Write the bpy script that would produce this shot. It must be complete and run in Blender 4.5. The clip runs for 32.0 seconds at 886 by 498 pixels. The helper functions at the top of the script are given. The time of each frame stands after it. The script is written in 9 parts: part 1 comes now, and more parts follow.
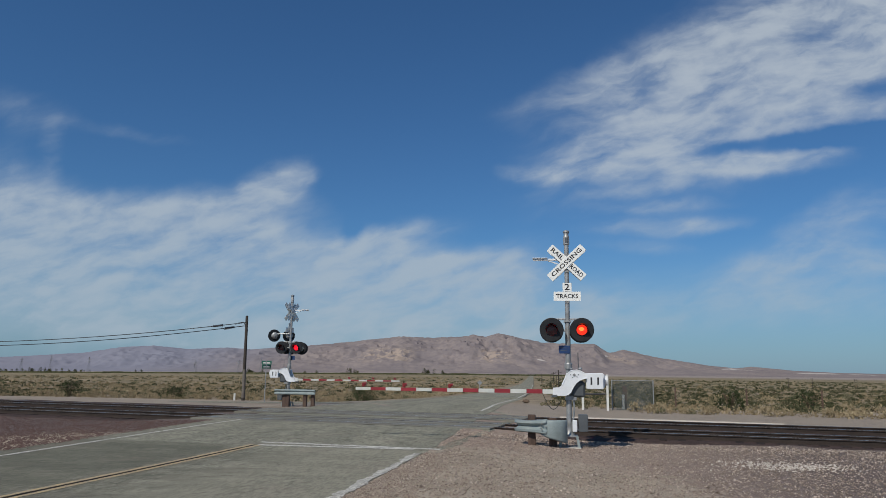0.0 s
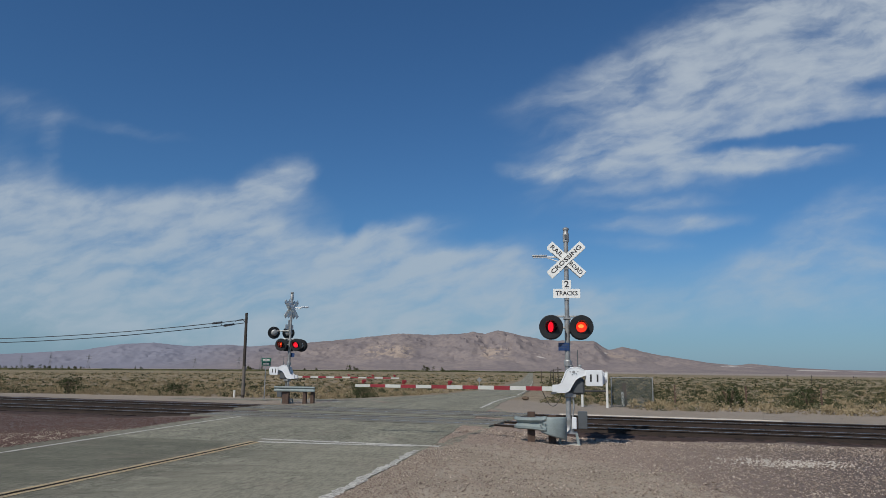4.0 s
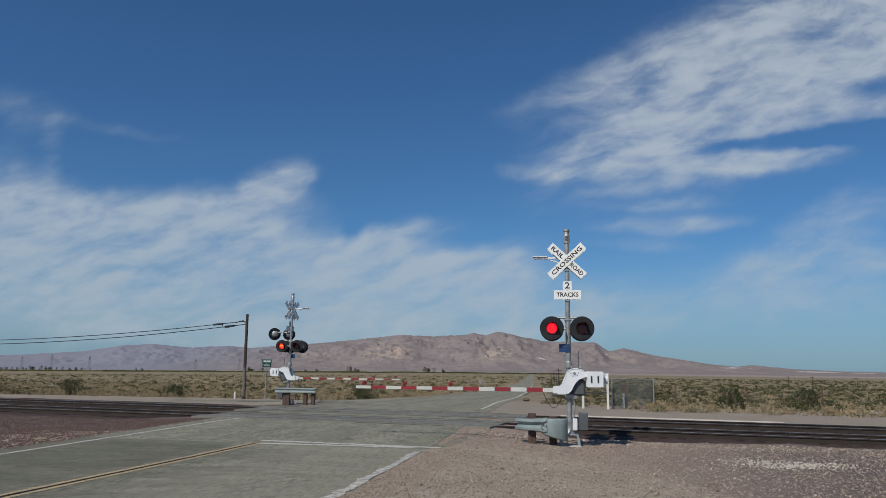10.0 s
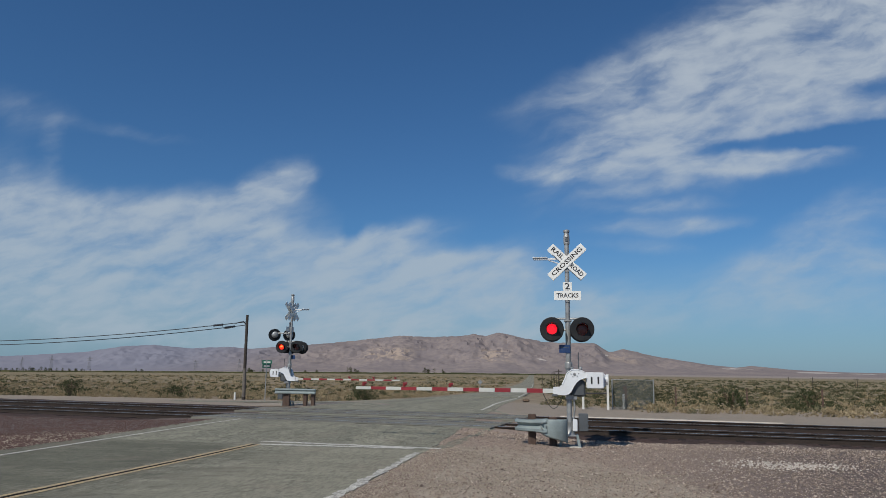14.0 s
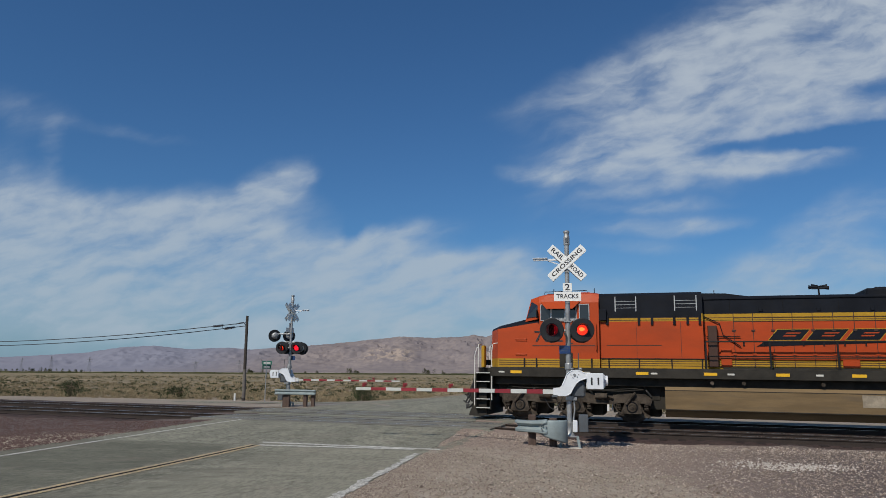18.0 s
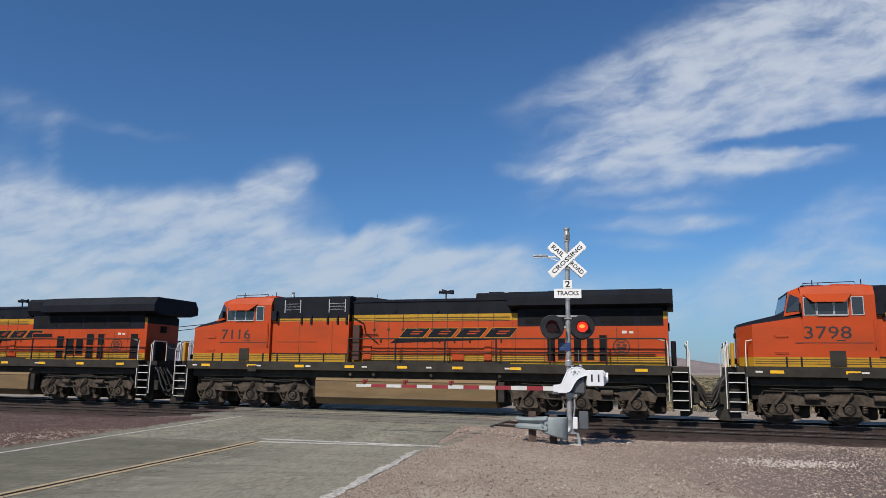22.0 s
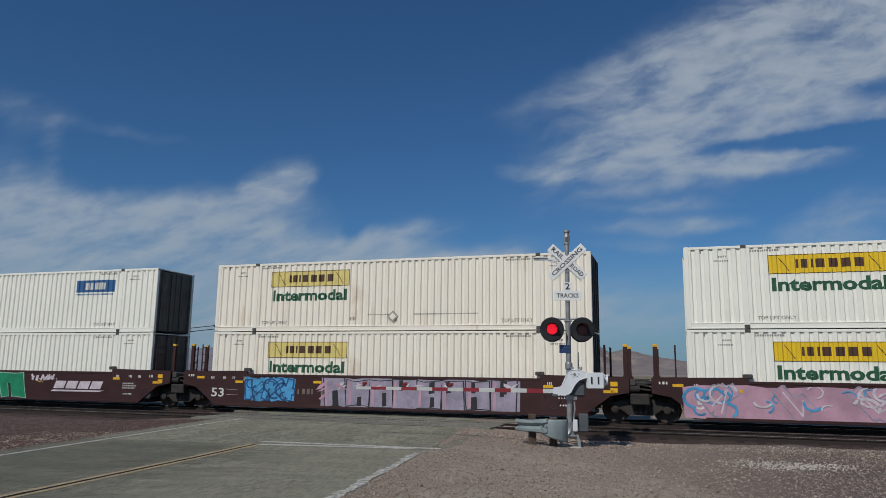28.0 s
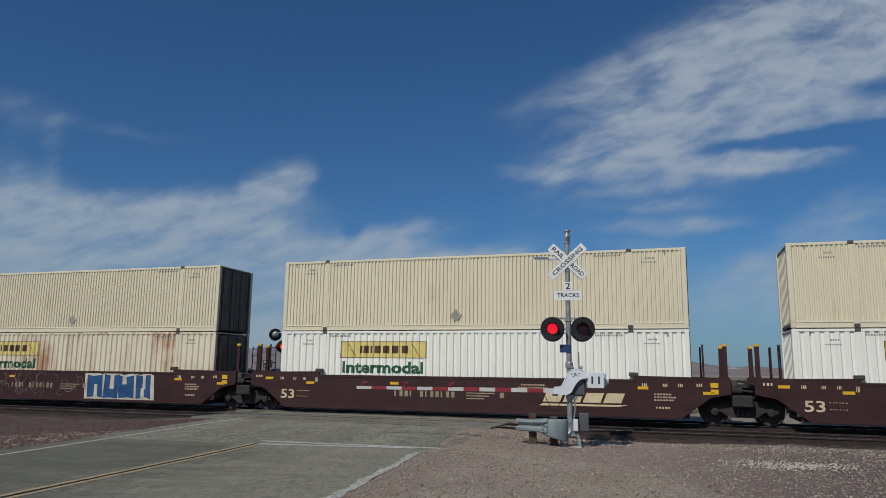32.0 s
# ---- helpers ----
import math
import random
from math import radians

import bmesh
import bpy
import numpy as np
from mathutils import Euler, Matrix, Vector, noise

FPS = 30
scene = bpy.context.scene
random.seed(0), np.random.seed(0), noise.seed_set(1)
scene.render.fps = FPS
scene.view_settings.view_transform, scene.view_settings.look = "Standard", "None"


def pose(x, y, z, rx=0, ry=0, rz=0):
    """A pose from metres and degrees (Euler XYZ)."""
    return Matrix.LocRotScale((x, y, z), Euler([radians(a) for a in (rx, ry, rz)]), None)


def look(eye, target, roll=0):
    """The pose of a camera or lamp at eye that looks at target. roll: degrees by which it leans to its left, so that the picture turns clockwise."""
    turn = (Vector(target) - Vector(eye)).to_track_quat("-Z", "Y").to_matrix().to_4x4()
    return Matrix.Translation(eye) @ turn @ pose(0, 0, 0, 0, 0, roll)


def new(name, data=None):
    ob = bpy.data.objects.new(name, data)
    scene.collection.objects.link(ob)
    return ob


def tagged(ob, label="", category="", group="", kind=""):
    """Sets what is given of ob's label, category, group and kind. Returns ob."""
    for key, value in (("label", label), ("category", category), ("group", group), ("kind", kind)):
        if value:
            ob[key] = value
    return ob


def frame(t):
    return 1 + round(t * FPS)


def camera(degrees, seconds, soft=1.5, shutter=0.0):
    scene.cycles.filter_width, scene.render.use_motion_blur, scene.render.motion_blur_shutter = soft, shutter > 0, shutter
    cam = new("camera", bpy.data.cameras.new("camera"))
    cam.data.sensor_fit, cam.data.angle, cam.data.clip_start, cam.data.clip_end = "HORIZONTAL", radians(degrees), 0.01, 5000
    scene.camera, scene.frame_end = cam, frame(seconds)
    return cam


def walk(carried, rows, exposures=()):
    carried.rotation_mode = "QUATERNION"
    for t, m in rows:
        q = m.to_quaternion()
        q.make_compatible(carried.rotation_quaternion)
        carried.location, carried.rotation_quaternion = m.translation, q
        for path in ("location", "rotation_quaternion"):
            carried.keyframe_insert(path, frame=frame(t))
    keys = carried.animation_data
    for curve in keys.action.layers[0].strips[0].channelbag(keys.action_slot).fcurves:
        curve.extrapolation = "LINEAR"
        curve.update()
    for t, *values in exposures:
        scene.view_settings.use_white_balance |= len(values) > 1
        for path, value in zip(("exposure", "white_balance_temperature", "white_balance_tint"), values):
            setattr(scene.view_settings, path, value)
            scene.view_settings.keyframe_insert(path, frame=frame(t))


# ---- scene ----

# ---------------- camera ----------------
cam = camera(63.8, 32.0, soft=0.8)
EYE = (0.0, 0.0, 1.72)
# seconds, turn to the left, tilt upwards: a phone held by hand
HELD = (
    (0.0, -0.040, 9.771), (0.5, -0.051, 9.495), (1.0, -0.006, 9.837), (1.5, -0.028, 9.672), (2.0, -0.028, 9.473), (2.5, -0.028, 9.760),
    (3.0, -0.063, 9.628), (3.5, -0.074, 9.495), (5.5, -0.051, 9.804), (6.0, -0.017, 9.539), (6.5, -0.051, 9.572), (7.0, -0.028, 9.771),
    (7.5, 0.074, 9.628), (8.0, 0.028, 9.760), (8.5, 0.074, 9.694), (9.0, -0.017, 9.352), (9.5, -0.028, 9.727), (10.0, -0.017, 9.650),
    (10.5, 0.040, 9.495), (11.0, 0.006, 9.969), (11.5, 0.063, 9.583), (12.0, 0.006, 9.539), (12.5, 0.040, 9.980), (13.0, 0.006, 9.650),
    (13.5, 0.063, 9.749), (14.0, -0.017, 9.716), (14.5, 0.119, 9.528), (16.5, 0.040, 9.771), (17.0, -0.028, 9.639), (17.5, 0.040, 9.418),
    (18.0, -0.017, 9.782), (18.5, -0.017, 9.605), (19.0, -0.006, 9.451), (19.5, -0.028, 9.727), (20.0, -0.028, 9.583), (20.5, -0.017, 9.484),
    (21.0, 0.028, 9.914), (21.5, -0.017, 9.583), (22.0, 0.006, 9.539), (22.5, -0.028, 9.727), (23.0, -0.017, 9.517), (23.5, 0.028, 9.550),
    (24.0, -0.028, 9.705), (24.5, -0.040, 9.495), (26.5, 0.006, 9.749), (27.0, -0.006, 9.639), (27.5, -0.063, 9.495), (28.0, -0.006, 9.727),
    (28.5, 0.040, 9.749), (29.0, -0.040, 9.672), (29.5, 0.006, 9.969), (30.0, 0.006, 9.771), (30.5, 0.063, 9.517), (31.0, 0.006, 9.980),
    (31.5, 0.063, 9.506), (32.0, 0.028, 9.694),
)
walk(cam, [(t, pose(*EYE, 90 + tilt, -0.725, yaw)) for t, yaw, tilt in HELD],
     exposures=((0.0, -0.02, 6500, 10), (17.5, -0.02, 6500, 10), (20.5, 0.32, 6600, 14), (24.4, 0.34, 6600, 14), (26.6, -0.28, 6330, 10), (28.0, -0.38, 6280, 10), (32.0, -0.34, 6280, 10)))

# ---------------- sky and sun ----------------
SUN_FROM = Vector((-0.55, -0.83, 1.00)).normalized()
sun = new("sun", bpy.data.lights.new("sun", "SUN"))
sun.data.energy, sun.data.angle, sun.data.color = 3.7, radians(0.53), (1.0, 0.93, 0.82)
sun.matrix_world = look(SUN_FROM * 60, (0, 0, 0))

world = bpy.data.worlds.new("desert_sky")
scene.world = world
world.use_nodes = True


class Net:
    """Small helper to write node trees."""

    def __init__(self, tree):
        self.tree = tree
        tree.nodes.clear()

    def node(self, kind, **fields):
        n = self.tree.nodes.new(kind)
        for k, v in fields.items():
            if k == "operation": n.operation = v
            elif k == "data_type": n.data_type = v
            elif k == "blend_type": n.blend_type = v
            elif k == "vector_type": n.vector_type = v
            elif k == "interpolation_type": n.interpolation_type = v
            elif k == "feature": n.feature = v
            elif k == "sky_type": n.sky_type = v
            elif k == "noise_dimensions": n.noise_dimensions = v
        return n

    def put(self, socket, value):
        if isinstance(value, bpy.types.NodeSocket):
            self.tree.links.new(value, socket)
        elif value is not None:
            socket.default_value = value

    def math(self, op, a, b=None, c=None):
        n = self.node("ShaderNodeMath", operation=op)
        for s, v in zip(n.inputs, (a, b, c)):
            self.put(s, v)
        return n.outputs[0]

    def vmath(self, op, a, b=None):
        n = self.node("ShaderNodeVectorMath", operation=op)
        self.put(n.inputs[0], a)
        if b is not None:
            self.put(n.inputs[1], b)
        return n.outputs["Value"] if op in ("LENGTH", "DOT_PRODUCT", "DISTANCE") else n.outputs[0]

    def mix(self, fac, a, b, blend="MIX"):
        n = self.node("ShaderNodeMix", data_type="RGBA", blend_type=blend)
        self.put(n.inputs[0], fac)
        self.put(n.inputs[6], a)
        self.put(n.inputs[7], b)
        return n.outputs[2]

    def ramp(self, fac, *stops):
        n = self.node("ShaderNodeValToRGB")
        el = n.color_ramp.elements
        while len(el) < len(stops):
            el.new(0.5)
        for e, (p, c) in zip(el, stops):
            e.position, e.color = p, (*c, 1) if len(c) == 3 else c
        self.put(n.inputs[0], fac)
        return n.outputs[0]

    def range(self, v, a, b, c=0.0, d=1.0, smooth=True):
        n = self.node("ShaderNodeMapRange", interpolation_type="SMOOTHSTEP" if smooth else "LINEAR")
        for s, x in zip(n.inputs, (v, a, b, c, d)):
            self.put(s, x)
        return n.outputs[0]

    def noise(self, vec, scale, detail=4.0, rough=0.55, distort=0.0):
        n = self.node("ShaderNodeTexNoise")
        self.put(n.inputs["Vector"], vec)
        n.inputs["Scale"].default_value, n.inputs["Detail"].default_value = scale, detail
        n.inputs["Roughness"].default_value, n.inputs["Distortion"].default_value = rough, distort
        return n.outputs[0], n.outputs[1]

    def voronoi(self, vec, scale, feature="F1"):
        n = self.node("ShaderNodeTexVoronoi", feature=feature)
        self.put(n.inputs["Vector"], vec)
        n.inputs["Scale"].default_value = scale
        return n.outputs

    def mapping(self, vec, loc=(0, 0, 0), rot=(0, 0, 0), scale=(1, 1, 1), kind="POINT"):
        n = self.node("ShaderNodeMapping", vector_type=kind)
        self.put(n.inputs[0], vec)
        n.inputs[1].default_value, n.inputs[2].default_value, n.inputs[3].default_value = loc, rot, scale
        return n.outputs[0]


def build_sky():
    N = Net(world.node_tree)
    sky = N.node("ShaderNodeTexSky", sky_type="NISHITA")
    sky.sun_disc = False
    sky.sun_elevation = math.asin(SUN_FROM.z)
    sky.sun_rotation = math.atan2(SUN_FROM.x, SUN_FROM.y)
    sky.altitude, sky.air_density, sky.dust_density, sky.ozone_density = 700, 1.0, 1.2, 2.0
    way = N.node("ShaderNodeTexCoord").outputs["Generated"]
    sep = N.node("ShaderNodeSeparateXYZ")
    N.put(sep.inputs[0], way)
    ahead = N.math("MAXIMUM", N.math("ABSOLUTE", sep.outputs[1]), 0.12)
    u, v = N.math("DIVIDE", sep.outputs[0], ahead), N.math("DIVIDE", sep.outputs[2], ahead)
    comb = N.node("ShaderNodeCombineXYZ")
    N.put(comb.inputs[0], u), N.put(comb.inputs[1], v), N.put(comb.inputs[2], N.math("SIGN", sep.outputs[1]))
    plane = comb.outputs[0]
    _, warp = N.noise(plane, 7.0, 5.0, 0.55)
    bent = N.vmath("ADD", plane, N.vmath("MULTIPLY", N.vmath("SUBTRACT", warp, (0.5, 0.5, 0.5)), (0.085, 0.045, 0.0)))
    # banks and streaks of high cloud: across, up, half length, half height, slope, density
    banks = (
        # the great fibrous bank
        (0.45, 0.435, 0.40, 0.150, 28, 1.05), (0.50, 0.475, 0.26, 0.090, 30, 0.45), (0.32, 0.385, 0.20, 0.060, 26, 0.35), (0.22, 0.415, 0.18, 0.045, 20, 0.30), (0.31, 0.470, 0.22, 0.035, 22, 0.26),
        (0.60, 0.510, 0.16, 0.100, 20, 0.40), (0.68, 0.565, 0.22, 0.140, 30, 1.0), (0.60, 0.390, 0.13, 0.030, 2, 0.34), (0.264, 0.335, 0.14, 0.040, 25, 0.50), (0.12, 0.395, 0.10, 0.016, 14, 0.16),
        (0.31, 0.294, 0.22, 0.024, 3, 0.60), (0.49, 0.312, 0.12, 0.028, 8, 0.60), (0.14, 0.285, 0.08, 0.018, -2, 0.4),
        # blue gaps in it
        (0.272, 0.303, 0.060, 0.011, 2, -0.65), (0.54, 0.346, 0.16, 0.018, 11, -0.75), (0.489, 0.402, 0.060, 0.018, 14, -0.6), (0.630, 0.430, 0.080, 0.024, 8, -0.55), (0.410, 0.326, 0.06, 0.010, 15, -0.4),
        # thin streaks below it and the veil over the plain
        (0.287, 0.262, 0.08, 0.012, 8, 0.34), (0.322, 0.239, 0.10, 0.012, 2, 0.36), (0.332, 0.209, 0.115, 0.019, 4, 0.72), (0.292, 0.180, 0.08, 0.012, 0, 0.40),
        (0.560, 0.212, 0.18, 0.040, 20, 0.55), (0.600, 0.170, 0.22, 0.034, 8, 0.55), (0.500, 0.128, 0.30, 0.050, 0, 0.40), (0.400, 0.090, 0.34, 0.050, 0, 0.38), (0.60, 0.26, 0.10, 0.03, 22, 0.25),
    )
    banks += (
        (-0.60, 0.205, 0.20, 0.080, -12, 1.0), (-0.56, 0.121, 0.36, 0.110, -5, 1.1), (-0.306, 0.125, 0.32, 0.115, -8, 1.15), (-0.515, 0.190, 0.055, 0.018, -10, -0.5),
        (-0.35, 0.193, 0.16, 0.045, -10, 0.8), (-0.257, 0.262, 0.085, 0.034, 27, 0.75), (-0.215, 0.280, 0.045, 0.016, 10, 0.4), (-0.30, 0.225, 0.13, 0.045, 5, 0.5), (-0.089, 0.190, 0.12, 0.030, 9, 0.95),
        (-0.140, 0.200, 0.025, 0.018, 50, -0.5), (-0.051, 0.144, 0.15, 0.040, 5, 0.9), (0.054, 0.118, 0.14, 0.055, 20, 0.8), (-0.129, 0.085, 0.42, 0.080, 0, 0.95),
        (-0.62, 0.375, 0.10, 0.040, -22, 0.34), (-0.47, 0.340, 0.12, 0.016, -8, 0.30), (-0.572, 0.305, 0.020, 0.060, 4, 0.30), (-0.64, 0.300, 0.07, 0.06, 0, 0.22), (0.10, 0.070, 0.24, 0.045, 0, 0.45),
    )
    total = 0.0
    for x, y, rx, ry, slope, dense in banks:
        p = N.mapping(bent, (x, y, 1), (0, 0, radians(slope)), (rx, ry, 50), "TEXTURE")
        total = N.math("ADD", total, N.range(N.vmath("LENGTH", p), 1.3, 0.1, 0.0, dense))
    # the other half of the sky carries scattered cloud of the same kind
    back, _ = N.noise(plane, 2.2, 4.0, 0.55)
    behind = N.math("MULTIPLY", N.range(back, 0.5, 0.75, 0.0, 0.4), N.range(sep.outputs[1], 0.1, -0.1))
    total = N.math("ADD", N.math("MAXIMUM", N.math("MINIMUM", total, 1.05), 0.0), behind)
    fibre_way = N.mapping(N.mapping(bent, (0, 0, 0), (0, 0, radians(-24))), scale=(3.2, 12.0, 1))
    fibre, _ = N.noise(fibre_way, 2.4, 5.0, 0.48, 0.4)
    wisp, _ = N.noise(N.mapping(N.mapping(bent, (3, 1, 0), (0, 0, radians(-12))), scale=(5, 13, 1)), 3.0, 6.0, 0.55)
    puff, _ = N.noise(bent, 5.5, 6.0, 0.52)
    grain = N.math("ADD", N.range(fibre, 0.25, 0.75, 0.46, 0.88), N.math("ADD", N.range(wisp, 0.3, 0.72, -0.14, 0.22), N.range(puff, 0.3, 0.7, -0.06, 0.26)))
    body = N.range(N.math("MULTIPLY", total, grain), 0.04, 1.15, 0.0, 0.84)
    deep = N.mix(1.0, sky.outputs[0], SKY_TINT, "MULTIPLY")
    haze = N.range(sep.outputs[2], 0.20, -0.02, 0.0, 0.62)
    deep = N.mix(haze, deep, HAZE)
    cloud = N.mix(N.range(v, 0.03, 0.4), CLOUD_LOW, CLOUD_HIGH)
    colour = N.mix(body, deep, cloud)
    bg = N.node("ShaderNodeBackground")
    N.put(bg.inputs[0], colour)
    bg.inputs[1].default_value = 0.10
    out = N.node("ShaderNodeOutputWorld")
    N.put(out.inputs[0], bg.outputs[0])


SKY_TINT = (0.335, 0.595, 0.815, 1)
HAZE = (2.4, 3.45, 4.5, 1)
CLOUD_LOW = (3.65, 4.5, 5.3, 1)
CLOUD_HIGH = (4.6, 5.2, 5.8, 1)
build_sky()


# ---------------- materials ----------------
def shade(name, colour, rough=0.6, metal=0.0, tint=0.10, scale=3.0, bump=0.0, fine=60.0, dirt=None, dirt_amount=0.35,
          dirt_scale=1.5, stretch=(1, 1, 1), vary=0.0, glow=0.0, spec=0.5, stops=(0.45, 0.75)):
    """A surface: base colour broken by grain at two scales, an optional layer of dirt, fine relief."""
    m = bpy.data.materials.new(name)
    m.use_nodes = True
    N = Net(m.node_tree)
    co = N.mapping(N.node("ShaderNodeTexCoord").outputs["Object"], scale=stretch)
    big, _ = N.noise(co, scale, 4.0, 0.6)
    small, _ = N.noise(co, fine, 3.0, 0.6)
    lo = tuple(c * (1 - tint) for c in colour) + (1,)
    hi = tuple(min(1.0, c * (1 + tint)) for c in colour) + (1,)
    col = N.mix(N.range(big, 0.3, 0.7), lo, hi)
    col = N.mix(N.range(small, 0.35, 0.7, 0.0, 0.5), col, tuple(c * (1 - tint * 1.2) for c in colour) + (1,))
    rough_out = N.range(small, 0.3, 0.7, max(0.02, rough - 0.08), min(1.0, rough + 0.08))
    if dirt:
        grime, _ = N.noise(co, dirt_scale, 6.0, 0.65, 0.3)
        col = N.mix(N.range(grime, stops[0], stops[1], 0.0, dirt_amount), col, (*dirt, 1))
    if vary:
        r = N.node("ShaderNodeObjectInfo").outputs["Random"]
        col = N.mix(1.0, col, N.ramp(r, (0.0, (1 - vary,) * 3), (1.0, (1 + vary,) * 3)), "MULTIPLY")
    b = N.node("ShaderNodeBsdfPrincipled")
    N.put(b.inputs["Base Color"], col)
    N.put(b.inputs["Roughness"], rough_out)
    b.inputs["Metallic"].default_value = metal
    b.inputs["Specular IOR Level"].default_value = spec
    if glow:
        b.inputs["Emission Color"].default_value = (*colour, 1)
        b.inputs["Emission Strength"].default_value = glow
    if bump:
        k = N.node("ShaderNodeBump")
        k.inputs["Strength"].default_value, k.inputs["Distance"].default_value = bump, 0.02
        N.put(k.inputs["Height"], N.math("ADD", small, N.math("MULTIPLY", big, 0.5)))
        N.put(b.inputs["Normal"], k.outputs[0])
    out = N.node("ShaderNodeOutputMaterial")
    N.put(out.inputs[0], b.outputs[0])
    return m


# ---------------- mesh tools ----------------
class Geo:
    """Gathers faces; turned into one mesh by mesh()."""

    def __init__(self):
        self.v, self.f, self.mi = [], [], []

    def add(self, verts, faces, m=None, mi=0):
        k = len(self.v)
        self.v += [tuple(m @ Vector(p)) for p in verts] if m else [tuple(p) for p in verts]
        self.f += [tuple(i + k for i in f) for f in faces]
        self.mi += [mi] * len(faces)
        return self

    def box(self, x0, x1, y0, y1, z0, z1, bevel=0.0, m=None, mi=0):
        if not bevel:
            vs = [(x, y, z) for x in (x0, x1) for y in (y0, y1) for z in (z0, z1)]
            return self.add(vs, [(0, 1, 3, 2), (4, 6, 7, 5), (0, 4, 5, 1), (2, 3, 7, 6), (0, 2, 6, 4), (1, 5, 7, 3)], m, mi)
        vs, fs, ix = [], [], {}
        c = ((x0, x1), (y0, y1), (z0, z1))
        for a in range(8):
            s = (a >> 2 & 1, a >> 1 & 1, a & 1)
            for ax in range(3):
                p = [c[i][s[i]] + (bevel if s[i] == 0 else -bevel) * (i != ax) for i in range(3)]
                ix[s, ax] = len(vs)
                vs.append(p)
        for ax in range(3):
            o = [i for i in range(3) if i != ax]
            for side in (0, 1):
                q = []
                for d in ((0, 0), (1, 0), (1, 1), (0, 1)):
                    s = [0] * 3
                    s[ax], s[o[0]], s[o[1]] = side, d[0], d[1]
                    q.append(ix[tuple(s), ax])
                fs.append(tuple(q if (side == 1) == (ax != 1) else q[::-1]))
        for ax in range(3):
            o = [i for i in range(3) if i != ax]
            for d in ((0, 0), (1, 0), (0, 1), (1, 1)):
                s0, s1 = [0] * 3, [0] * 3
                s0[o[0]], s0[o[1]], s1[o[0]], s1[o[1]], s1[ax] = *d, *d, 1
                q = [ix[tuple(s0), o[0]], ix[tuple(s0), o[1]], ix[tuple(s1), o[1]], ix[tuple(s1), o[0]]]
                flip = ((d[0] + d[1]) % 2 == 0) == (ax != 1)
                fs.append(tuple(q if flip else q[::-1]))
        for a in range(8):
            s = (a >> 2 & 1, a >> 1 & 1, a & 1)
            q = (ix[s, 0], ix[s, 1], ix[s, 2])
            fs.append(q if sum(s) % 2 == 1 else q[::-1])
        return self.add(vs, fs, m, mi)

    def cyl(self, p, q, r, n=12, r2=None, caps=True, m=None, mi=0):
        p, q = Vector(p), Vector(q)
        w = (q - p).normalized()
        e = w.orthogonal().normalized()
        g = w.cross(e)
        r2 = r if r2 is None else r2
        vs = []
        for c, rad in ((p, r), (q, r2)):
            vs += [c + rad * (math.cos(2 * math.pi * i / n) * e + math.sin(2 * math.pi * i / n) * g) for i in range(n)]
        fs = [(i, (i + 1) % n, n + (i + 1) % n, n + i) for i in range(n)]
        if caps:
            fs += [tuple(range(n - 1, -1, -1)), tuple(range(n, 2 * n))]
        return self.add(vs, fs, m, mi)

    def tube(self, path, r, n=6, m=None, mi=0):
        """One unbroken round bar along a path."""
        pts = [Vector(p) for p in path]
        vs, prev = [], None
        for i, p in enumerate(pts):
            w = (pts[min(i + 1, len(pts) - 1)] - pts[max(i - 1, 0)]).normalized()
            e = w.orthogonal().normalized() if prev is None else (prev - w * prev.dot(w)).normalized()
            prev, g = e, w.cross(e)
            vs += [p + r * (math.cos(2 * math.pi * k / n) * e + math.sin(2 * math.pi * k / n) * g) for k in range(n)]
        fs = [(i * n + k, i * n + (k + 1) % n, (i + 1) * n + (k + 1) % n, (i + 1) * n + k) for i in range(len(pts) - 1) for k in range(n)]
        fs += [tuple(range(n - 1, -1, -1)), tuple((len(pts) - 1) * n + k for k in range(n))]
        return self.add(vs, fs, m, mi)

    def prism(self, outline, y0, y1, m=None, mi=0, axis="y"):
        """An outline in the xz plane (axis y), xy plane (axis z) or yz plane (axis x), pulled from y0 to y1."""
        n = len(outline)
        at = {"y": lambda a, b, c: (a, c, b), "z": lambda a, b, c: (a, b, c), "x": lambda a, b, c: (c, a, b)}[axis]
        vs = [at(a, b, y0) for a, b in outline] + [at(a, b, y1) for a, b in outline]
        fs = [(i, (i + 1) % n, n + (i + 1) % n, n + i) for i in range(n)] + [tuple(range(n - 1, -1, -1)), tuple(range(n, 2 * n))]
        return self.add(vs, fs, m, mi)

    def ring(self, c, axis, prof, n=20, m=None, mi=0, close=True):
        """A turned shape: prof is (radius, distance along axis) from one end to the other."""
        c, w = Vector(c), Vector(axis).normalized()
        e = w.orthogonal().normalized()
        g = w.cross(e)
        vs = [c + w * d + r * (math.cos(2 * math.pi * i / n) * e + math.sin(2 * math.pi * i / n) * g) for r, d in prof for i in range(n)]
        fs = [(k * n + i, k * n + (i + 1) % n, (k + 1) * n + (i + 1) % n, (k + 1) * n + i) for k in range(len(prof) - 1) for i in range(n)]
        if close:
            fs += [tuple(range(n - 1, -1, -1)), tuple((len(prof) - 1) * n + i for i in range(n))]
        return self.add(vs, fs, m, mi)

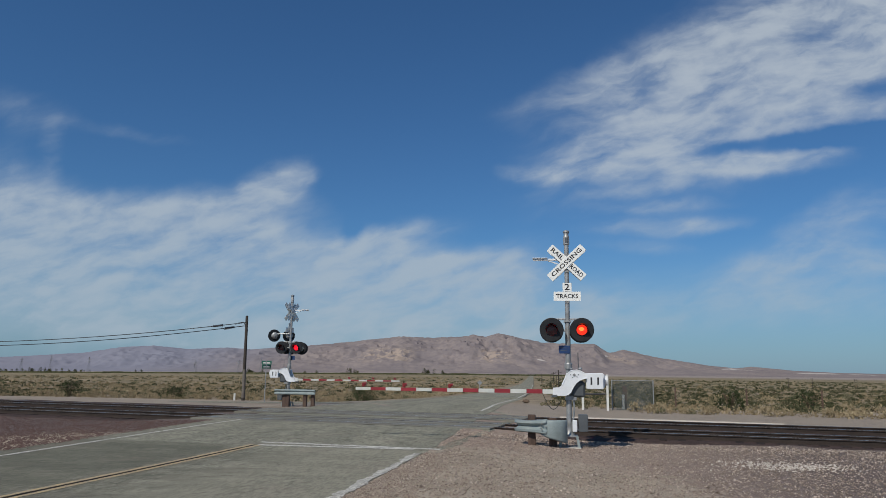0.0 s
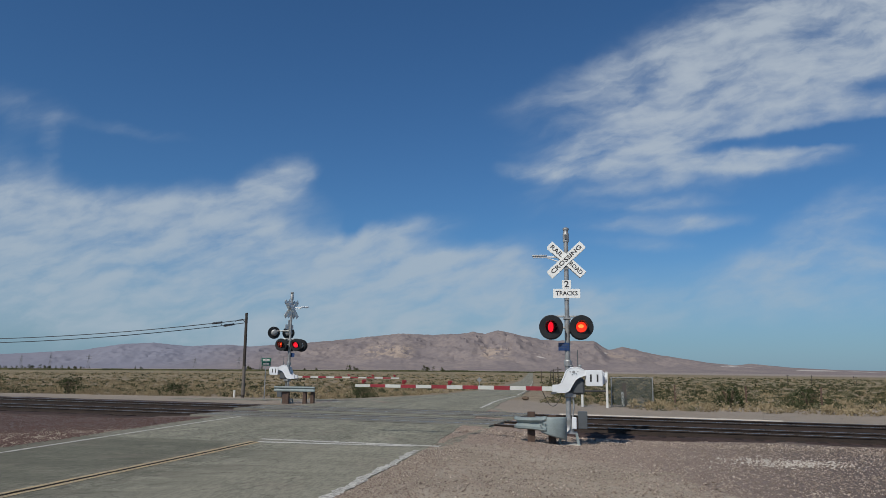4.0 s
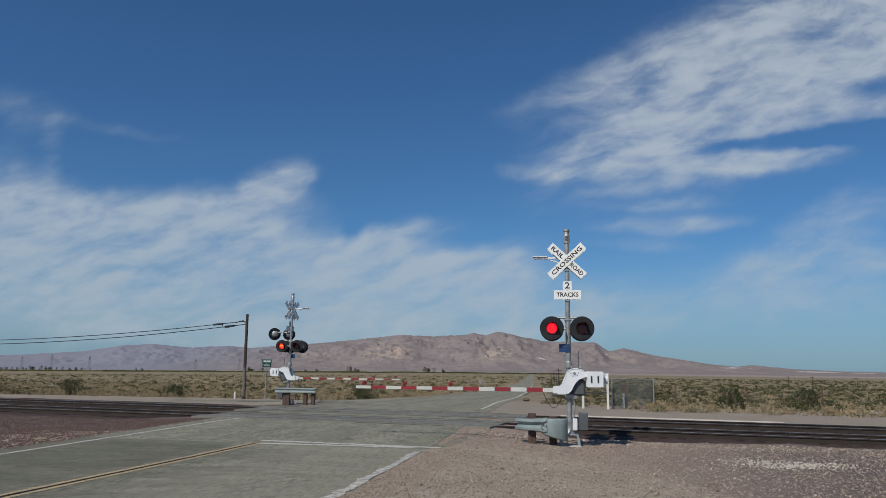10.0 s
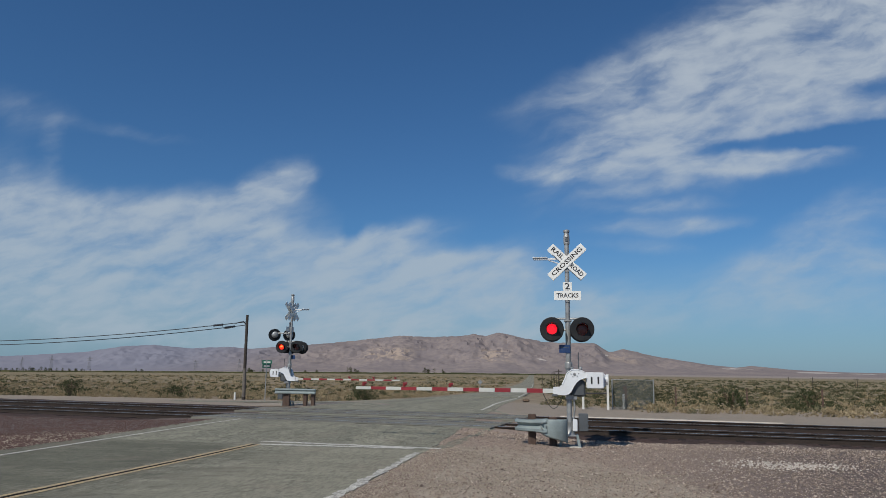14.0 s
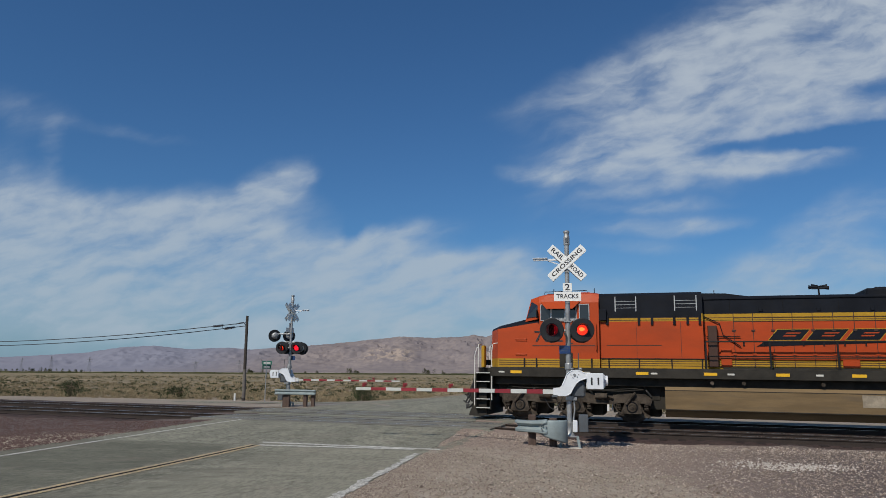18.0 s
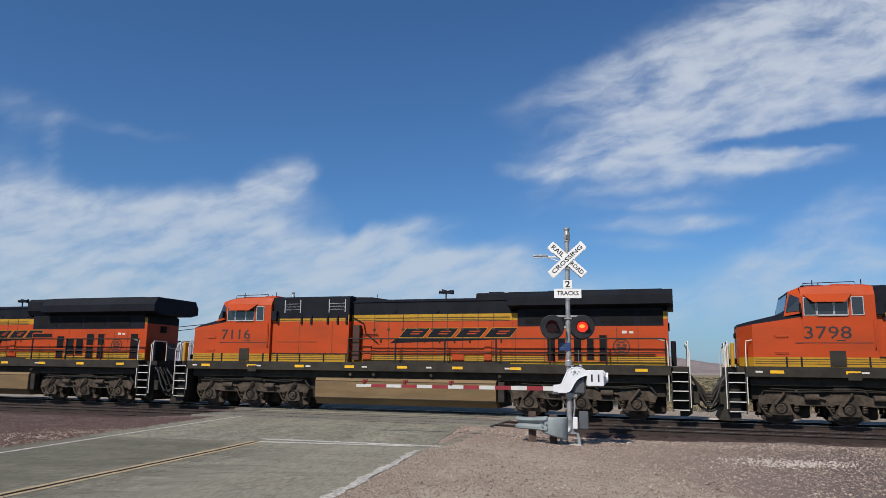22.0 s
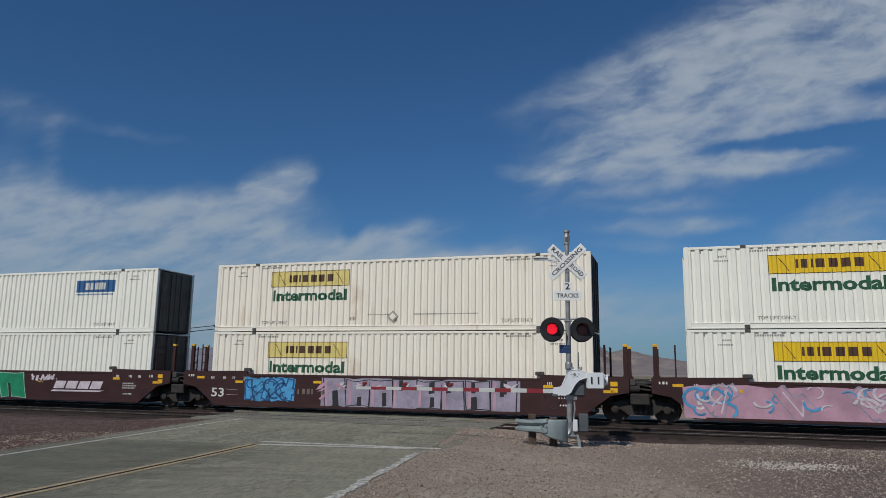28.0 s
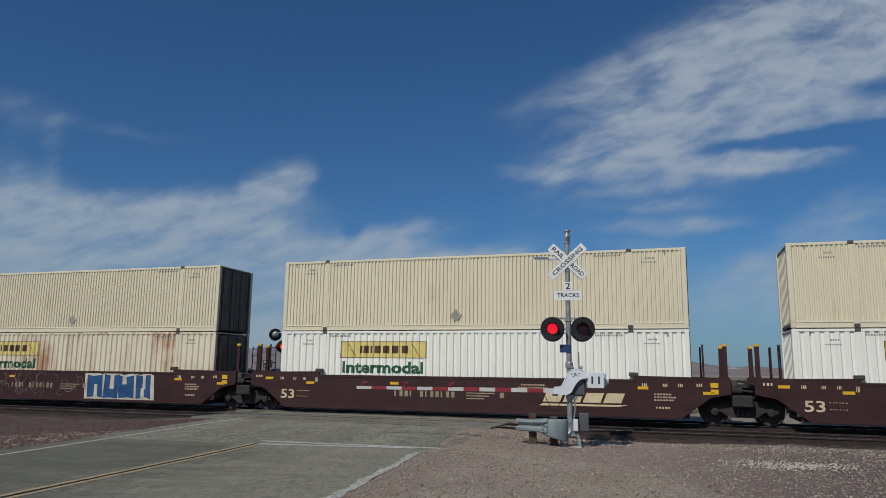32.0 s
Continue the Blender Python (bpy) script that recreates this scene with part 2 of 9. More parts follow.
    def mesh(self, name, *mats, smooth=False):
        me = bpy.data.meshes.new(name)
        me.from_pydata(self.v, [], self.f)
        for m in mats:
            me.materials.append(m)
        if len(mats) > 1:
            me.polygons.foreach_set("material_index", self.mi)
        me.validate()
        b = bmesh.new()
        b.from_mesh(me)
        bmesh.ops.recalc_face_normals(b, faces=b.faces)
        b.to_mesh(me)
        b.free()
        if smooth:
            me.polygons.foreach_set("use_smooth", [True] * len(me.polygons))
            me.set_sharp_from_angle(angle=radians(40))
        return me


def part(name, g, material, parent=None, label="", smooth=False, m=None):
    """Links g as one mesh object, under a thing or a part."""
    mats = material if isinstance(material, (tuple, list)) else (material,)
    ob = new(name, g.mesh(name, *mats, smooth=smooth) if isinstance(g, Geo) else g)
    if parent:
        ob.parent = parent
    if m:
        ob.matrix_basis = m
    return tagged(ob, label) if label else ob


def thing(name, label, category, m=None, group="", kind=""):
    ob = new(name)
    ob.empty_display_size = 0.3
    if m:
        ob.matrix_basis = m
    return tagged(ob, label, category, group, kind)


def lettering(name, text, size, material, parent, m, depth=0.004, width=0.0, align="CENTER", bold=0.0, label=""):
    """Words in the built-in font, facing along -y of m's space."""
    c = bpy.data.curves.new(name, "FONT")
    c.body, c.size, c.align_x, c.align_y, c.extrude, c.offset, c.resolution_u = text, size, align, "CENTER", depth, bold, 2
    c.fill_mode = "FRONT"
    tmp = new(name, c)
    dg = bpy.context.evaluated_depsgraph_get()
    me = bpy.data.meshes.new_from_object(tmp.evaluated_get(dg))
    bpy.data.objects.remove(tmp)
    bpy.data.curves.remove(c)
    if width:
        xs = [v.co.x for v in me.vertices]
        k = width / (max(xs) - min(xs))
        for v in me.vertices:
            v.co.x *= k
    me.transform(Matrix.Rotation(radians(90), 4, "X"))
    me.name = name
    me.materials.clear()
    me.materials.append(material)
    return part(name, me, material, parent, label, m=m)


# ---------------- plan ----------------
SKEW = radians(17.84)              # the tracks run to the right and towards the camera
ORIGIN = Vector((0.398, 29.067, 0.0))  # middle of the far track; rail tops are z = 0
TRACK = Matrix.Translation(ORIGIN) @ Matrix.Rotation(-SKEW, 4, "Z")
UN = TRACK.inverted()
NEAR_TRACK = -4.3                  # the near track lies this far across
ROAD = ((-60, -16.0), (0, -7.45), (10, -5.92), (17.3, -4.55), (27.4, -3.02), (45, -0.05), (63, 3.3), (120, 11.0), (276, 31.2), (600, 72.0), (1500, 185.0))
HALF = 4.02


def road_x(y):
    for (y0, x0), (y1, x1) in zip(ROAD, ROAD[1:]):
        if y <= y1:
            return x0 + (x1 - x0) * (y - y0) / (y1 - y0)
    return ROAD[-1][1]


# the plain sinks into a shallow basin beyond the line and lies a little lower to the west
BASIN = ((40.0, 0.0), (60.0, -0.40), (60 * 1.24 ** 4, -2.0), (60 * 1.24 ** 9, -4.5), (60 * 1.24 ** 12, -4.4), (60 * 1.24 ** 14, -3.4), (60 * 1.24 ** 18, -3.4), (9000.0, -3.4))


def basin(x, y):
    if y <= 40:
        return 0.0
    z = BASIN[-1][1]
    for (y0, z0), (y1, z1) in zip(BASIN, BASIN[1:]):
        if y <= y1:
            z = z0 + (z1 - z0) * (y - y0) / (y1 - y0)
            break
    return z + 0.0077 * min(0.0, x) * min(1.0, (y - 40) / 100)


def from_road(x, y):
    return abs(x - road_x(y)) * 0.989


def road_z(y):
    p = UN @ Vector((road_x(y), y, 0))
    k = max(0.0, min(1.0, (abs(p.y + 2.1) - 5.0) / 8.0))
    return -0.012 * (1 - k) - 0.055 * k + basin(0.0, y)


def ground_z(x, y):
    p = UN @ Vector((x, y, 0))
    d = from_road(x, y)
    wob = 0.05 * noise.noise((x * 0.15, y * 0.15, 3.0)) + 0.02 * noise.noise((x * 0.9, y * 0.9, 1.0))
    z = -0.20 + wob * min(1.0, max(0.1, (d - 4.0) / 3)) + basin(x, y)
    k = max(0.0, min(1.0, (d - 4.4) / 4.0))
    z = (road_z(y) - (0.10 if d < 3.0 else 0.009)) * (1 - k) + z * k
    if p.y > 14 and d > 6:
        z -= 0.12 * min(1.0, (p.y - 14) / 8)
    if p.y > 40:
        z += 0.25 * noise.noise((x * 0.01, y * 0.01, 7.0)) * min(1.0, (p.y - 40) / 100) * k
    return z


# ---------------- ground materials ----------------
def dirt_material():
    m = bpy.data.materials.new("desert_ground")
    m.use_nodes = True
    N = Net(m.node_tree)
    co = N.node("ShaderNodeTexCoord").outputs["Object"]
    tr = N.mapping(N.vmath("SUBTRACT", co, tuple(ORIGIN)), rot=(0, 0, SKEW))
    sp = N.node("ShaderNodeSeparateXYZ")
    N.put(sp.inputs[0], tr)
    a, _ = N.noise(co, 0.35, 5.0, 0.6)
    b, _ = N.noise(co, 4.0, 5.0, 0.65)
    c, _ = N.noise(co, 38.0, 3.0, 0.7)
    vo = N.voronoi(co, 22.0)
    vs = N.voronoi(co, 55.0)
    sand = N.mix(N.range(a, 0.35, 0.65), (0.325, 0.272, 0.208, 1), (0.430, 0.370, 0.292, 1))
    sand = N.mix(N.range(b, 0.4, 0.7, 0.0, 0.45), sand, (0.27, 0.205, 0.155, 1))
    pebble = N.mix(N.range(vo[0], 0.1, 0.55), N.mix(0.55, vo[1], (0.30, 0.20, 0.17, 1), "MIX"), (0.16, 0.105, 0.09, 1))
    hue = N.node("ShaderNodeHueSaturation")
    hue.inputs["Saturation"].default_value, hue.inputs["Value"].default_value = 0.28, 0.66
    N.put(hue.inputs["Color"], pebble)
    red = N.mix(N.range(c, 0.3, 0.7), (0.092, 0.058, 0.047, 1), (0.185, 0.126, 0.102, 1))
    ballast = N.mix(0.55, red, hue.outputs[0])
    # browner fines on the side towards the signal
    brown = N.mix(N.range(c, 0.3, 0.7), (0.19, 0.142, 0.115, 1), (0.47, 0.375, 0.305, 1))
    ballast = N.mix(N.math("MULTIPLY", N.range(sp.outputs[0], -4.0, 3.0, 0.0, 0.92), N.range(sp.outputs[0], 12.5, 6.0, 0.05, 1.0)), ballast, brown)
    # crushed red ballast has spread over both sides of the line and thins out
    wob = N.math("ADD", sp.outputs[1], N.math("MULTIPLY", N.math("SUBTRACT", a, 0.5), 5.0))
    wob2 = N.math("ADD", N.math("ADD", wob, N.range(sp.outputs[0], 5.0, 12.0, -1.5, 5.4)), N.range(sp.outputs[0], -6.0, -11.0, 0.0, 3.0))
    near_edge = N.range(wob2, -13.6, -9.0)
    far_edge = N.range(wob, 3.2, 1.8)
    gravel = N.math("MULTIPLY", near_edge, far_edge)
    patch = N.range(N.math("ADD", b, N.math("MULTIPLY", gravel, 0.55)), 0.52, 0.78)
    near_stones = N.mix(N.range(vo[0], 0.12, 0.45, 0.40, 0.05), sand, hue.outputs[0])
    col = N.mix(patch, near_stones, ballast)
    # graded track along the line
    lane = N.math("MULTIPLY", N.range(wob, 2.5, 4.0), N.range(wob, 17.0, 13.0))
    col = N.mix(N.math("MULTIPLY", lane, 0.8), col, N.mix(N.range(b, 0.3, 0.7), (0.255, 0.216, 0.176, 1), (0.315, 0.272, 0.225, 1)))
    # browner soil under the scrub
    col = N.mix(N.math("MULTIPLY", N.range(wob, 14.0, 22.0), N.range(b, 0.25, 0.6, 0.45, 0.9)), col, N.mix(N.range(a, 0.35, 0.65), (0.165, 0.125, 0.078, 1), (0.27, 0.215, 0.145, 1)))
    # scrub far off closes up over the sand
    far = N.range(sp.outputs[1], 60.0, 420.0)
    sc, _ = N.noise(N.mapping(co, scale=(0.05, 0.013, 1)), 2.0, 6.0, 0.7)
    plain = N.mix(N.range(sc, 0.38, 0.62), (0.28, 0.22, 0.14, 1), (0.125, 0.112, 0.064, 1))
    col = N.mix(N.math("MULTIPLY", far, 0.9), col, plain)
    # bare alluvial fans at the feet of the mountains
    fan = N.mix(N.range(sc, 0.4, 0.6), (0.225, 0.190, 0.180, 1), (0.30, 0.26, 0.225, 1))
    col = N.mix(N.range(sp.outputs[1], 1150.0, 1700.0), col, fan)
    bs = N.node("ShaderNodeBsdfPrincipled")
    N.put(bs.inputs["Base Color"], col)
    bs.inputs["Roughness"].default_value = 0.95
    bs.inputs["Specular IOR Level"].default_value = 0.15
    k = N.node("ShaderNodeBump")
    k.inputs["Strength"].default_value, k.inputs["Distance"].default_value = 0.7, 0.03
    N.put(k.inputs["Height"], N.math("SUBTRACT", N.math("ADD", c, b), N.math("ADD", N.math("MULTIPLY", vo[0], 1.2), N.math("MULTIPLY", vs[0], 0.6))))
    N.put(bs.inputs["Normal"], k.outputs[0])
    out = N.node("ShaderNodeOutputMaterial")
    N.put(out.inputs[0], bs.outputs[0])
    return m


def asphalt_material():
    m = bpy.data.materials.new("old_asphalt")
    m.use_nodes = True
    N = Net(m.node_tree)
    co = N.node("ShaderNodeTexCoord").outputs["Object"]
    long = N.mapping(N.mapping(co, rot=(0, 0, radians(8.6))), scale=(1.0, 0.10, 1))
    wear, _ = N.noise(long, 0.9, 4.0, 0.6)
    mid, _ = N.noise(co, 9.0, 6.0, 0.75)
    speck, _ = N.noise(co, 48.0, 3.0, 0.8)
    mot, _ = N.noise(co, 1.6, 6.0, 0.68)
    grain, _ = N.noise(co, 120.0, 2.0, 0.7)
    agg = N.voronoi(co, 70.0)
    col = N.mix(N.range(mot, 0.3, 0.7), (0.190, 0.188, 0.140, 1), (0.310, 0.300, 0.226, 1))
    col = N.mix(N.range(wear, 0.42, 0.62, 0.0, 0.5), col, (0.122, 0.121, 0.090, 1))
    col = N.mix(N.range(mid, 0.46, 0.62, 0.0, 0.75), col, (0.082, 0.080, 0.058, 1))
    col = N.mix(N.range(speck, 0.48, 0.70, 0.0, 0.75), col, (0.36, 0.345, 0.27, 1))
    col = N.mix(N.range(agg[0], 0.15, 0.5, 0.35, 0.0), col, (0.33, 0.31, 0.26, 1))
    blot, _ = N.noise(N.mapping(N.mapping(co, rot=(0, 0, radians(8.6))), scale=(2.6, 0.75, 1)), 1.0, 7.0, 0.78)
    col = N.mix(N.range(blot, 0.50, 0.64, 0.0, 0.55), col, (0.078, 0.078, 0.056, 1))
    col = N.mix(N.range(blot, 0.46, 0.36, 0.0, 0.45), col, (0.30, 0.285, 0.225, 1))
    # older, darker paving on the approach, up to the stop line
    sp = N.node("ShaderNodeSeparateXYZ")
    N.put(sp.inputs[0], N.mapping(N.vmath("SUBTRACT", co, tuple(ORIGIN)), rot=(0, 0, SKEW)))
    wob = N.math("ADD", sp.outputs[1], N.math("MULTIPLY", N.math("SUBTRACT", mot, 0.5), 0.5))
    old = N.range(wob, -13.2, -13.6)
    seal, _ = N.noise(N.mapping(N.mapping(co, rot=(0, 0, radians(8.6))), scale=(0.5, 1.6, 1)), 0.9, 5.0, 0.6)
    col = N.mix(N.math("MULTIPLY", old, N.range(seal, 0.36, 0.62, 0.12, 0.85)), col, (0.132, 0.128, 0.096, 1))
    rough, _ = N.noise(N.mapping(N.mapping(co, rot=(0, 0, radians(8.6))), scale=(13.0, 3.2, 1)), 1.0, 5.0, 0.75)
    col = N.mix(N.range(rough, 0.50, 0.64, 0.0, 0.72), col, (0.07, 0.069, 0.05, 1))
    col = N.mix(N.range(rough, 0.44, 0.32, 0.0, 0.5), col, (0.36, 0.345, 0.27, 1))
    worn, _ = N.noise(N.mapping(N.mapping(co, rot=(0, 0, radians(-14))), scale=(1.1, 3.6, 1)), 1.0, 6.0, 0.72)
    col = N.mix(N.math("MULTIPLY", old, N.range(worn, 0.53, 0.66, 0.0, 0.7)), col, (0.055, 0.054, 0.040, 1))
    # the lane towards the crossing was resurfaced with paler stone
    mid_line = N.mapping(co, (-6.0, 10.1, 0), (0, 0, radians(-12.2)), (1, 1, 1), "TEXTURE")
    ml = N.node("ShaderNodeSeparateXYZ")
    N.put(ml.inputs[0], mid_line)
    lane = N.math("ADD", ml.outputs[0], N.math("MULTIPLY", N.math("SUBTRACT", mid, 0.5), 0.3))
    near = N.range(ml.outputs[1], 7.6, 7.2)
    col = N.mix(N.math("MULTIPLY", near, N.range(lane, 0.3, 2.6, 0.0, 0.45)), col, N.mix(N.range(rough, 0.42, 0.6), (0.19, 0.18, 0.135, 1), (0.40, 0.375, 0.29, 1)))
    col = N.mix(N.math("MULTIPLY", near, N.range(lane, -0.05, -0.6, 0.0, 0.55)), col, (0.095, 0.095, 0.068, 1))
    crack = N.voronoi(N.vmath("ADD", co, N.vmath("MULTIPLY", N.noise(co, 2.5, 4)[1], (0.6, 0.6, 0))), 0.55, "DISTANCE_TO_EDGE")
    line = N.math("MULTIPLY", N.range(crack[0], 0.012, 0.004), N.range(mot, 0.42, 0.6))
    col = N.mix(N.math("MULTIPLY", line, 0.35), col, (0.03, 0.028, 0.026, 1))
    dust = N.range(N.noise(co, 0.5, 6.0, 0.7)[0], 0.5, 0.75, 0.0, 0.35)
    col = N.mix(dust, col, (0.27, 0.225, 0.18, 1))
    b = N.node("ShaderNodeBsdfPrincipled")
    N.put(b.inputs["Base Color"], col)
    b.inputs["Roughness"].default_value = 0.88
    b.inputs["Specular IOR Level"].default_value = 0.3
    k = N.node("ShaderNodeBump")
    k.inputs["Strength"].default_value, k.inputs["Distance"].default_value = 0.5, 0.008
    N.put(k.inputs["Height"], N.math("SUBTRACT", grain, agg[0]))
    N.put(b.inputs["Normal"], k.outputs[0])
    out = N.node("ShaderNodeOutputMaterial")
    N.put(out.inputs[0], b.outputs[0])
    return m


def paint_material(name, colour, worn=0.5):
    """Road paint, thinned so that the paving shows through."""
    m = bpy.data.materials.new(name)
    m.use_nodes = True
    N = Net(m.node_tree)
    co = N.node("ShaderNodeTexCoord").outputs["Object"]
    n1, _ = N.noise(co, 13.0, 8.0, 0.8)
    n2, _ = N.noise(co, 80.0, 3.0, 0.7)
    gone = N.range(N.math("ADD", n1, N.math("MULTIPLY", n2, 0.5)), 0.95 - worn * 0.4, 1.15 - worn * 0.4)
    col = N.mix(gone, (*colour, 1), (0.17, 0.16, 0.14, 1))
    b = N.node("ShaderNodeBsdfPrincipled")
    N.put(b.inputs["Base Color"], col)
    b.inputs["Roughness"].default_value = 0.8
    out = N.node("ShaderNodeOutputMaterial")
    N.put(out.inputs[0], b.outputs[0])
    return m


M_GROUND, M_ASPHALT = dirt_material(), asphalt_material()
M_WHITE_LINE = paint_material("road_paint_white", (0.60, 0.585, 0.53), 0.68)
M_YELLOW_LINE = paint_material("road_paint_yellow", (0.43, 0.325, 0.175), 0.62)
M_WORN_LINE = paint_material("worn_road_paint_white", (0.60, 0.58, 0.52), 0.75)
M_TAR = shade("tar_seam", (0.024, 0.020, 0.014), 0.9, tint=0.3, bump=0.2, spec=0.1)


# ---------------- ground ----------------
def ground():
    g = Geo()

    def steps(a, b, n):
        return [a + (b - a) * i / n for i in range(n)]
    far = [60 * 1.24 ** i for i in range(1, 21)]
    xs = [-v for v in reversed(far)] + steps(-60, -22, 30) + steps(-22, 22, 88) + steps(22, 60, 30) + [60] + far
    ys = [-v for v in reversed(far[:14])] + steps(-60, 4, 30) + steps(4, 40, 72) + steps(40, 60, 24) + [60] + far
    vs = [(x, y, ground_z(x, y)) for y in ys for x in xs]
    n = len(xs)
    fs = [(j * n + i, j * n + i + 1, (j + 1) * n + i + 1, (j + 1) * n + i) for j in range(len(ys) - 1) for i in range(n - 1)]
    g.add(vs, fs)
    ob = part("ground", g, M_GROUND, smooth=True)
    tagged(ob, "sandy desert ground strewn with reddish gravel", "ground", kind="structure")


ground()


# ---------------- road ----------------
def strip(name, y0, y1, off0, off1, z_up, material, step=0.5, ragged=0.0, seed=0, thick=0.0):
    """A band along the road, between two distances from its middle."""
    g, n = Geo(), max(2, int((y1 - y0) / step))
    top = []
    for i in range(n + 1):
        y = y0 + (y1 - y0) * i / n
        for s, off in ((0, off0), (1, off1)):
            w = ragged * noise.noise((y * 1.7, s * 9.0 + seed, 0.5)) + ragged * 0.6 * noise.noise((y * 6.0, s * 5.0 + seed, 2.5))
            narrow = 1.0 - 0.17 * max(0.0, min(1.0, (y - 36) / 30))
            x = road_x(y) + (off * narrow + w) / 0.989
            top.append((x, y, road_z(y) + z_up))
    m = len(top)
    vs = top + [(x, y, z - thick) for x, y, z in top] if thick else top
    fs = [(2 * i, 2 * i + 1, 2 * i + 3, 2 * i + 2) for i in range(n)]
    if thick:
        fs += [(2 * i, 2 * i + 2, m + 2 * i + 2, m + 2 * i) for i in range(n)] + [(2 * i + 1, m + 2 * i + 1, m + 2 * i + 3, 2 * i + 3) for i in range(n)]
        fs += [(0, m, m + 1, 1), (m - 2, m - 1, 2 * m - 1, 2 * m - 2)]
    return g.add(vs, fs)


road = part("road", strip("road", -58, 63, -HALF - 0.45, HALF + 0.29, 0.0, M_ASPHALT, 0.10, 0.06, 1, 0.14), M_ASPHALT)
tagged(road, "weathered grey asphalt road crossing the railway tracks", "road", kind="structure")
far_road = part("road", strip("road", 63, 1500, -HALF - 0.2, HALF + 0.2, 0.03, M_ASPHALT, 6.0, 0.2, 2, 0.4), M_ASPHALT)
tagged(far_road, "straight grey desert road running towards the mountains", "road", kind="structure")


def marking(name, g, material, label):
    return tagged(part(name, g, material), label, "road marking", kind="structure")


marking("edge_line", strip("e", 33.0, 62.8, HALF - 0.30, HALF - 0.16, 0.005, M_WHITE_LINE, 0.5, 0.02, 7), M_WHITE_LINE, "white edge line on the road beyond the tracks")
marking("edge_line", strip("e", 63.2, 400, HALF - 0.30, HALF - 0.12, 0.036, M_WHITE_LINE, 5, 0.02, 7), M_WHITE_LINE, "white edge line on the far road")


def cross_bar(p, q, w, material, name, label, z=0.006, ragged=0.02, n=40):
    p, q = Vector(p), Vector(q)
    d = (q - p).normalized()
    side = Vector((-d.y, d.x))
    vs = []
    for i in range(n + 1):
        c = p.lerp(q, i / n)
        for s in (-1, 1):
            o = c + side * (s * w / 2 + ragged * (noise.noise((i * 0.45, s * 4.0, p.x)) + 0.7 * noise.noise((i * 1.7, s * 3.0, p.x))))
            vs.append((o.x, o.y, road_z(o.y) + z))
    g = Geo().add(vs, [(2 * i, 2 * i + 2, 2 * i + 3, 2 * i + 1) for i in range(n)])
    return marking(name, g, material, label)


def long_line(p, q, back, w, material, name, label, ragged):
    d = (Vector(q) - Vector(p)).normalized()
    a = Vector(p) - d * back
    cross_bar((a.x, a.y), q, w, material, name, label, 0.006, ragged, int((Vector(q) - a).length * 8))


long_line((-1.57, 10.22), (-0.54, 16.06), 40, 0.17, M_WORN_LINE, "edge_line", "ragged worn white edge line beside gravel", 0.085)
long_line((-8.83, 14.70), (-6.86, 26.27), 40, 0.11, M_WHITE_LINE, "edge_line", "thin worn white edge line on asphalt", 0.012)
long_line((-6.07, 10.12), (-4.49, 17.39), 40, 0.11, M_YELLOW_LINE, "centre_line", "faded yellow centre line, one of a double pair", 0.012)
long_line((-5.86, 10.08), (-4.30, 17.30), 40, 0.11, M_YELLOW_LINE, "centre_line", "faded yellow centre line, one of a double pair", 0.012)
long_line((-5.965, 10.10), (-4.395, 17.34), 40, 0.09, M_TAR, "tar_seam", "dark strip between two yellow lines", 0.012)


def patch(name, outline, z_up, material, label, ragged=0.12):
    """A flat sheet with an uneven rim, lying on the road's level."""
    pts = []
    for (x0, y0), (x1, y1) in zip(outline, outline[1:] + outline[:1]):
        n = max(2, int(math.hypot(x1 - x0, y1 - y0) / 0.2))
        for i in range(n):
            x, y = x0 + (x1 - x0) * i / n, y0 + (y1 - y0) * i / n
            w = ragged * (noise.noise((x * 1.9, y * 1.9, 0.3)) + 0.6 * noise.noise((x * 6, y * 6, 4.3)))
            pts.append((x + w, y + w * 0.5, (road_z(y) if from_road(x, y) < 4.5 else ground_z(x, y) + 0.012) + z_up))
    me = bpy.data.meshes.new(name)
    me.from_pydata(pts, [], [tuple(range(len(pts)))])
    me.materials.append(material)
    return tagged(part(name, me, material), label, name, kind="structure")


patch("road", [(-1.0, 15.9), (-0.1, 16.3), (0.35, 18.0), (1.45, 22.2), (2.1, 25.0), (2.75, 27.2), (3.0, 29.5), (2.7, 32.0), (2.2, 33.5), (0.5, 30.0), (-1.5, 20.0)], -0.004, M_ASPHALT, "asphalt flare beside the crossing, its rim broken by gravel", 0.2)
patch("ground", [(-5.9, 34.9), (-4.2, 36.2), (-2.6, 37.4), (-3.4, 39.5), (-4.6, 41.0), (-9.7, 40.3), (-11.0, 38.0), (-9.5, 36.0)], 0.006, M_GROUND, "dusty dirt island between the crossing and a side road", 0.15)
patch("road", [(-16.5, 43.6), (-11.2, 42.2), (-4.5, 41.6), (-2.0, 40.2), (0.5, 47.5), (-2.9, 47.4), (-11.3, 45.2), (-16.5, 46.2)], 0.003, M_ASPHALT, "dusty asphalt side road joining beyond the tracks", 0.2)
cross_bar((-4.43, 17.98), (-0.02, 16.88), 0.22, M_WHITE_LINE, "stop_line", "worn white stop line, far edge of a double bar")
cross_bar((-4.33, 17.34), (-0.62, 16.86), 0.22, M_WHITE_LINE, "stop_line", "worn white stop line, near edge of a double bar")


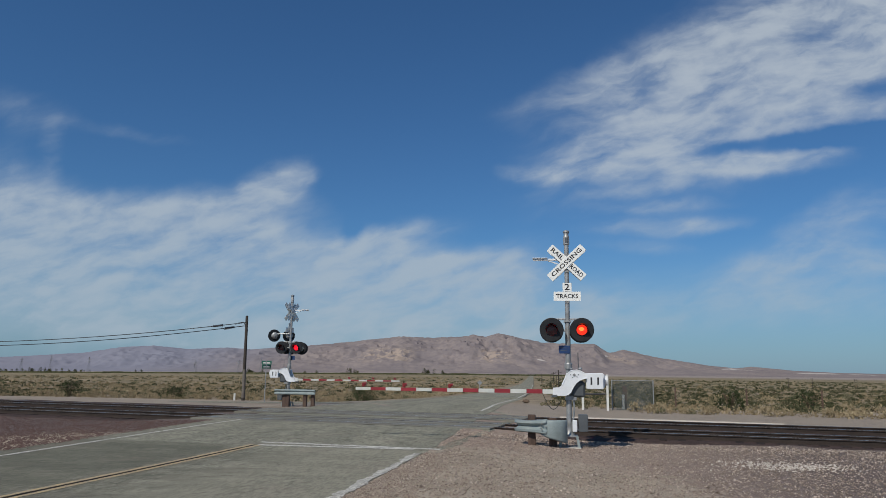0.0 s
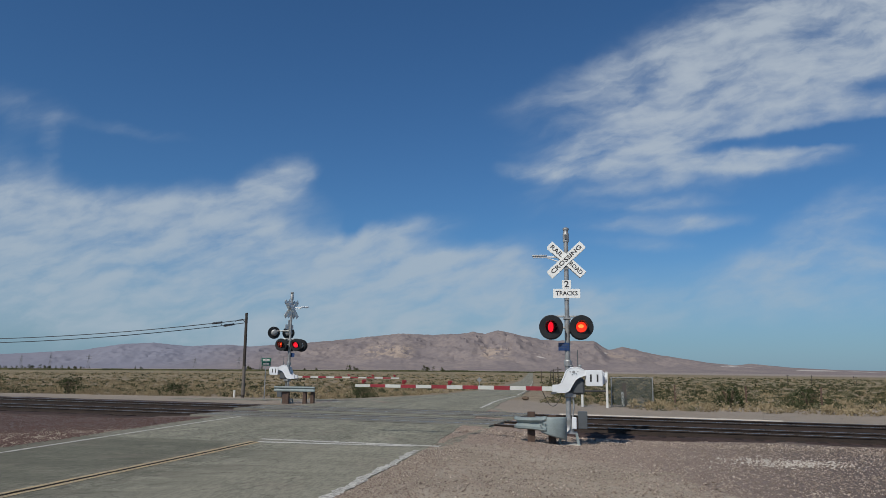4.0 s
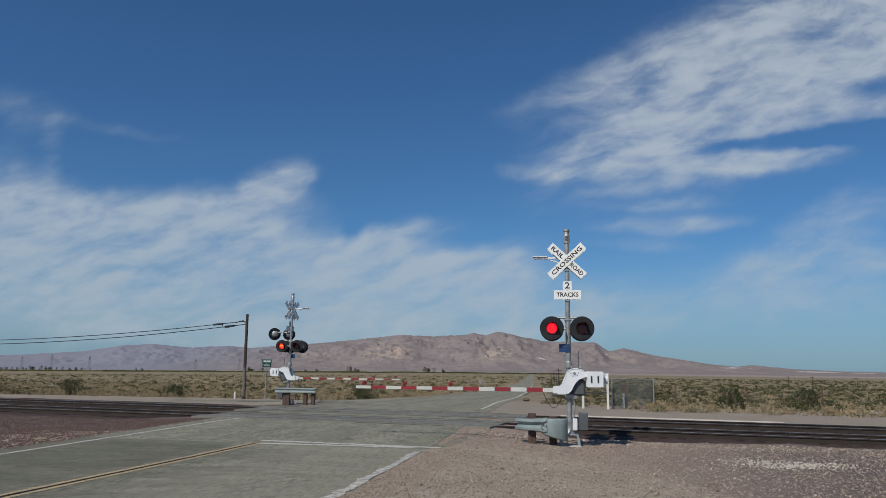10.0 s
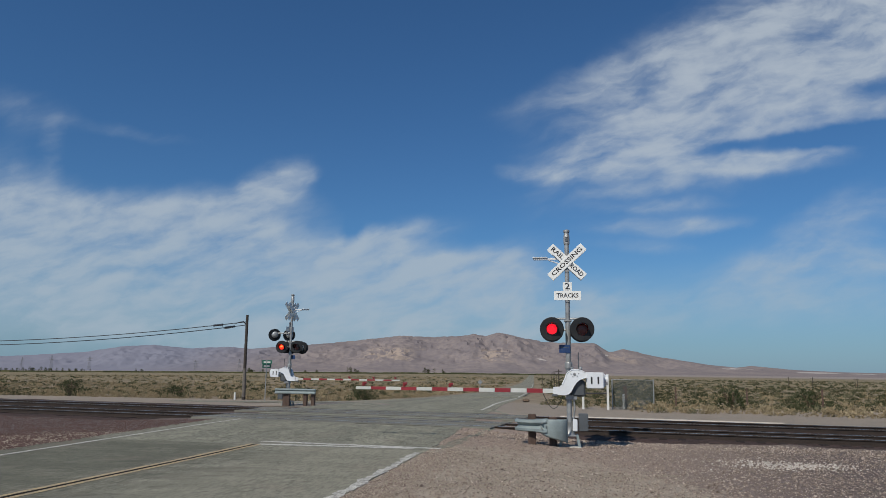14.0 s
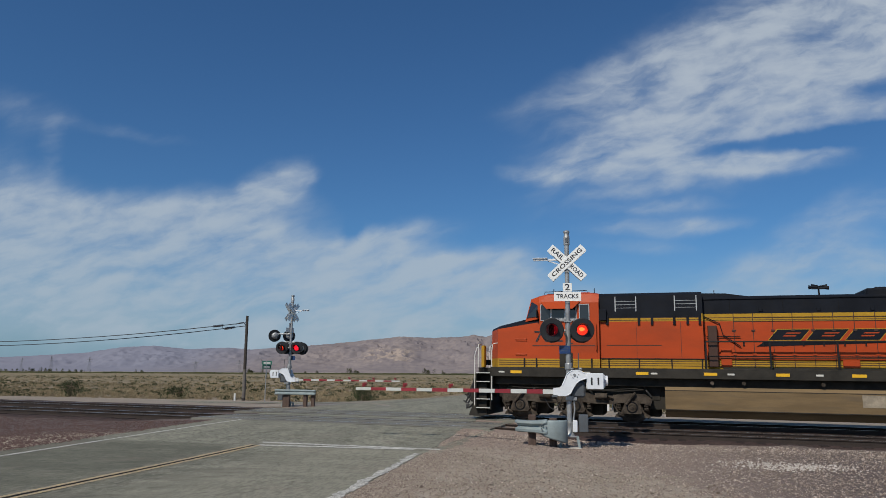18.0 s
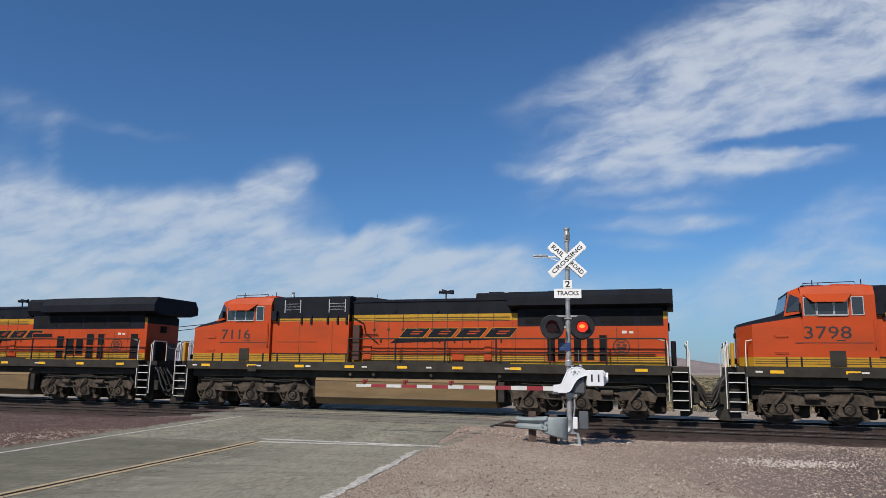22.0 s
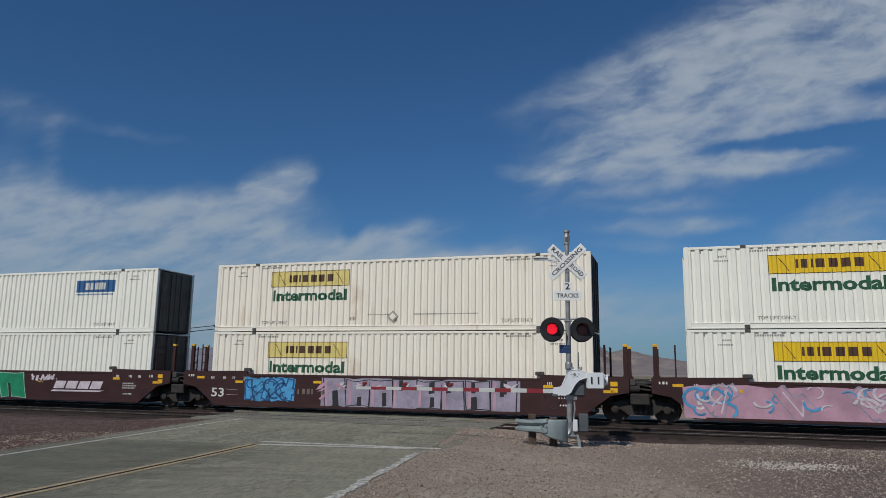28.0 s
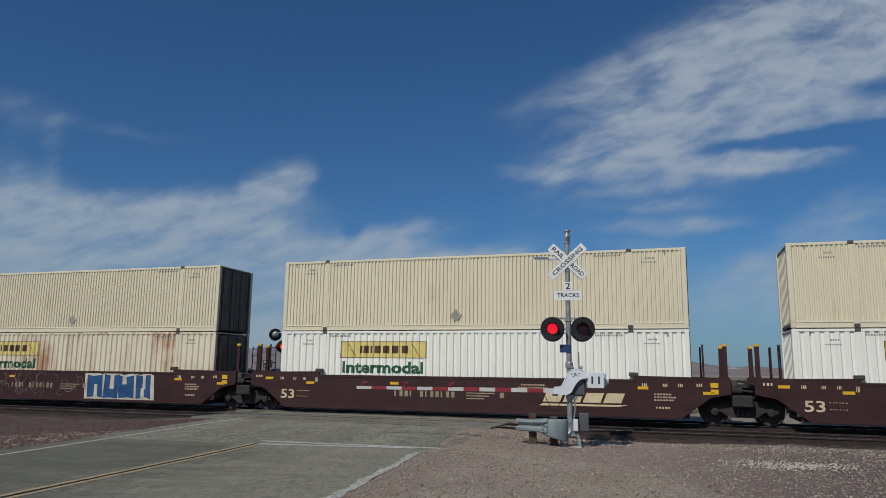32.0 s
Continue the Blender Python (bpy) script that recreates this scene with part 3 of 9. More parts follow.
# ---------------- tracks ----------------
M_BALLAST = shade("ballast_stone", (0.066, 0.044, 0.038), 0.9, tint=0.35, scale=9, fine=45, bump=0.9, dirt=(0.035, 0.027, 0.025), dirt_amount=0.6, spec=0.2)
M_TIE = shade("creosote_tie", (0.030, 0.023, 0.020), 0.9, tint=0.3, bump=0.5, stretch=(3, 0.4, 3), vary=0.3, spec=0.2)
M_RAIL = shade("rusty_rail", (0.036, 0.025, 0.020), 0.8, metal=0.2, tint=0.25, fine=40)
M_RAILHEAD = shade("polished_rail_head", (0.62, 0.61, 0.60), 0.28, metal=1.0, tint=0.08, stretch=(0.2, 4, 4))
M_PANEL = shade("crossing_panel", (0.175, 0.168, 0.138), 0.85, tint=0.18, scale=1.5, bump=0.35, dirt=(0.07, 0.066, 0.06), dirt_amount=0.6, vary=0.12, spec=0.3)
M_STONE = shade("loose_stone", (0.245, 0.185, 0.170), 0.9, tint=0.25, scale=6, vary=0.3, spec=0.2)

LEFT_END, RIGHT_END = -400.0, 300.0
CROSS0, CROSS1 = -8.6, 3.0          # the stretch of the line that the road crosses, along the track


def ballast_bed():
    g = Geo()
    prof = ((-7.3, -0.36), (-6.4, -0.24), (-5.85, -0.16), (-2.9, -0.17), (-2.15, -0.22), (-1.5, -0.16), (1.5, -0.16), (2.2, -0.20), (2.9, -0.38))
    for a, b in ((LEFT_END, CROSS0 + 0.7), (CROSS1 + 0.2, RIGHT_END)):
        n = int((b - a) / (0.5 if abs(a) < 200 and abs(b) < 200 else 1.0))
        vs = []
        for i in range(n + 1):
            x = a + (b - a) * i / n
            for j, (y, z) in enumerate(prof):
                w = noise.noise((x * 0.8, y * 2.0, 4.0)) + 0.6 * noise.noise((x * 3.0, y * 5.0, 9.0))
                yy = y + (0.28 * w if j in (0, 8) else 0.08 * w)
                if a < -50 and j >= 7:
                    # a broad bench of dark ballast lies beyond the line west of the road
                    yy, z = (yy + 1.5, -0.12) if j == 7 else (yy + 2.3, -0.34)
                vs.append((x, yy, z + (0.03 * w if 0 < j < 8 else 0)))
        k = len(prof)
        g.add(vs, [(i * k + j, i * k + j + 1, (i + 1) * k + j + 1, (i + 1) * k + j) for i in range(n) for j in range(k - 1)])
    ob = part("ballast", g, M_BALLAST, m=TRACK)
    tagged(ob, "dark reddish crushed stone bed under the two tracks", "ballast", kind="structure")


def rails():
    foot = Geo()
    sec = [(-0.075, -0.17), (0.075, -0.17), (0.075, -0.155), (0.012, -0.14), (0.012, -0.045), (0.036, -0.035), (0.036, -0.004), (0.030, 0.0), (-0.030, 0.0), (-0.036, -0.004), (-0.036, -0.035), (-0.012, -0.045), (-0.012, -0.14), (-0.075, -0.155)]
    for centre, nm in ((0.0, "far"), (NEAR_TRACK, "near")):
        t = thing("railway_track", "standard gauge railway track of worn steel rails", "railway track", TRACK @ pose(0, centre, 0), "tracks", "structure")
        for side in (-0.753, 0.753):
            g = Geo().prism([(a + side, b) for a, b in sec], LEFT_END, RIGHT_END, axis="x")
            r = part("rail", g, M_RAIL, t)
            part("rail_head", Geo().box(LEFT_END, RIGHT_END, side - 0.031, side + 0.031, -0.001, 0.002), M_RAILHEAD, r, "polished running surface")
        tie = Geo().box(-0.115, 0.115, -1.3, 1.3, -0.30, -0.150, 0.012).mesh("tie", M_TIE)
        rest = Geo()
        k = int((RIGHT_END - LEFT_END) / 0.53)
        for i in range(k):
            x = LEFT_END + 0.53 * i
            if CROSS0 + 0.5 < x < CROSS1 + 0.3:
                continue
            if -42 < x < 30:
                part("tie", tie, M_TIE, t, m=pose(x, random.uniform(-0.05, 0.05), random.uniform(-0.006, 0.006), 0, 0, random.uniform(-1.2, 1.2)))
            else:
                rest.box(x - 0.115, x + 0.115, -1.3, 1.3, -0.30, -0.152)
        tagged(part("ties", rest, M_TIE, t), kind="stuff")


def crossing_panels():
    t = thing("crossing_surface", "worn grey panels between the rails of a level crossing", "crossing panel", TRACK, kind="structure")
    n = 5
    for c, start in ((0.0, CROSS0 - 0.5), (NEAR_TRACK, CROSS0 + 0.6)):
        w = (CROSS1 - start) / n
        for y0, y1 in ((-1.45, -0.80), (-0.68, -0.03), (0.03, 0.68), (0.80, 1.45)):
            me = Geo().box(0.008, w - 0.008, y0, y1, -0.16, -0.006, 0.008).mesh("panel", M_PANEL)
            for i in range(n):
                part("panel", me, M_PANEL, t, m=pose(start + w * i, c, random.uniform(-0.004, 0.003)))


ballast_bed()
rails()
crossing_panels()
# tarred seams across the road by the rails
def seam(l, x0, x1, w=0.05):
    p, q = TRACK @ Vector((x0, l, 0)), TRACK @ Vector((x1, l, 0))
    cross_bar((p.x, p.y), (q.x, q.y), w, M_TAR, "tar_seam", "dark tarred seam across the asphalt", 0.004, 0.02, 30)


seam(-5.85, -1.6, 1.5, 0.10), seam(-2.72, -8.2, 2.2, 0.09), seam(-1.55, -8.2, 2.2, 0.10), seam(1.6, -8.6, 1.9, 0.08)


def pale_strip():
    """A narrow strip of pale gravel behind the far rail, east of the road."""
    g, vs, n = Geo(), [], 60
    for i in range(n + 1):
        x = 3.9 + 8.5 * i / n
        w = 0.05 * noise.noise((x * 1.3, 0.0, 2.0)) + 0.03 * noise.noise((x * 5.0, 0.0, 6.0))
        half = 0.20 * min(1.0, (n - i) / 14 + 0.15)
        vs += [(x, 2.70 + w - half * 1.3, -0.26), (x, 2.70 + w - half * 0.6, -0.075), (x, 2.70 - w + half * 0.6, -0.065), (x, 2.70 - w + half * 1.5, -0.36)]
    g.add(vs, [(4 * i + j, 4 * i + j + 1, 4 * i + j + 5, 4 * i + j + 4) for i in range(n) for j in range(3)])
    tagged(part("gravel_strip", g, M_PALE_FINES, m=TRACK), "narrow strip of pale gravel behind the far rail", "gravel", kind="structure")


M_PALE_FINES = shade("pale_gravel_fines", (0.46, 0.41, 0.355), 0.95, tint=0.2, scale=4, bump=0.5, spec=0.1)
pale_strip()


# ---------------- mountains ----------------
def rock_material():
    m = bpy.data.materials.new("desert_mountain")
    m.use_nodes = True
    N = Net(m.node_tree)
    co = N.node("ShaderNodeTexCoord").outputs["Object"]
    a, _ = N.noise(N.mapping(co, scale=(0.004, 0.004, 0.008)), 1.0, 6.0, 0.65)
    b, _ = N.noise(N.mapping(co, scale=(0.03, 0.03, 0.05)), 1.0, 5.0, 0.7)
    sp = N.node("ShaderNodeSeparateXYZ")
    N.put(sp.inputs[0], co)
    # rock tones greyed towards mauve: aerial haze is part of these colours
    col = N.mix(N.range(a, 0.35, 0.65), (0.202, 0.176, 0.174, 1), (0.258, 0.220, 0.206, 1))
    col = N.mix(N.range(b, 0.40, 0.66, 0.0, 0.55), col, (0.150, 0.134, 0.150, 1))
    # bluer distance haze, painted into the colour of the farther range to the west
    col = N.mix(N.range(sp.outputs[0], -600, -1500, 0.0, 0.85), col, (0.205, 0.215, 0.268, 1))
    # pale scars of bare rock low on the slopes
    s, _ = N.noise(N.mapping(co, scale=(0.016, 0.004, 0.03)), 1.0, 7.0, 0.75)
    zone = N.math("MULTIPLY", N.range(sp.outputs[2], 35, 60), N.range(sp.outputs[2], 130, 95))
    near1 = N.range(N.math("ABSOLUTE", N.math("ADD", sp.outputs[0], 275)), 150, 70)
    near2 = N.range(N.math("ABSOLUTE", N.math("SUBTRACT", sp.outputs[0], 950)), 90, 20, 0.0, 0.4)
    near3 = N.range(N.math("ABSOLUTE", N.math("SUBTRACT", sp.outputs[0], 250)), 110, 20, 0.0, 0.7)
    pale = N.math("MULTIPLY", N.math("MULTIPLY", zone, N.math("ADD", N.math("ADD", near1, near2), near3)), N.range(s, 0.45, 0.56))
    col = N.mix(N.math("MINIMUM", pale, 0.55), col, (0.43, 0.345, 0.270, 1))
    # white quarry cuts and a strip of pale salt flat
    for cx, cz, rx, rz, tilt in ((850, 118, 42, 9, -28), (905, 98, 20, 6, 0), (1600, 34, 70, 6, 4), (1500, 31, 50, 4, 0), (1980, 16, 150, 4, 0), (2200, 12, 90, 3, 0), (480, 62, 30, 4, -10)):
        q = N.mapping(N.vmath("MULTIPLY", co, (1, 0, 1)), (cx, 0, cz), (0, radians(-tilt), 0), (rx, 1, rz), "TEXTURE")
        cut = N.math("MULTIPLY", N.range(N.math("ADD", N.vmath("LENGTH", q), N.math("MULTIPLY", N.math("SUBTRACT", b, 0.5), 1.4)), 1.1, 0.35), 0.65)
        col = N.mix(cut, col, (0.56, 0.52, 0.48, 1))
    d = N.node("ShaderNodeBsdfPrincipled")
    N.put(d.inputs["Base Color"], col)
    d.inputs["Roughness"].default_value = 1.0
    d.inputs["Specular IOR Level"].default_value = 0.0
    out = N.node("ShaderNodeOutputMaterial")
    N.put(out.inputs[0], d.outputs[0])
    return m


# skyline: sideways per metre ahead, height per metre of distance
SKYLINE = ((-1.3, 0.008), (-0.95, 0.015), (-0.730, 0.0117), (-0.6125, 0.011), (-0.5657, 0.0137), (-0.4956, 0.0184), (-0.4453, 0.0265), (-0.4022, 0.0288), (-0.3547, 0.0254), (-0.2999, 0.0287), (-0.2683, 0.0264), (-0.2409, 0.0291), (-0.1899, 0.0331), (-0.1586, 0.036), (-0.1115, 0.0415), (-0.0643, 0.0477), (-0.017, 0.0469), (0.0264, 0.049), (0.0421, 0.0515), (0.0579, 0.0493), (0.0777, 0.0542), (0.1092, 0.0474), (0.1407, 0.0414), (0.2116, 0.0395), (0.231, 0.0281), (0.2508, 0.0328), (0.2898, 0.024), (0.3678, 0.0127), (0.4069, 0.0094), (0.4266, 0.0117), (0.4851, 0.0072), (0.5476, 0.005), (0.6165, 0.0043), (0.759, 0.0042), (1.3, 0.006))


def skyline(u):
    for (a, h0), (b, h1) in zip(SKYLINE, SKYLINE[1:]):
        if u <= b:
            k = (u - a) / (b - a)
            return h0 + (h1 - h0) * k
    return SKYLINE[-1][1]


def mountains():
    g = Geo()
    nu, nd = 900, 60
    vs = []
    for j in range(nd + 1):
        k = j / nd
        d = 3050 + 1350 * k
        for i in range(nu + 1):
            u = -1.25 + 2.5 * i / nu
            crest = skyline(u) * math.hypot(u, 1) * 4350
            x, y = u * d, d
            rise = min(1.0, k / 0.92) ** 1.35
            fold = 1 - abs(noise.noise((x * 0.0050, y * 0.0030, 2.0))) * 2.4
            fold2 = 1 - abs(noise.noise((x * 0.015, y * 0.010, 5.0))) * 2.4
            fold3 = 1 - abs(noise.noise((x * 0.042, y * 0.022, 3.0))) * 2.4
            knob = noise.noise((x * 0.004, y * 0.004, 8.0))
            mid = rise * (1 - rise) * 4
            z = crest * (rise + mid * (0.10 * fold + 0.07 * fold2 + 0.10 * knob + 0.05 * fold3))
            z += crest * 0.03 * noise.noise((x * 0.03, y * 0.03, 1.0)) * rise
            z = z * d / 4350 if k > 0.9 else z
            if k > 0.92:
                z *= 1 - (k - 0.92) * 2
            vs.append((x, y, z - 1.0 + basin(x, y) * (1 - rise)))
    n = nu + 1
    g.add(vs, [(j * n + i, j * n + i + 1, (j + 1) * n + i + 1, (j + 1) * n + i) for j in range(nd) for i in range(nu)])
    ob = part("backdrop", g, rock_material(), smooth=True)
    tagged(ob, "bare mauve and brown desert mountains, haze mixed into their colour", "mountain range", kind="structure")


mountains()


# ---------------- crossing signals ----------------
M_ALU = shade("galvanised_post", (0.30, 0.31, 0.315), 0.5, metal=0.4, tint=0.22, scale=5, dirt=(0.25, 0.24, 0.22), dirt_amount=0.35)
M_CAST = shade("silver_painted_casting", (0.66, 0.69, 0.72), 0.5, tint=0.07, dirt=(0.35, 0.33, 0.30), dirt_amount=0.25, bump=0.1)
M_SIGN = shade("white_sign_sheeting", (0.74, 0.75, 0.73), 0.45, tint=0.05)
M_INK = shade("black_sign_print", (0.02, 0.02, 0.022), 0.5)
M_BLACK = shade("black_enamel", (0.012, 0.014, 0.017), 0.55, tint=0.25, dirt=(0.04, 0.038, 0.036), dirt_amount=0.3, spec=0.3)
M_STRIPE_RED = shade("red_reflective_tape", (0.25, 0.018, 0.028), 0.5, tint=0.18)
M_STRIPE_WHITE = shade("white_reflective_tape", (0.52, 0.53, 0.50), 0.5, tint=0.1)
M_LAMP_RED = shade("red_lamp_housing", (0.20, 0.014, 0.018), 0.4, tint=0.1)
M_BLUE = shade("blue_notice", (0.012, 0.040, 0.13), 0.4)
M_GUARD = shade("galvanised_guard_rail", (0.235, 0.285, 0.29), 0.6, metal=0.15, tint=0.16, dirt=(0.26, 0.25, 0.23), dirt_amount=0.4)
M_GUARDPOST = shade("weathered_wood_post", (0.085, 0.055, 0.042), 0.9, tint=0.25, stretch=(8, 8, 0.6), bump=0.4)
M_CONCRETE = shade("concrete_footing", (0.40, 0.38, 0.34), 0.9, tint=0.15, bump=0.4)
M_CABLE = shade("black_cable", (0.03, 0.03, 0.03), 0.6)
M_DARKBOX = shade("dark_grey_box", (0.075, 0.085, 0.095), 0.6, tint=0.15)
M_LENS_LIT = shade("lit_red_lens", (1.0, 0.012, 0.030), 0.3, tint=0.05, glow=0.95)
M_LENS_LIT_WARM = shade("lit_orange_red_lens", (1.0, 0.035, 0.012), 0.3, tint=0.05, glow=1.0)
M_LENS_CORE = shade("lamp_core", (1.0, 0.16, 0.03), 0.3, tint=0.05, glow=2.2)
M_LENS_DARK = shade("unlit_red_lens", (0.085, 0.006, 0.010), 0.25, tint=0.2)
FLASHERS = []


def lamp_unit(parent, x, y, z, turn, lit_first, warm):
    """A round flashing lamp with black background, hood and a two-faced lens that turns between lit and dark. Faces -y at turn 0."""
    m = pose(x, y, z, 0, 0, turn)
    head = part("lamp_head", Geo().ring((0, 0.02, 0), (0, 1, 0), ((0.155, 0.0), (0.165, 0.06), (0.165, 0.17), (0.10, 0.23), (0.0, 0.235)), 18, close=False), M_ALU, parent, "grey lamp housing", True, m)
    n = 32
    plate = Geo().ring((0, 0, 0), (0, 1, 0), ((0.157, 0.0), (0.300, 0.0), (0.316, 0.010), (0.316, 0.026), (0.157, 0.024), (0.157, 0.0)), n, close=False)
    part("background_disc", plate, M_BLACK, head, "round black background disc")
    hood = Geo()
    vs, k = [], 14
    for i in range(k + 1):
        a = radians(-25 + 230 * i / k)
        reach = 0.10 + 0.20 * max(0.0, math.sin(a)) ** 0.7
        for r in (0.162, 0.155):
            vs += [(r * math.cos(a), 0.0, r * math.sin(a)), (r * math.cos(a), -reach, r * math.sin(a))]
    fs = []
    for i in range(k):
        a, b = 4 * i, 4 * i + 4
        fs += [(a, a + 1, b + 1, b), (a + 2, b + 2, b + 3, a + 3), (a + 1, a + 3, b + 3, b + 1)]
    part("hood", hood.add(vs, fs), M_BLACK, head, smooth=True)
    part("clamp", Geo().cyl((0, 0.22, 0), (0, 0.27, 0), 0.045, 10), M_ALU, head)
    lens = Geo().ring((0, -0.012, 0), (0, 1, 0), ((0.0, -0.010), (0.09, -0.006), (0.138, 0.0)), 20, close=False)
    lens.ring((0, 0.012, 0), (0, 1, 0), ((0.152, -0.011), (0.152, 0.0), (0.09, 0.006), (0.0, 0.010)), 20, mi=1, close=False)
    if warm:
        lens.prism([(0.075 * math.cos(a) - 0.01, 0.050 * math.sin(a) + 0.02) for a in [i * math.pi / 6 for i in range(12)]], -0.0260, -0.0225, mi=2)
    lit = M_LENS_LIT_WARM if warm else M_LENS_LIT
    ob = part("lens", lens, (lit, M_LENS_DARK, M_LENS_CORE), head, "red lens that flashes", True, pose(0, 0.045, 0))
    FLASHERS.append((ob, lit_first))
    return head


def blade(parent, name, text, tilt, y):
    b = part("crossbuck_blade", Geo().box(-0.61, 0.61, -0.004, 0.004, -0.114, 0.114, 0.003), M_SIGN, parent, "white crossbuck blade with black words", m=pose(0.0, y, 4.87, 0, tilt, 0))
    return b


def crossing_signal(m, label, extra_lamps=False, sign_turn=0.0):
    turned = Matrix.Rotation(radians(sign_turn), 4, "Z")
    t = thing("crossing_signal", label, "crossing signal", m, "crossing signals")
    g = Geo().cyl((0, 0, 0.55), (0, 0, 3.35), 0.070, 16).cyl((0, 0, 3.35), (0, 0, 5.35), 0.062, 16)
    part("post", g, M_ALU, t, "grey metal post", True)
    part("bell", Geo().ring((0, 0, 5.35), (0, 0, 1), ((0.064, 0.0), (0.082, 0.02), (0.082, 0.25), (0.066, 0.27), (0.066, 0.33), (0.085, 0.35), (0.080, 0.40), (0.03, 0.42)), 16), M_ALU, t, "silver bell housing on top of the post", True)
    part("bell_opening", Geo().box(-0.035, 0.035, -0.090, -0.060, 5.42, 5.56, 0.004), M_DARKBOX, t)
    # base casting on four legs and a footing
    base = part("base", Geo().ring((0, 0, 0.30), (0, 0, 1), ((0.17, 0.0), (0.16, 0.03), (0.105, 0.12), (0.095, 0.30), (0.11, 0.33), (0.11, 0.36)), 16), M_ALU, t, "flared metal base", True)
    part("footing", Geo().box(-0.30, 0.30, -0.30, 0.30, -0.30, 0.04, 0.02), M_CONCRETE, t)
    for sx in (-1, 1):
        for sy in (-1, 1):
            part("leg", Geo().prism([(0.25 * sx - 0.035, 0.0), (0.25 * sx + 0.035, 0.0), (0.19 * sx + 0.03, 0.33), (0.19 * sx - 0.03, 0.33)], 0.19 * sy - 0.03, 0.19 * sy + 0.03), M_GUARD, t)
    part("base_plate", Geo().box(-0.22, 0.22, -0.20, 0.20, 0.29, 0.33, 0.01), M_ALU, t)
    part("junction_box", Geo().box(0.08, 0.20, -0.16, -0.04, 0.42, 0.72, 0.012), M_CAST, t)
    part("relay_box", Geo().box(0.24, 0.48, -0.05, 0.22, 0.42, 0.86, 0.012), M_DARKBOX, t, "dark grey relay box")
    part("conduit", Geo().tube([(0.10, -0.06, 0.70), (0.14, -0.05, 1.0), (0.12, -0.04, 1.25), (0.07, -0.03, 1.45)], 0.022, 8), M_ALU, t)
    # crossbuck
    for text, tilt, y in (("RAIL   ROAD", 43, -0.085), ("CROSSING", -43, -0.100)):
        b = part("crossbuck_blade", Geo().box(-0.61, 0.61, -0.004, 0.004, -0.114, 0.114, 0.003), M_SIGN, t, "white crossbuck blade with black words", m=turned @ pose(0, y, 4.87, 0, tilt, 0))
        if tilt > 0:
            lettering("lettering", "RAIL", 0.165, M_INK, b, pose(-0.345, -0.006, 0.0), 0.001, 0.40, bold=0.003)
            lettering("lettering", "ROAD", 0.165, M_INK, b, pose(0.345, -0.006, 0.0), 0.001, 0.42, bold=0.003)
        else:
            lettering("lettering", "CROSSING", 0.160, M_INK, b, pose(0, -0.006, 0), 0.001, 1.06, bold=0.003)
        b2 = part("crossbuck_blade", b.data, M_SIGN, t, "back of a crossbuck blade", m=turned @ pose(0, -y, 4.87, 0, tilt, 0))
    p = part("track_count_sign", Geo().box(-0.36, 0.36, -0.004, 0.004, -0.125, 0.125, 0.003), M_SIGN, t, "white sign with black words", m=turned @ pose(0, -0.085, 3.95))
    lettering("lettering", "TRACKS", 0.160, M_INK, p, pose(0, -0.006, 0), 0.001, 0.58, bold=0.003)
    p = part("track_count_sign", Geo().box(-0.12, 0.12, -0.004, 0.004, -0.115, 0.115, 0.003), M_SIGN, t, "small white sign with a black figure", m=turned @ pose(0, -0.085, 4.195))
    lettering("lettering", "2", 0.24, M_INK, p, pose(0, -0.006, 0), 0.001, 0.13, bold=0.004)
    part("sign_bracket", Geo().box(-0.05, 0.05, -0.078, 0.0, 3.78, 3.83), M_ALU, t)
    part("sign_bracket", Geo().box(-0.05, 0.05, -0.078, 0.0, 4.60, 4.65), M_ALU, t)
    # side lamp arm
    part("side_arm", Geo().box(-0.90, -0.10, -0.03, 0.03, 4.93, 4.985, 0.008).box(-0.92, -0.52, -0.07, 0.07, 4.985, 5.01, 0.006).cyl((-0.5, 0, 4.93), (-0.08, 0, 4.78), 0.016, 6), M_CAST, t, "pale bracket arm")
    part("cross_tube", Geo().cyl((-0.42, 0.0, 3.34), (0.42, 0.0, 3.34), 0.026, 8).box(-0.10, 0.10, -0.09, 0.09, 3.26, 3.30, 0.006).cyl((-0.30, 0, 3.34), (-0.30, 0, 3.05), 0.02, 6).cyl((0.30, 0, 3.34), (0.30, 0, 3.05), 0.02, 6), M_ALU, t)
    part("cross_tube", Geo().cyl((-0.5, 0.0, 3.045), (0.5, 0.0, 3.045), 0.030, 8), M_ALU, t)
    for x, first in ((-0.425, True), (0.362, False)):
        lamp_unit(t, x, -0.30, 3.045, 0, first != extra_lamps, not first)
        lamp_unit(t, x, 0.30, 3.045, 180, first != extra_lamps, not first)
    if extra_lamps:
        part("cross_tube", Geo().cyl((0.05, 0, 3.75), (0.95, 0, 3.75), 0.028, 8).cyl((0.55, 0, 3.75), (0.55, -0.3, 3.75), 0.022, 6), M_ALU, t)
        lamp_unit(t, 0.90, -0.02, 3.66, 32, True, False)
        lamp_unit(t, 0.22, -0.30, 3.66, 32, False, False)
        lamp_unit(t, -0.45, -0.48, 3.02, 32, False, False)
        lamp_unit(t, 0.22, -0.62, 3.02, 32, True, False)
    part("notice", Geo().box(-0.24, 0.05, -0.088, -0.078, 2.43, 2.64, 0.003), M_BLUE, t, "small blue notice")
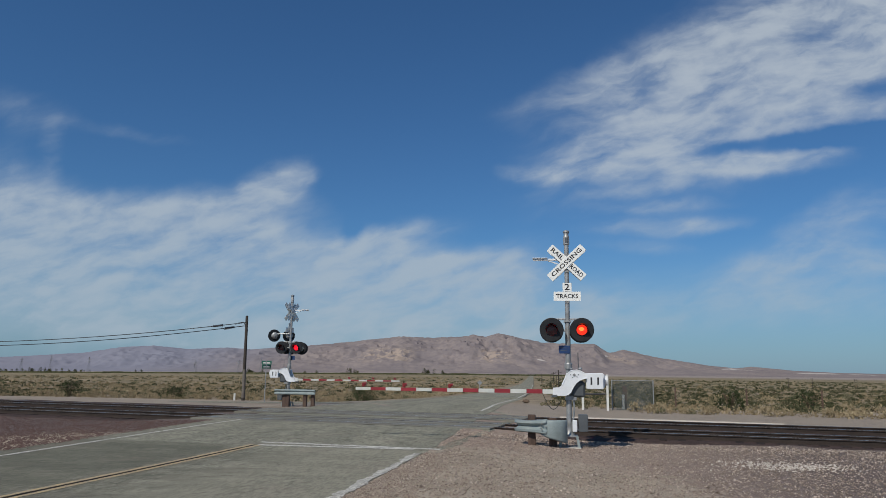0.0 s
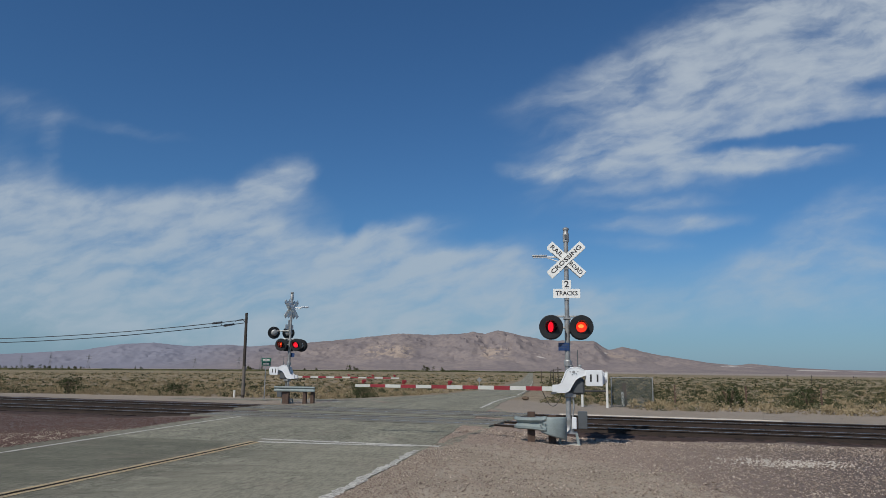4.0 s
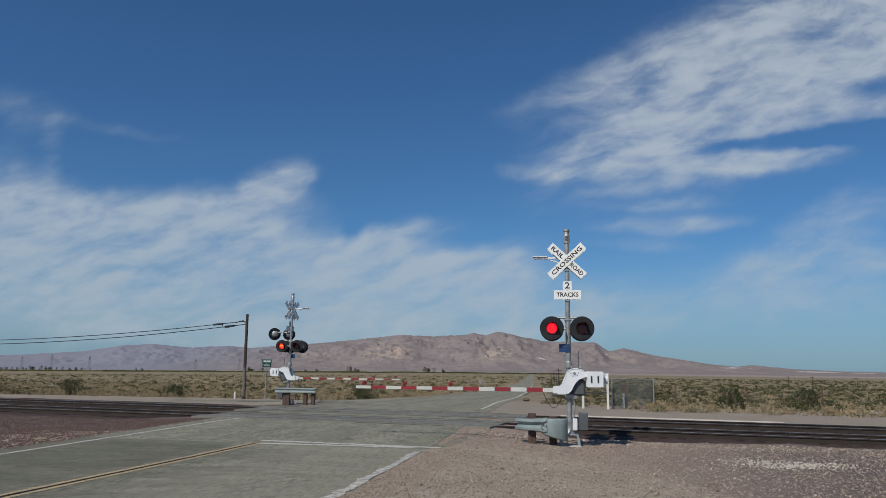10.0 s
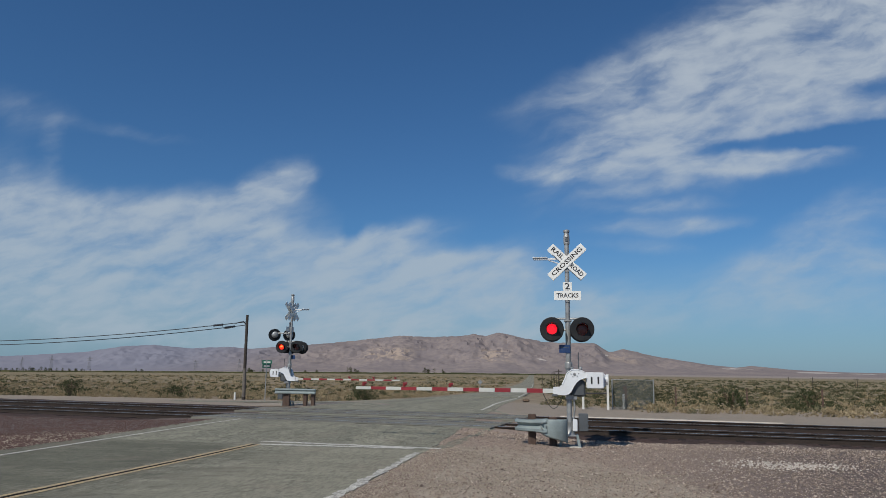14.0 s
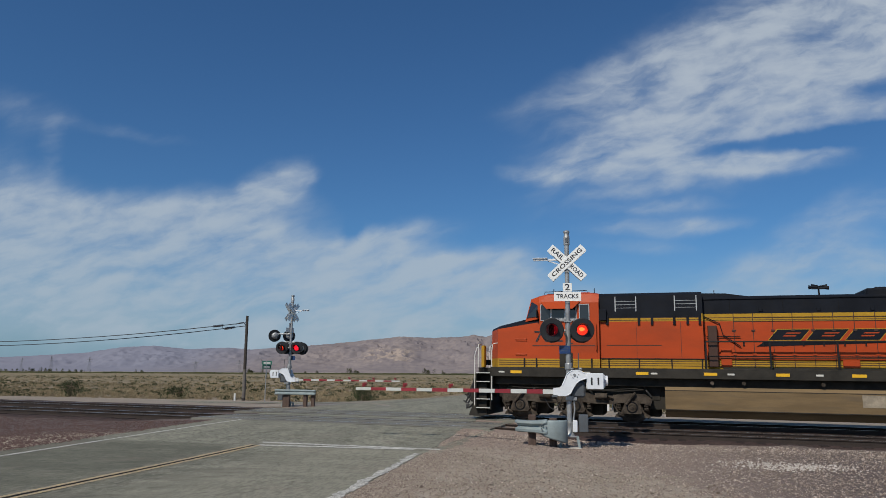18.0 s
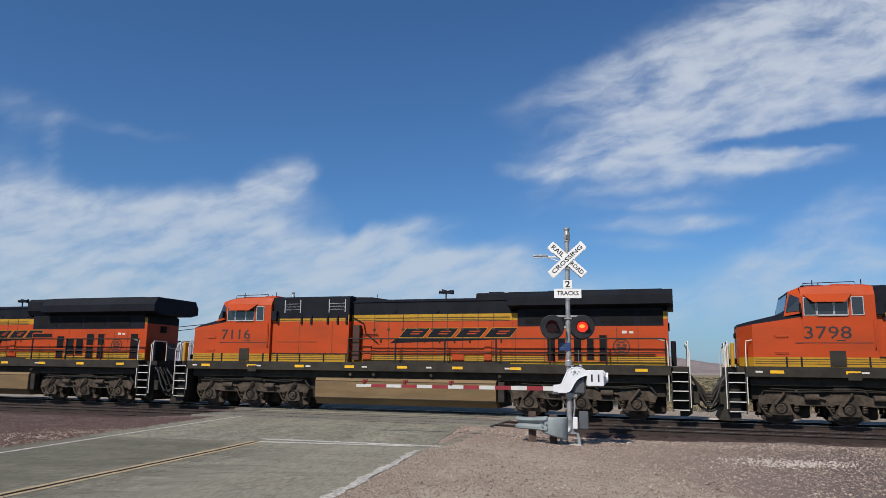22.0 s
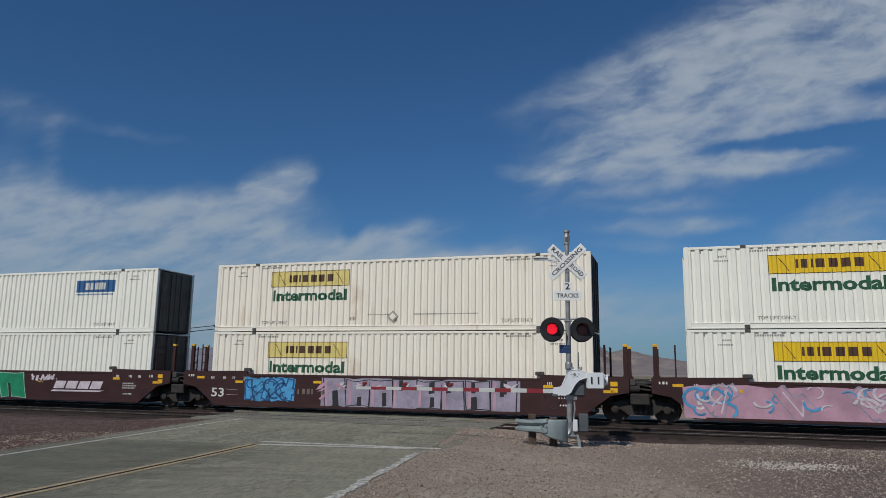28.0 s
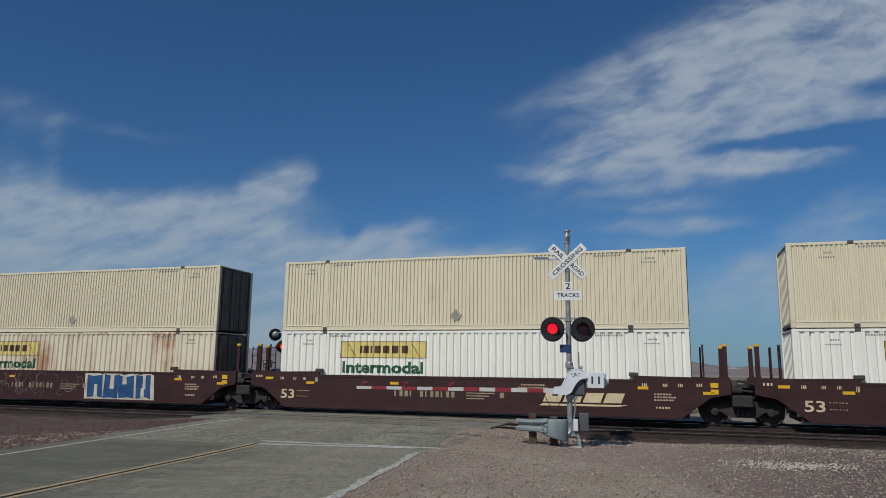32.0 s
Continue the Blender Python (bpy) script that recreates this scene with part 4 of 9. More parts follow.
    part("notice_print", Geo().box(-0.20, 0.01, -0.0905, -0.0885, 2.57, 2.585).box(-0.20, -0.03, -0.0905, -0.0885, 2.50, 2.512), M_DARKBOX, t)
    part("rod", Geo().cyl((0.26, 0.08, 1.95), (0.26, 0.08, 2.46), 0.013, 6).box(0.20, 0.30, 0.04, 0.12, 1.92, 1.97), M_DARKBOX, t)
    part("band", Geo().ring((0, 0, 2.02), (0, 0, 1), ((0.095, 0), (0.10, 0.02), (0.10, 0.14), (0.085, 0.17)), 14), M_ALU, t)
    # gate mechanism: curved arm casting, counterweight plate and drive box
    out = [(-0.41, 1.335), (-0.41, 1.53), (-0.24, 1.545), (-0.17, 1.61), (-0.09, 1.78), (-0.05, 1.90), (0.06, 1.985), (0.20, 2.0), (0.31, 1.975), (0.40, 1.93), (0.50, 1.91), (0.50, 1.80), (0.40, 1.785), (0.27, 1.735), (0.19, 1.67), (0.12, 1.57), (0.04, 1.42), (-0.03, 1.36), (-0.10, 1.335)]
    for y0, y1 in ((-0.26, -0.17), (0.17, 0.26)):
        part("arm_casting", Geo().prism(out, y0, y1), M_CAST, t, "curved pale grey casting")
        part("casting_rim", Geo().tube([(x, (y0 if y0 < 0 else y1), z) for x, z in out[3:10]], 0.014, 6), M_CAST, t)
        part("casting_web", Geo().tube([(x, (y0 if y0 < 0 else y1), z) for x, z in out[11:18]], 0.012, 6), M_CAST, t)
    part("casting_knob", Geo().ring((0.08, -0.215, 1.985), (0, 0, 1), ((0.03, 0.0), (0.03, 0.03), (0.045, 0.04), (0.045, 0.07), (0.0, 0.08)), 10), M_ALU, t, smooth=True)
    part("casting_knob", Geo().ring((0.30, -0.215, 1.975), (0, 0, 1), ((0.03, 0.0), (0.03, 0.04), (0.05, 0.05), (0.04, 0.09), (0.0, 0.10)), 10), M_ALU, t, smooth=True)
    part("arm_clamp", Geo().box(-0.45, -0.30, -0.29, -0.15, 1.30, 1.36, 0.008), M_DARKBOX, t, "dark clamp under the arm")
    part("bolt", Geo().cyl((0.14, -0.28, 1.88), (0.14, -0.24, 1.88), 0.036, 12), M_ALU, t)
    for dx, dz in ((-0.09, 0.02), (-0.04, -0.05), (0.07, -0.03), (0.11, 0.03)):
        part("bolt", Geo().cyl((0.14 + dx, -0.275, 1.86 + dz), (0.14 + dx, -0.255, 1.86 + dz), 0.013, 8), M_DARKBOX, t)
    for y0, y1, ys in ((-0.30, -0.265, -0.3045), (0.265, 0.30, 0.2985)):
        cw = part("counterweight", Geo().box(0.46, 0.88, y0, y1, 1.52, 1.93, 0.012), M_CAST, t, "pale counterweight plate with two slots")
        for x in (0.575, 0.745):
            part("slot", Geo().box(x - 0.022, x + 0.022, ys, ys + 0.006, 1.63, 1.82), M_INK, cw)
    part("counterweight", Geo().box(0.50, 0.93, -0.15, 0.25, 1.56, 1.90, 0.02).cyl((0.93, 0.0, 1.74), (1.00, 0.0, 1.74), 0.13, 14), M_CAST, t)
    part("drive_box", Geo().box(0.08, 0.42, -0.16, 0.16, 1.30, 1.72, 0.05), M_DARKBOX, t, "dark drive housing")
    part("drive_bracket", Geo().box(-0.09, 0.20, -0.12, 0.12, 1.22, 1.34, 0.01), M_ALU, t)
    # gate arm with striped sheeting and three lamps
    arm = part("gate_arm", Geo().box(-5.70, -0.36, -0.012, 0.012, 1.405, 1.475), M_ALU, t, "lowered gate arm with red and white stripes", m=pose(0, -0.215, 0))
    x, k = -0.40, 0
    while x > -5.62:
        w = 0.42 if k else 0.28
        a, b = max(x - w, -5.72), x
        h = (0.056 - 0.005 * k * 0.30) * (0.78 if extra_lamps else 1.0)
        part("stripe", Geo().box(a + 0.004, b - 0.004, -0.020, -0.013, 1.44 - h, 1.44 + h, 0.002), M_STRIPE_WHITE if k % 2 == 0 else M_STRIPE_RED, arm, "white band" if k % 2 == 0 else "red band")
        part("stripe", Geo().box(a + 0.004, b - 0.004, 0.013, 0.020, 1.44 - h, 1.44 + h, 0.002), M_STRIPE_WHITE if k % 2 == 0 else M_STRIPE_RED, arm)
        x -= w
        k += 1
    for x in (-3.13, -4.38, -5.50):
        lamp = part("arm_lamp", Geo().box(x - 0.04, x + 0.04, -0.05, 0.05, 1.49, 1.60, 0.015).cyl((x + 0.03, -0.0, 1.57), (x + 0.08, -0.0, 1.57), 0.04, 10), M_LAMP_RED, arm, "small red lamp on the arm")
    part("arm_cable", Geo().tube([(-0.75 - 0.55 * i / 10, -0.05, 1.38 - 0.40 * math.sin(math.pi * i / 10)) for i in range(11)], 0.009, 5), M_CABLE, t, m=pose(0.62, 0, 0))
    return t


ROADWAY = -8.6
near_signal = crossing_signal(pose(3.33, 19.1, -0.20, 0, 0, ROADWAY), "grey crossing signal with lowered striped gate and red lamps")
far_signal = crossing_signal(pose(-7.83, 36.86, -0.22, 0, 0, 180 + ROADWAY), "railroad crossing signal beyond the tracks with its gate arm lowered", True, 76)


def guard_rail(m, label):
    """A curved corrugated guard rail on timber posts, wrapped round the foot of a signal."""
    t = thing("guard_rail", label, "guard rail", m, "guard rails")
    wave = ((-0.155, 0.0), (-0.13, 0.03), (-0.075, 0.035), (-0.045, 0.0), (0.0, -0.03), (0.045, 0.0), (0.075, 0.035), (0.13, 0.03), (0.155, 0.0))
    path = [(-1.33, 0.16), (-1.36, 0.04), (-1.30, -0.10), (-1.12, -0.20), (-0.95, -0.255), (-0.80, -0.30), (-0.66, -0.345), (-0.56, -0.375)]
    vs = []
    for i, (x, y) in enumerate(path):
        q, p = path[min(i + 1, len(path) - 1)], path[max(i - 1, 0)]
        d = Vector((q[0] - p[0], q[1] - p[1])).normalized()
        nrm = Vector((d.y, -d.x))
        for z, o in wave:
            k = 1.0 + 0.10 * max(0, i - 4)
            vs.append((x + nrm.x * o * 1.6, y + nrm.y * o * 1.6, 0.56 + z * k))
    k = len(wave)
    rail = Geo().add(vs, [(i * k + j, i * k + j + 1, (i + 1) * k + j + 1, (i + 1) * k + j) for i in range(len(path) - 1) for j in range(k - 1)])
    ob = part("rail_beam", rail, M_GUARD, t, "curved corrugated steel beam", True)
    mod = ob.modifiers.new("thickness", "SOLIDIFY")
    mod.thickness = 0.008
    # rounded terminal that wraps the foot, deeper towards the post
    shield, n = Geo(), 14
    vs = []
    for i in range(n + 1):
        a = radians(-72 + 150 * i / n)
        x, y = -0.41 + 0.37 * math.sin(a), -0.08 - 0.33 * math.cos(a)
        low = 0.40 - 0.27 * (i / n) ** 0.8
        vs += [(x, y, low), (x, y - 0.02, low + 0.04), (x, y - 0.025 * (1 - i / n), 0.56), (x, y - 0.02, 0.70), (x, y, 0.735)]
    shield.add(vs, [(i * 5 + j, i * 5 + j + 1, i * 5 + j + 6, i * 5 + j + 5) for i in range(n) for j in range(4)])
    ob = part("end_shield", shield, M_GUARD, t, "rounded steel terminal", True)
    ob.modifiers.new("thickness", "SOLIDIFY").thickness = 0.010
    for x, z in ((-0.70, 0.64), (-0.70, 0.50), (-0.60, 0.57), (-0.74, 0.57)):
        part("bolt", Geo().cyl((x, -0.44, z), (x, -0.36, z), 0.018, 8), M_ALU, t)
    for x, y, h in ((-0.96, -0.02, 0.84), (-0.42, -0.02, 0.77)):
        part("post", Geo().box(x - 0.10, x + 0.10, y - 0.09, y + 0.11, -0.4, h, 0.012), M_GUARDPOST, t, "weathered timber post")
    return t


guard_rail(pose(3.30, 18.95, -0.20, 0, 0, ROADWAY), "galvanised guard rail on timber posts round a signal's foot")


def far_guard(m):
    t = thing("guard_rail", "straight galvanised guard rail on timber posts beyond the tracks", "guard rail", m, "guard rails")
    wave = ((-0.155, 0.0), (-0.13, 0.03), (-0.075, 0.035), (-0.045, 0.0), (0.0, -0.03), (0.045, 0.0), (0.075, 0.035), (0.13, 0.03), (0.155, 0.0))
    path = [(-1.05 + 0.21 * i, -0.02 * (i - 5) ** 2 * 0.3) for i in range(11)]
    vs = [(x, y - o, 0.80 + z * 0.85) for x, y in path for z, o in wave]
    k = len(wave)
    ob = part("rail_beam", Geo().add(vs, [(i * k + j, i * k + j + 1, (i + 1) * k + j + 1, (i + 1) * k + j) for i in range(10) for j in range(k - 1)]), M_GUARD, t, "corrugated steel beam", True)
    ob.modifiers.new("thickness", "SOLIDIFY").thickness = 0.008
    for x in (-0.62, 0.45, 0.85, -0.45):
        part("post", Geo().box(x - 0.09, x + 0.09, 0.04, 0.22, -0.4, 0.80, 0.012), M_GUARDPOST, t)


far_guard(pose(-7.25, 35.95, -0.17, 0, 0, ROADWAY))


def flash_rows(ob, first):
    """The lens turns half round within a tenth of a second each time its lamp goes on or off."""
    cycle, on, begin = 0.9545, 0.57, 0.23
    base = ob.matrix_basis.translation.copy()
    rows, angle = [(0.0, 180.0 if first else 0.0)], (180.0 if first else 0.0)
    for k in range(-1, 35):
        start = begin + cycle * k + (0 if first else on)
        stop = start + (on if first else cycle - on)
        # lit a little before, dark a little after the change
        for f0 in (round(start * FPS) - 3, round(stop * FPS) - 1):
            if f0 < 1 or f0 + 3 >= 32 * FPS:
                continue
            for j in range(4):
                rows.append(((f0 + j) / FPS, angle + 60.0 * j))
            angle += 180.0
    rows.append((32.0, angle))
    return [(t, pose(base.x, base.y, base.z, 0, 0, a)) for t, a in rows]


# ---------------- locomotives ----------------
M_ORANGE = shade("orange_locomotive_paint", (0.400, 0.053, 0.009), 0.5, spec=0.25, tint=0.07, scale=0.8, dirt=(0.235, 0.042, 0.012), dirt_amount=0.6, dirt_scale=0.9, stretch=(0.5, 1, 1.2))
M_YELLOW = shade("yellow_locomotive_paint", (0.40, 0.225, 0.016), 0.55, spec=0.25, tint=0.08, dirt=(0.24, 0.13, 0.018), dirt_amount=0.5)
M_LOCO_BLACK = shade("dark_locomotive_paint", (0.0095, 0.0115, 0.0165), 0.6, spec=0.12, tint=0.3, scale=1.0, dirt=(0.014, 0.014, 0.015), dirt_amount=0.6)
M_LOCO_GREY = shade("grimy_dark_grey_paint", (0.028, 0.025, 0.020), 0.75, spec=0.25, tint=0.3, dirt=(0.045, 0.039, 0.030), dirt_amount=0.5)
M_TRUCK = shade("dusty_truck_casting", (0.074, 0.059, 0.045), 0.85, tint=0.5, scale=4, dirt=(0.016, 0.013, 0.011), dirt_amount=0.9, bump=0.5, spec=0.2)
M_TANK = shade("dust_coated_fuel_tank", (0.165, 0.112, 0.056), 0.75, spec=0.25, tint=0.2, scale=1.2, dirt=(0.105, 0.080, 0.052), dirt_amount=0.6, stretch=(0.5, 1, 3))
M_TANK_PALE = shade("dust_rubbed_pale", (0.30, 0.25, 0.18), 0.75, tint=0.3, scale=2.5, dirt=(0.16, 0.12, 0.08), dirt_amount=0.8)
M_WHEEL = shade("rusty_wheel_steel", (0.070, 0.052, 0.042), 0.7, metal=0.3, tint=0.25)
M_GRILLE = shade("dark_grille", (0.009, 0.009, 0.010), 0.8, spec=0.15, tint=0.3)
M_BARE = shade("bare_metal_trim", (0.45, 0.46, 0.46), 0.4, metal=0.4)
M_HANDRAIL = shade("pale_handrail", (0.58, 0.57, 0.53), 0.55, tint=0.1, dirt=(0.3, 0.25, 0.18), dirt_amount=0.4)
M_BLACKRAIL = shade("black_handrail", (0.012, 0.012, 0.013), 0.6, spec=0.2, tint=0.2)
M_AMBER = shade("yellow_reflector", (0.72, 0.40, 0.015), 0.4, tint=0.1)
M_PALE = shade("pale_stencil", (0.55, 0.53, 0.48), 0.6, tint=0.1)
M_WINDOW = shade("dark_cab_glass", (0.02, 0.025, 0.03), 0.06, tint=0.1, spec=0.8)
M_BROWNLINE = shade("dark_brown_trim", (0.050, 0.020, 0.010), 0.5)
MOVERS, TURNED = [], []


def wheel_geo(r, gauge=0.753, n=26):
    g = Geo().cyl((0, -1.0, 0), (0, 1.0, 0), 0.085, 10)
    for s in (-1, 1):
        y = s * gauge
        g.ring((0, y, 0), (0, s, 0), ((r + 0.03, -0.075), (r + 0.03, -0.045), (r, -0.035), (r - 0.012, 0.07), (r - 0.07, 0.07), (r - 0.09, 0.02), (0.17, 0.01), (0.15, 0.06), (0.0, 0.07)), n, close=False)
        g.ring((0, y, 0), (0, -s, 0), ((r + 0.03, 0.075), (r - 0.08, 0.06), (0.2, 0.02), (0.0, 0.03)), n, close=False)
    return g


WHEEL_BIG, WHEEL_SMALL = wheel_geo(0.533).mesh("wheelset", M_WHEEL, smooth=True), wheel_geo(0.46).mesh("wheelset", M_WHEEL, smooth=True)
WHEELS = []


def loco_truck(parent, axles, flip=1):
    """A three-axle truck with cast side frames."""
    mid = axles[1]
    t = part("truck", Geo().box(axles[0] - 0.3, axles[2] + 0.3, -0.6, 0.6, 0.62, 0.95, 0.03), M_TRUCK, parent, "dusty three-axle truck")
    for s in (-1, 1):
        a0, a1, a2 = axles
        out = [(a0 - 0.62, 0.62), (a0 - 0.70, 0.84), (a0 - 0.45, 1.02), (a0 + 0.35, 1.05), (a0 + 0.75, 0.92), (a1 - 0.75, 0.92), (a1 - 0.42, 1.06), (a1 + 0.42, 1.06), (a1 + 0.75, 0.92), (a2 - 0.75, 0.92), (a2 - 0.35, 1.05), (a2 + 0.45, 1.02), (a2 + 0.70, 0.84), (a2 + 0.62, 0.62), (a2 + 0.36, 0.70), (a2 - 0.36, 0.70), (a2 - 0.70, 0.66), (a1 + 0.70, 0.66), (a1 + 0.36, 0.70), (a1 - 0.36, 0.70), (a1 - 0.70, 0.66), (a0 + 0.70, 0.66), (a0 + 0.36, 0.70), (a0 - 0.36, 0.70)]
        y0, y1 = sorted((s * 1.02, s * 1.20))
        f = part("side_frame", Geo().prism(out, y0, y1), M_TRUCK, t)
        for a in axles:
            g = Geo().prism([(a - 0.30, 0.34), (a - 0.36, 0.42), (a - 0.30, 0.60), (a - 0.24, 0.78), (a + 0.24, 0.78), (a + 0.30, 0.60), (a + 0.36, 0.42), (a + 0.30, 0.34)], *sorted((s * 1.08, s * 1.26)))
            g.ring((a, s * 1.26, 0.56), (0, s, 0), ((0.15, 0.0), (0.15, 0.03), (0.11, 0.04), (0.11, 0.015), (0.06, 0.015), (0.05, 0.05), (0.0, 0.05)), 14, close=False)
            part("axle_box", g, M_TRUCK, t, smooth=False)
            shoe = Geo().prism([(a - 0.62, 0.20), (a - 0.58, 0.30), (a - 0.40, 0.40), (a - 0.30, 0.62), (a + 0.30, 0.62), (a + 0.40, 0.40), (a + 0.58, 0.30), (a + 0.62, 0.20)], *sorted((s * 0.98, s * 1.075)))
            part("pedestal", shoe, M_TRUCK, t)
            part("bearing_ring", Geo().ring((a, s * 1.262, 0.56), (0, s, 0), ((0.20, 0.0), (0.20, 0.012), (0.155, 0.012), (0.155, 0.0)), 18, close=False), M_GRILLE, t, "dark ring round a bearing")
            part("shock_absorber", Geo().cyl((a - 0.20, s * 1.30, 0.66), (a + 0.12, s * 1.30, 1.08), 0.045, 8), M_TRUCK, t, smooth=True)
            for d in (-0.48, 0.48):
                sp = Geo()
                for k in range(4):
                    sp.ring((a + d, s * 1.12, 0.46 + 0.055 * k), (0, 0, 1), ((0.075, 0.0), (0.09, 0.018), (0.075, 0.036)), 10, close=False)
                part("spring", sp, M_TRUCK, t)
        for a in (a0 + 1.0, a1 + 1.0):
            part("brake_cylinder", Geo().cyl((a - 0.28, s * 1.27, 0.93), (a + 0.15, s * 1.27, 0.93), 0.11, 12).cyl((a + 0.15, s * 1.27, 0.93), (a + 0.34, s * 1.27, 0.88), 0.035, 8), M_TRUCK, t, smooth=True)
        for a in axles:
            part("brake_shoe", Geo().box(a - 0.68, a - 0.58, *sorted((s * 0.70, s * 0.85)), 0.35, 0.78, 0.02), M_LOCO_GREY, t)
            part("brake_hanger", Geo().tube([(a - 0.62, s * 1.16, 0.98), (a - 0.66, s * 1.20, 0.66), (a - 0.50, s * 1.22, 0.40), (a - 0.28, s * 1.20, 0.30)], 0.03, 6), M_TRUCK, t)
            part("motor_cable", Geo().tube([(a + 0.40, s * 0.98, 1.30), (a + 0.52, s * 1.14, 1.12), (a + 0.66, s * 1.10, 0.94), (a + 0.60, s * 0.9, 0.75)], 0.035, 6), M_CABLE, t)
        part("air_pipe", Geo().tube([(a0 - 0.3, s * 1.24, 1.20), (a0 + 0.9, s * 1.30, 1.17), (a1 + 0.2, s * 1.30, 1.22), (a1 + 1.1, s * 1.29, 1.15), (a2 + 0.2, s * 1.26, 1.22)], 0.018, 6), M_LOCO_GREY, t)
        part("side_bearing", Geo().box(a1 - 0.42, a1 + 0.42, *sorted((s * 0.86, s * 1.20)), 1.06, 1.28, 0.03), M_LOCO_GREY, t)
        part("brake_rod", Geo().tube([(a0 - 0.5, s * 1.24, 1.12), (a0 + 0.6, s * 1.28, 1.10), (a1, s * 1.27, 1.16), (a2 - 0.4, s * 1.28, 1.11), (a2 + 0.4, s * 1.22, 1.18)], 0.022, 6), M_LOCO_GREY, t)
        part("sand_pipe", Geo().tube([(a0 - 0.45, s * 1.05, 1.4), (a0 - 0.62, s * 1.0, 0.7), (a0 - 0.52, s * 0.80, 0.15)], 0.02, 6), M_TRUCK, t)
        part("sand_pipe", Geo().tube([(a2 + 0.45, s * 1.05, 1.4), (a2 + 0.62, s * 1.0, 0.7), (a2 + 0.52, s * 0.80, 0.15)], 0.02, 6), M_TRUCK, t)
    for a in axles:
        part("traction_motor", Geo().box(a + 0.12, a + 0.98, -0.55, 0.55, 0.22, 0.92, 0.06), M_LOCO_GREY, t)
        w = part("wheelset", WHEEL_BIG, M_WHEEL, t, m=pose(a, 0, 0.533))
        WHEELS.append((w, 0.533))
    return t


def steps(parent, x0, x1, label="steps with pale handrails"):
    """Step wells on both sides at one end of a locomotive."""
    for s in (-1, 1):
        y0, y1 = sorted((s * 1.05, s * 1.53))
        st = part("step_well", Geo().box(x0, x0 + 0.03, y0, y1, 0.36, 1.70).box(x1 - 0.03, x1, y0, y1, 0.36, 1.70).box(x0, x1, *sorted((s * 1.02, s * 1.06)), 0.36, 1.70), M_LOCO_GREY, parent, label)
        for k in range(5):
            z = 0.42 + 0.32 * k
            part("step", Geo().box(x0 + 0.03, x1 - 0.03, y0, y1, z - 0.02, z + 0.02), M_LOCO_GREY, st)
            part("step_edge", Geo().box(x0 + 0.03, x1 - 0.03, *sorted((s * 1.53, s * 1.538)), z - 0.014, z + 0.014), M_HANDRAIL, st)


def coupler(parent, x, way):
    g = Geo().box(min(x, x + way * 1.0), max(x, x + way * 1.0), -0.13, 0.13, 0.76, 0.98, 0.03)
    g.box(*sorted((x - way * 0.05, x + way * 0.30)), -0.22, 0.20, 0.70, 1.04, 0.05)
    part("coupler", g, M_TRUCK, parent)
    for y in (-0.95, -0.75, -0.55, 0.55, 0.75):
        h = Geo().tube([(x + way * 0.7, y, 1.15), (x + way * 0.45, y * 0.95, 0.72), (x + way * 0.2, y * 0.85, 0.45), (x, y * 0.8, 0.36), (x - way * 0.02, y * 0.7, 0.48)], 0.032, 7)
        part("hose", h, M_CABLE, parent, "black air hose")
    for k, y in enumerate((-1.15, -0.98, -0.86, -0.66, -0.45, 0.4, 0.65, 0.95)):
        drop = (0.62, 0.85, 0.55, 0.75, 0.95, 0.6, 0.8, 0.7)[k]
        part("jumper_cable", Geo().tube([(x + way * 0.58, y, 1.62), (x + way * 0.40, y, 1.40), (x + way * 0.22, y * 0.98, drop + 0.25), (x + way * 0.08, y * 0.96, drop), (x - way * 0.02, y * 0.95, drop + 0.02)], 0.038, 6), M_LOCO_GREY if k % 2 else M_CABLE, parent, "thick jumper cable")
    for y in (-1.05, 1.05):
        part("pilot_box", Geo().box(*sorted((x + way * 0.30, x + way * 0.52)), y - 0.2, y + 0.2, 0.62, 1.05, 0.03), M_LOCO_GREY, parent)
    part("draft_gear", Geo().box(*sorted((x + way * 0.35, x + way * 0.62)), -0.45, 0.45, 0.55, 1.25, 0.05), M_TRUCK, parent)
    part("cut_lever", Geo().tube([(x + way * 0.45, -1.3, 1.15), (x + way * 0.32, -1.2, 0.95), (x + way * 0.3, -0.4, 0.98), (x + way * 0.2, -0.1, 1.1)], 0.016, 6), M_BLACKRAIL, parent)


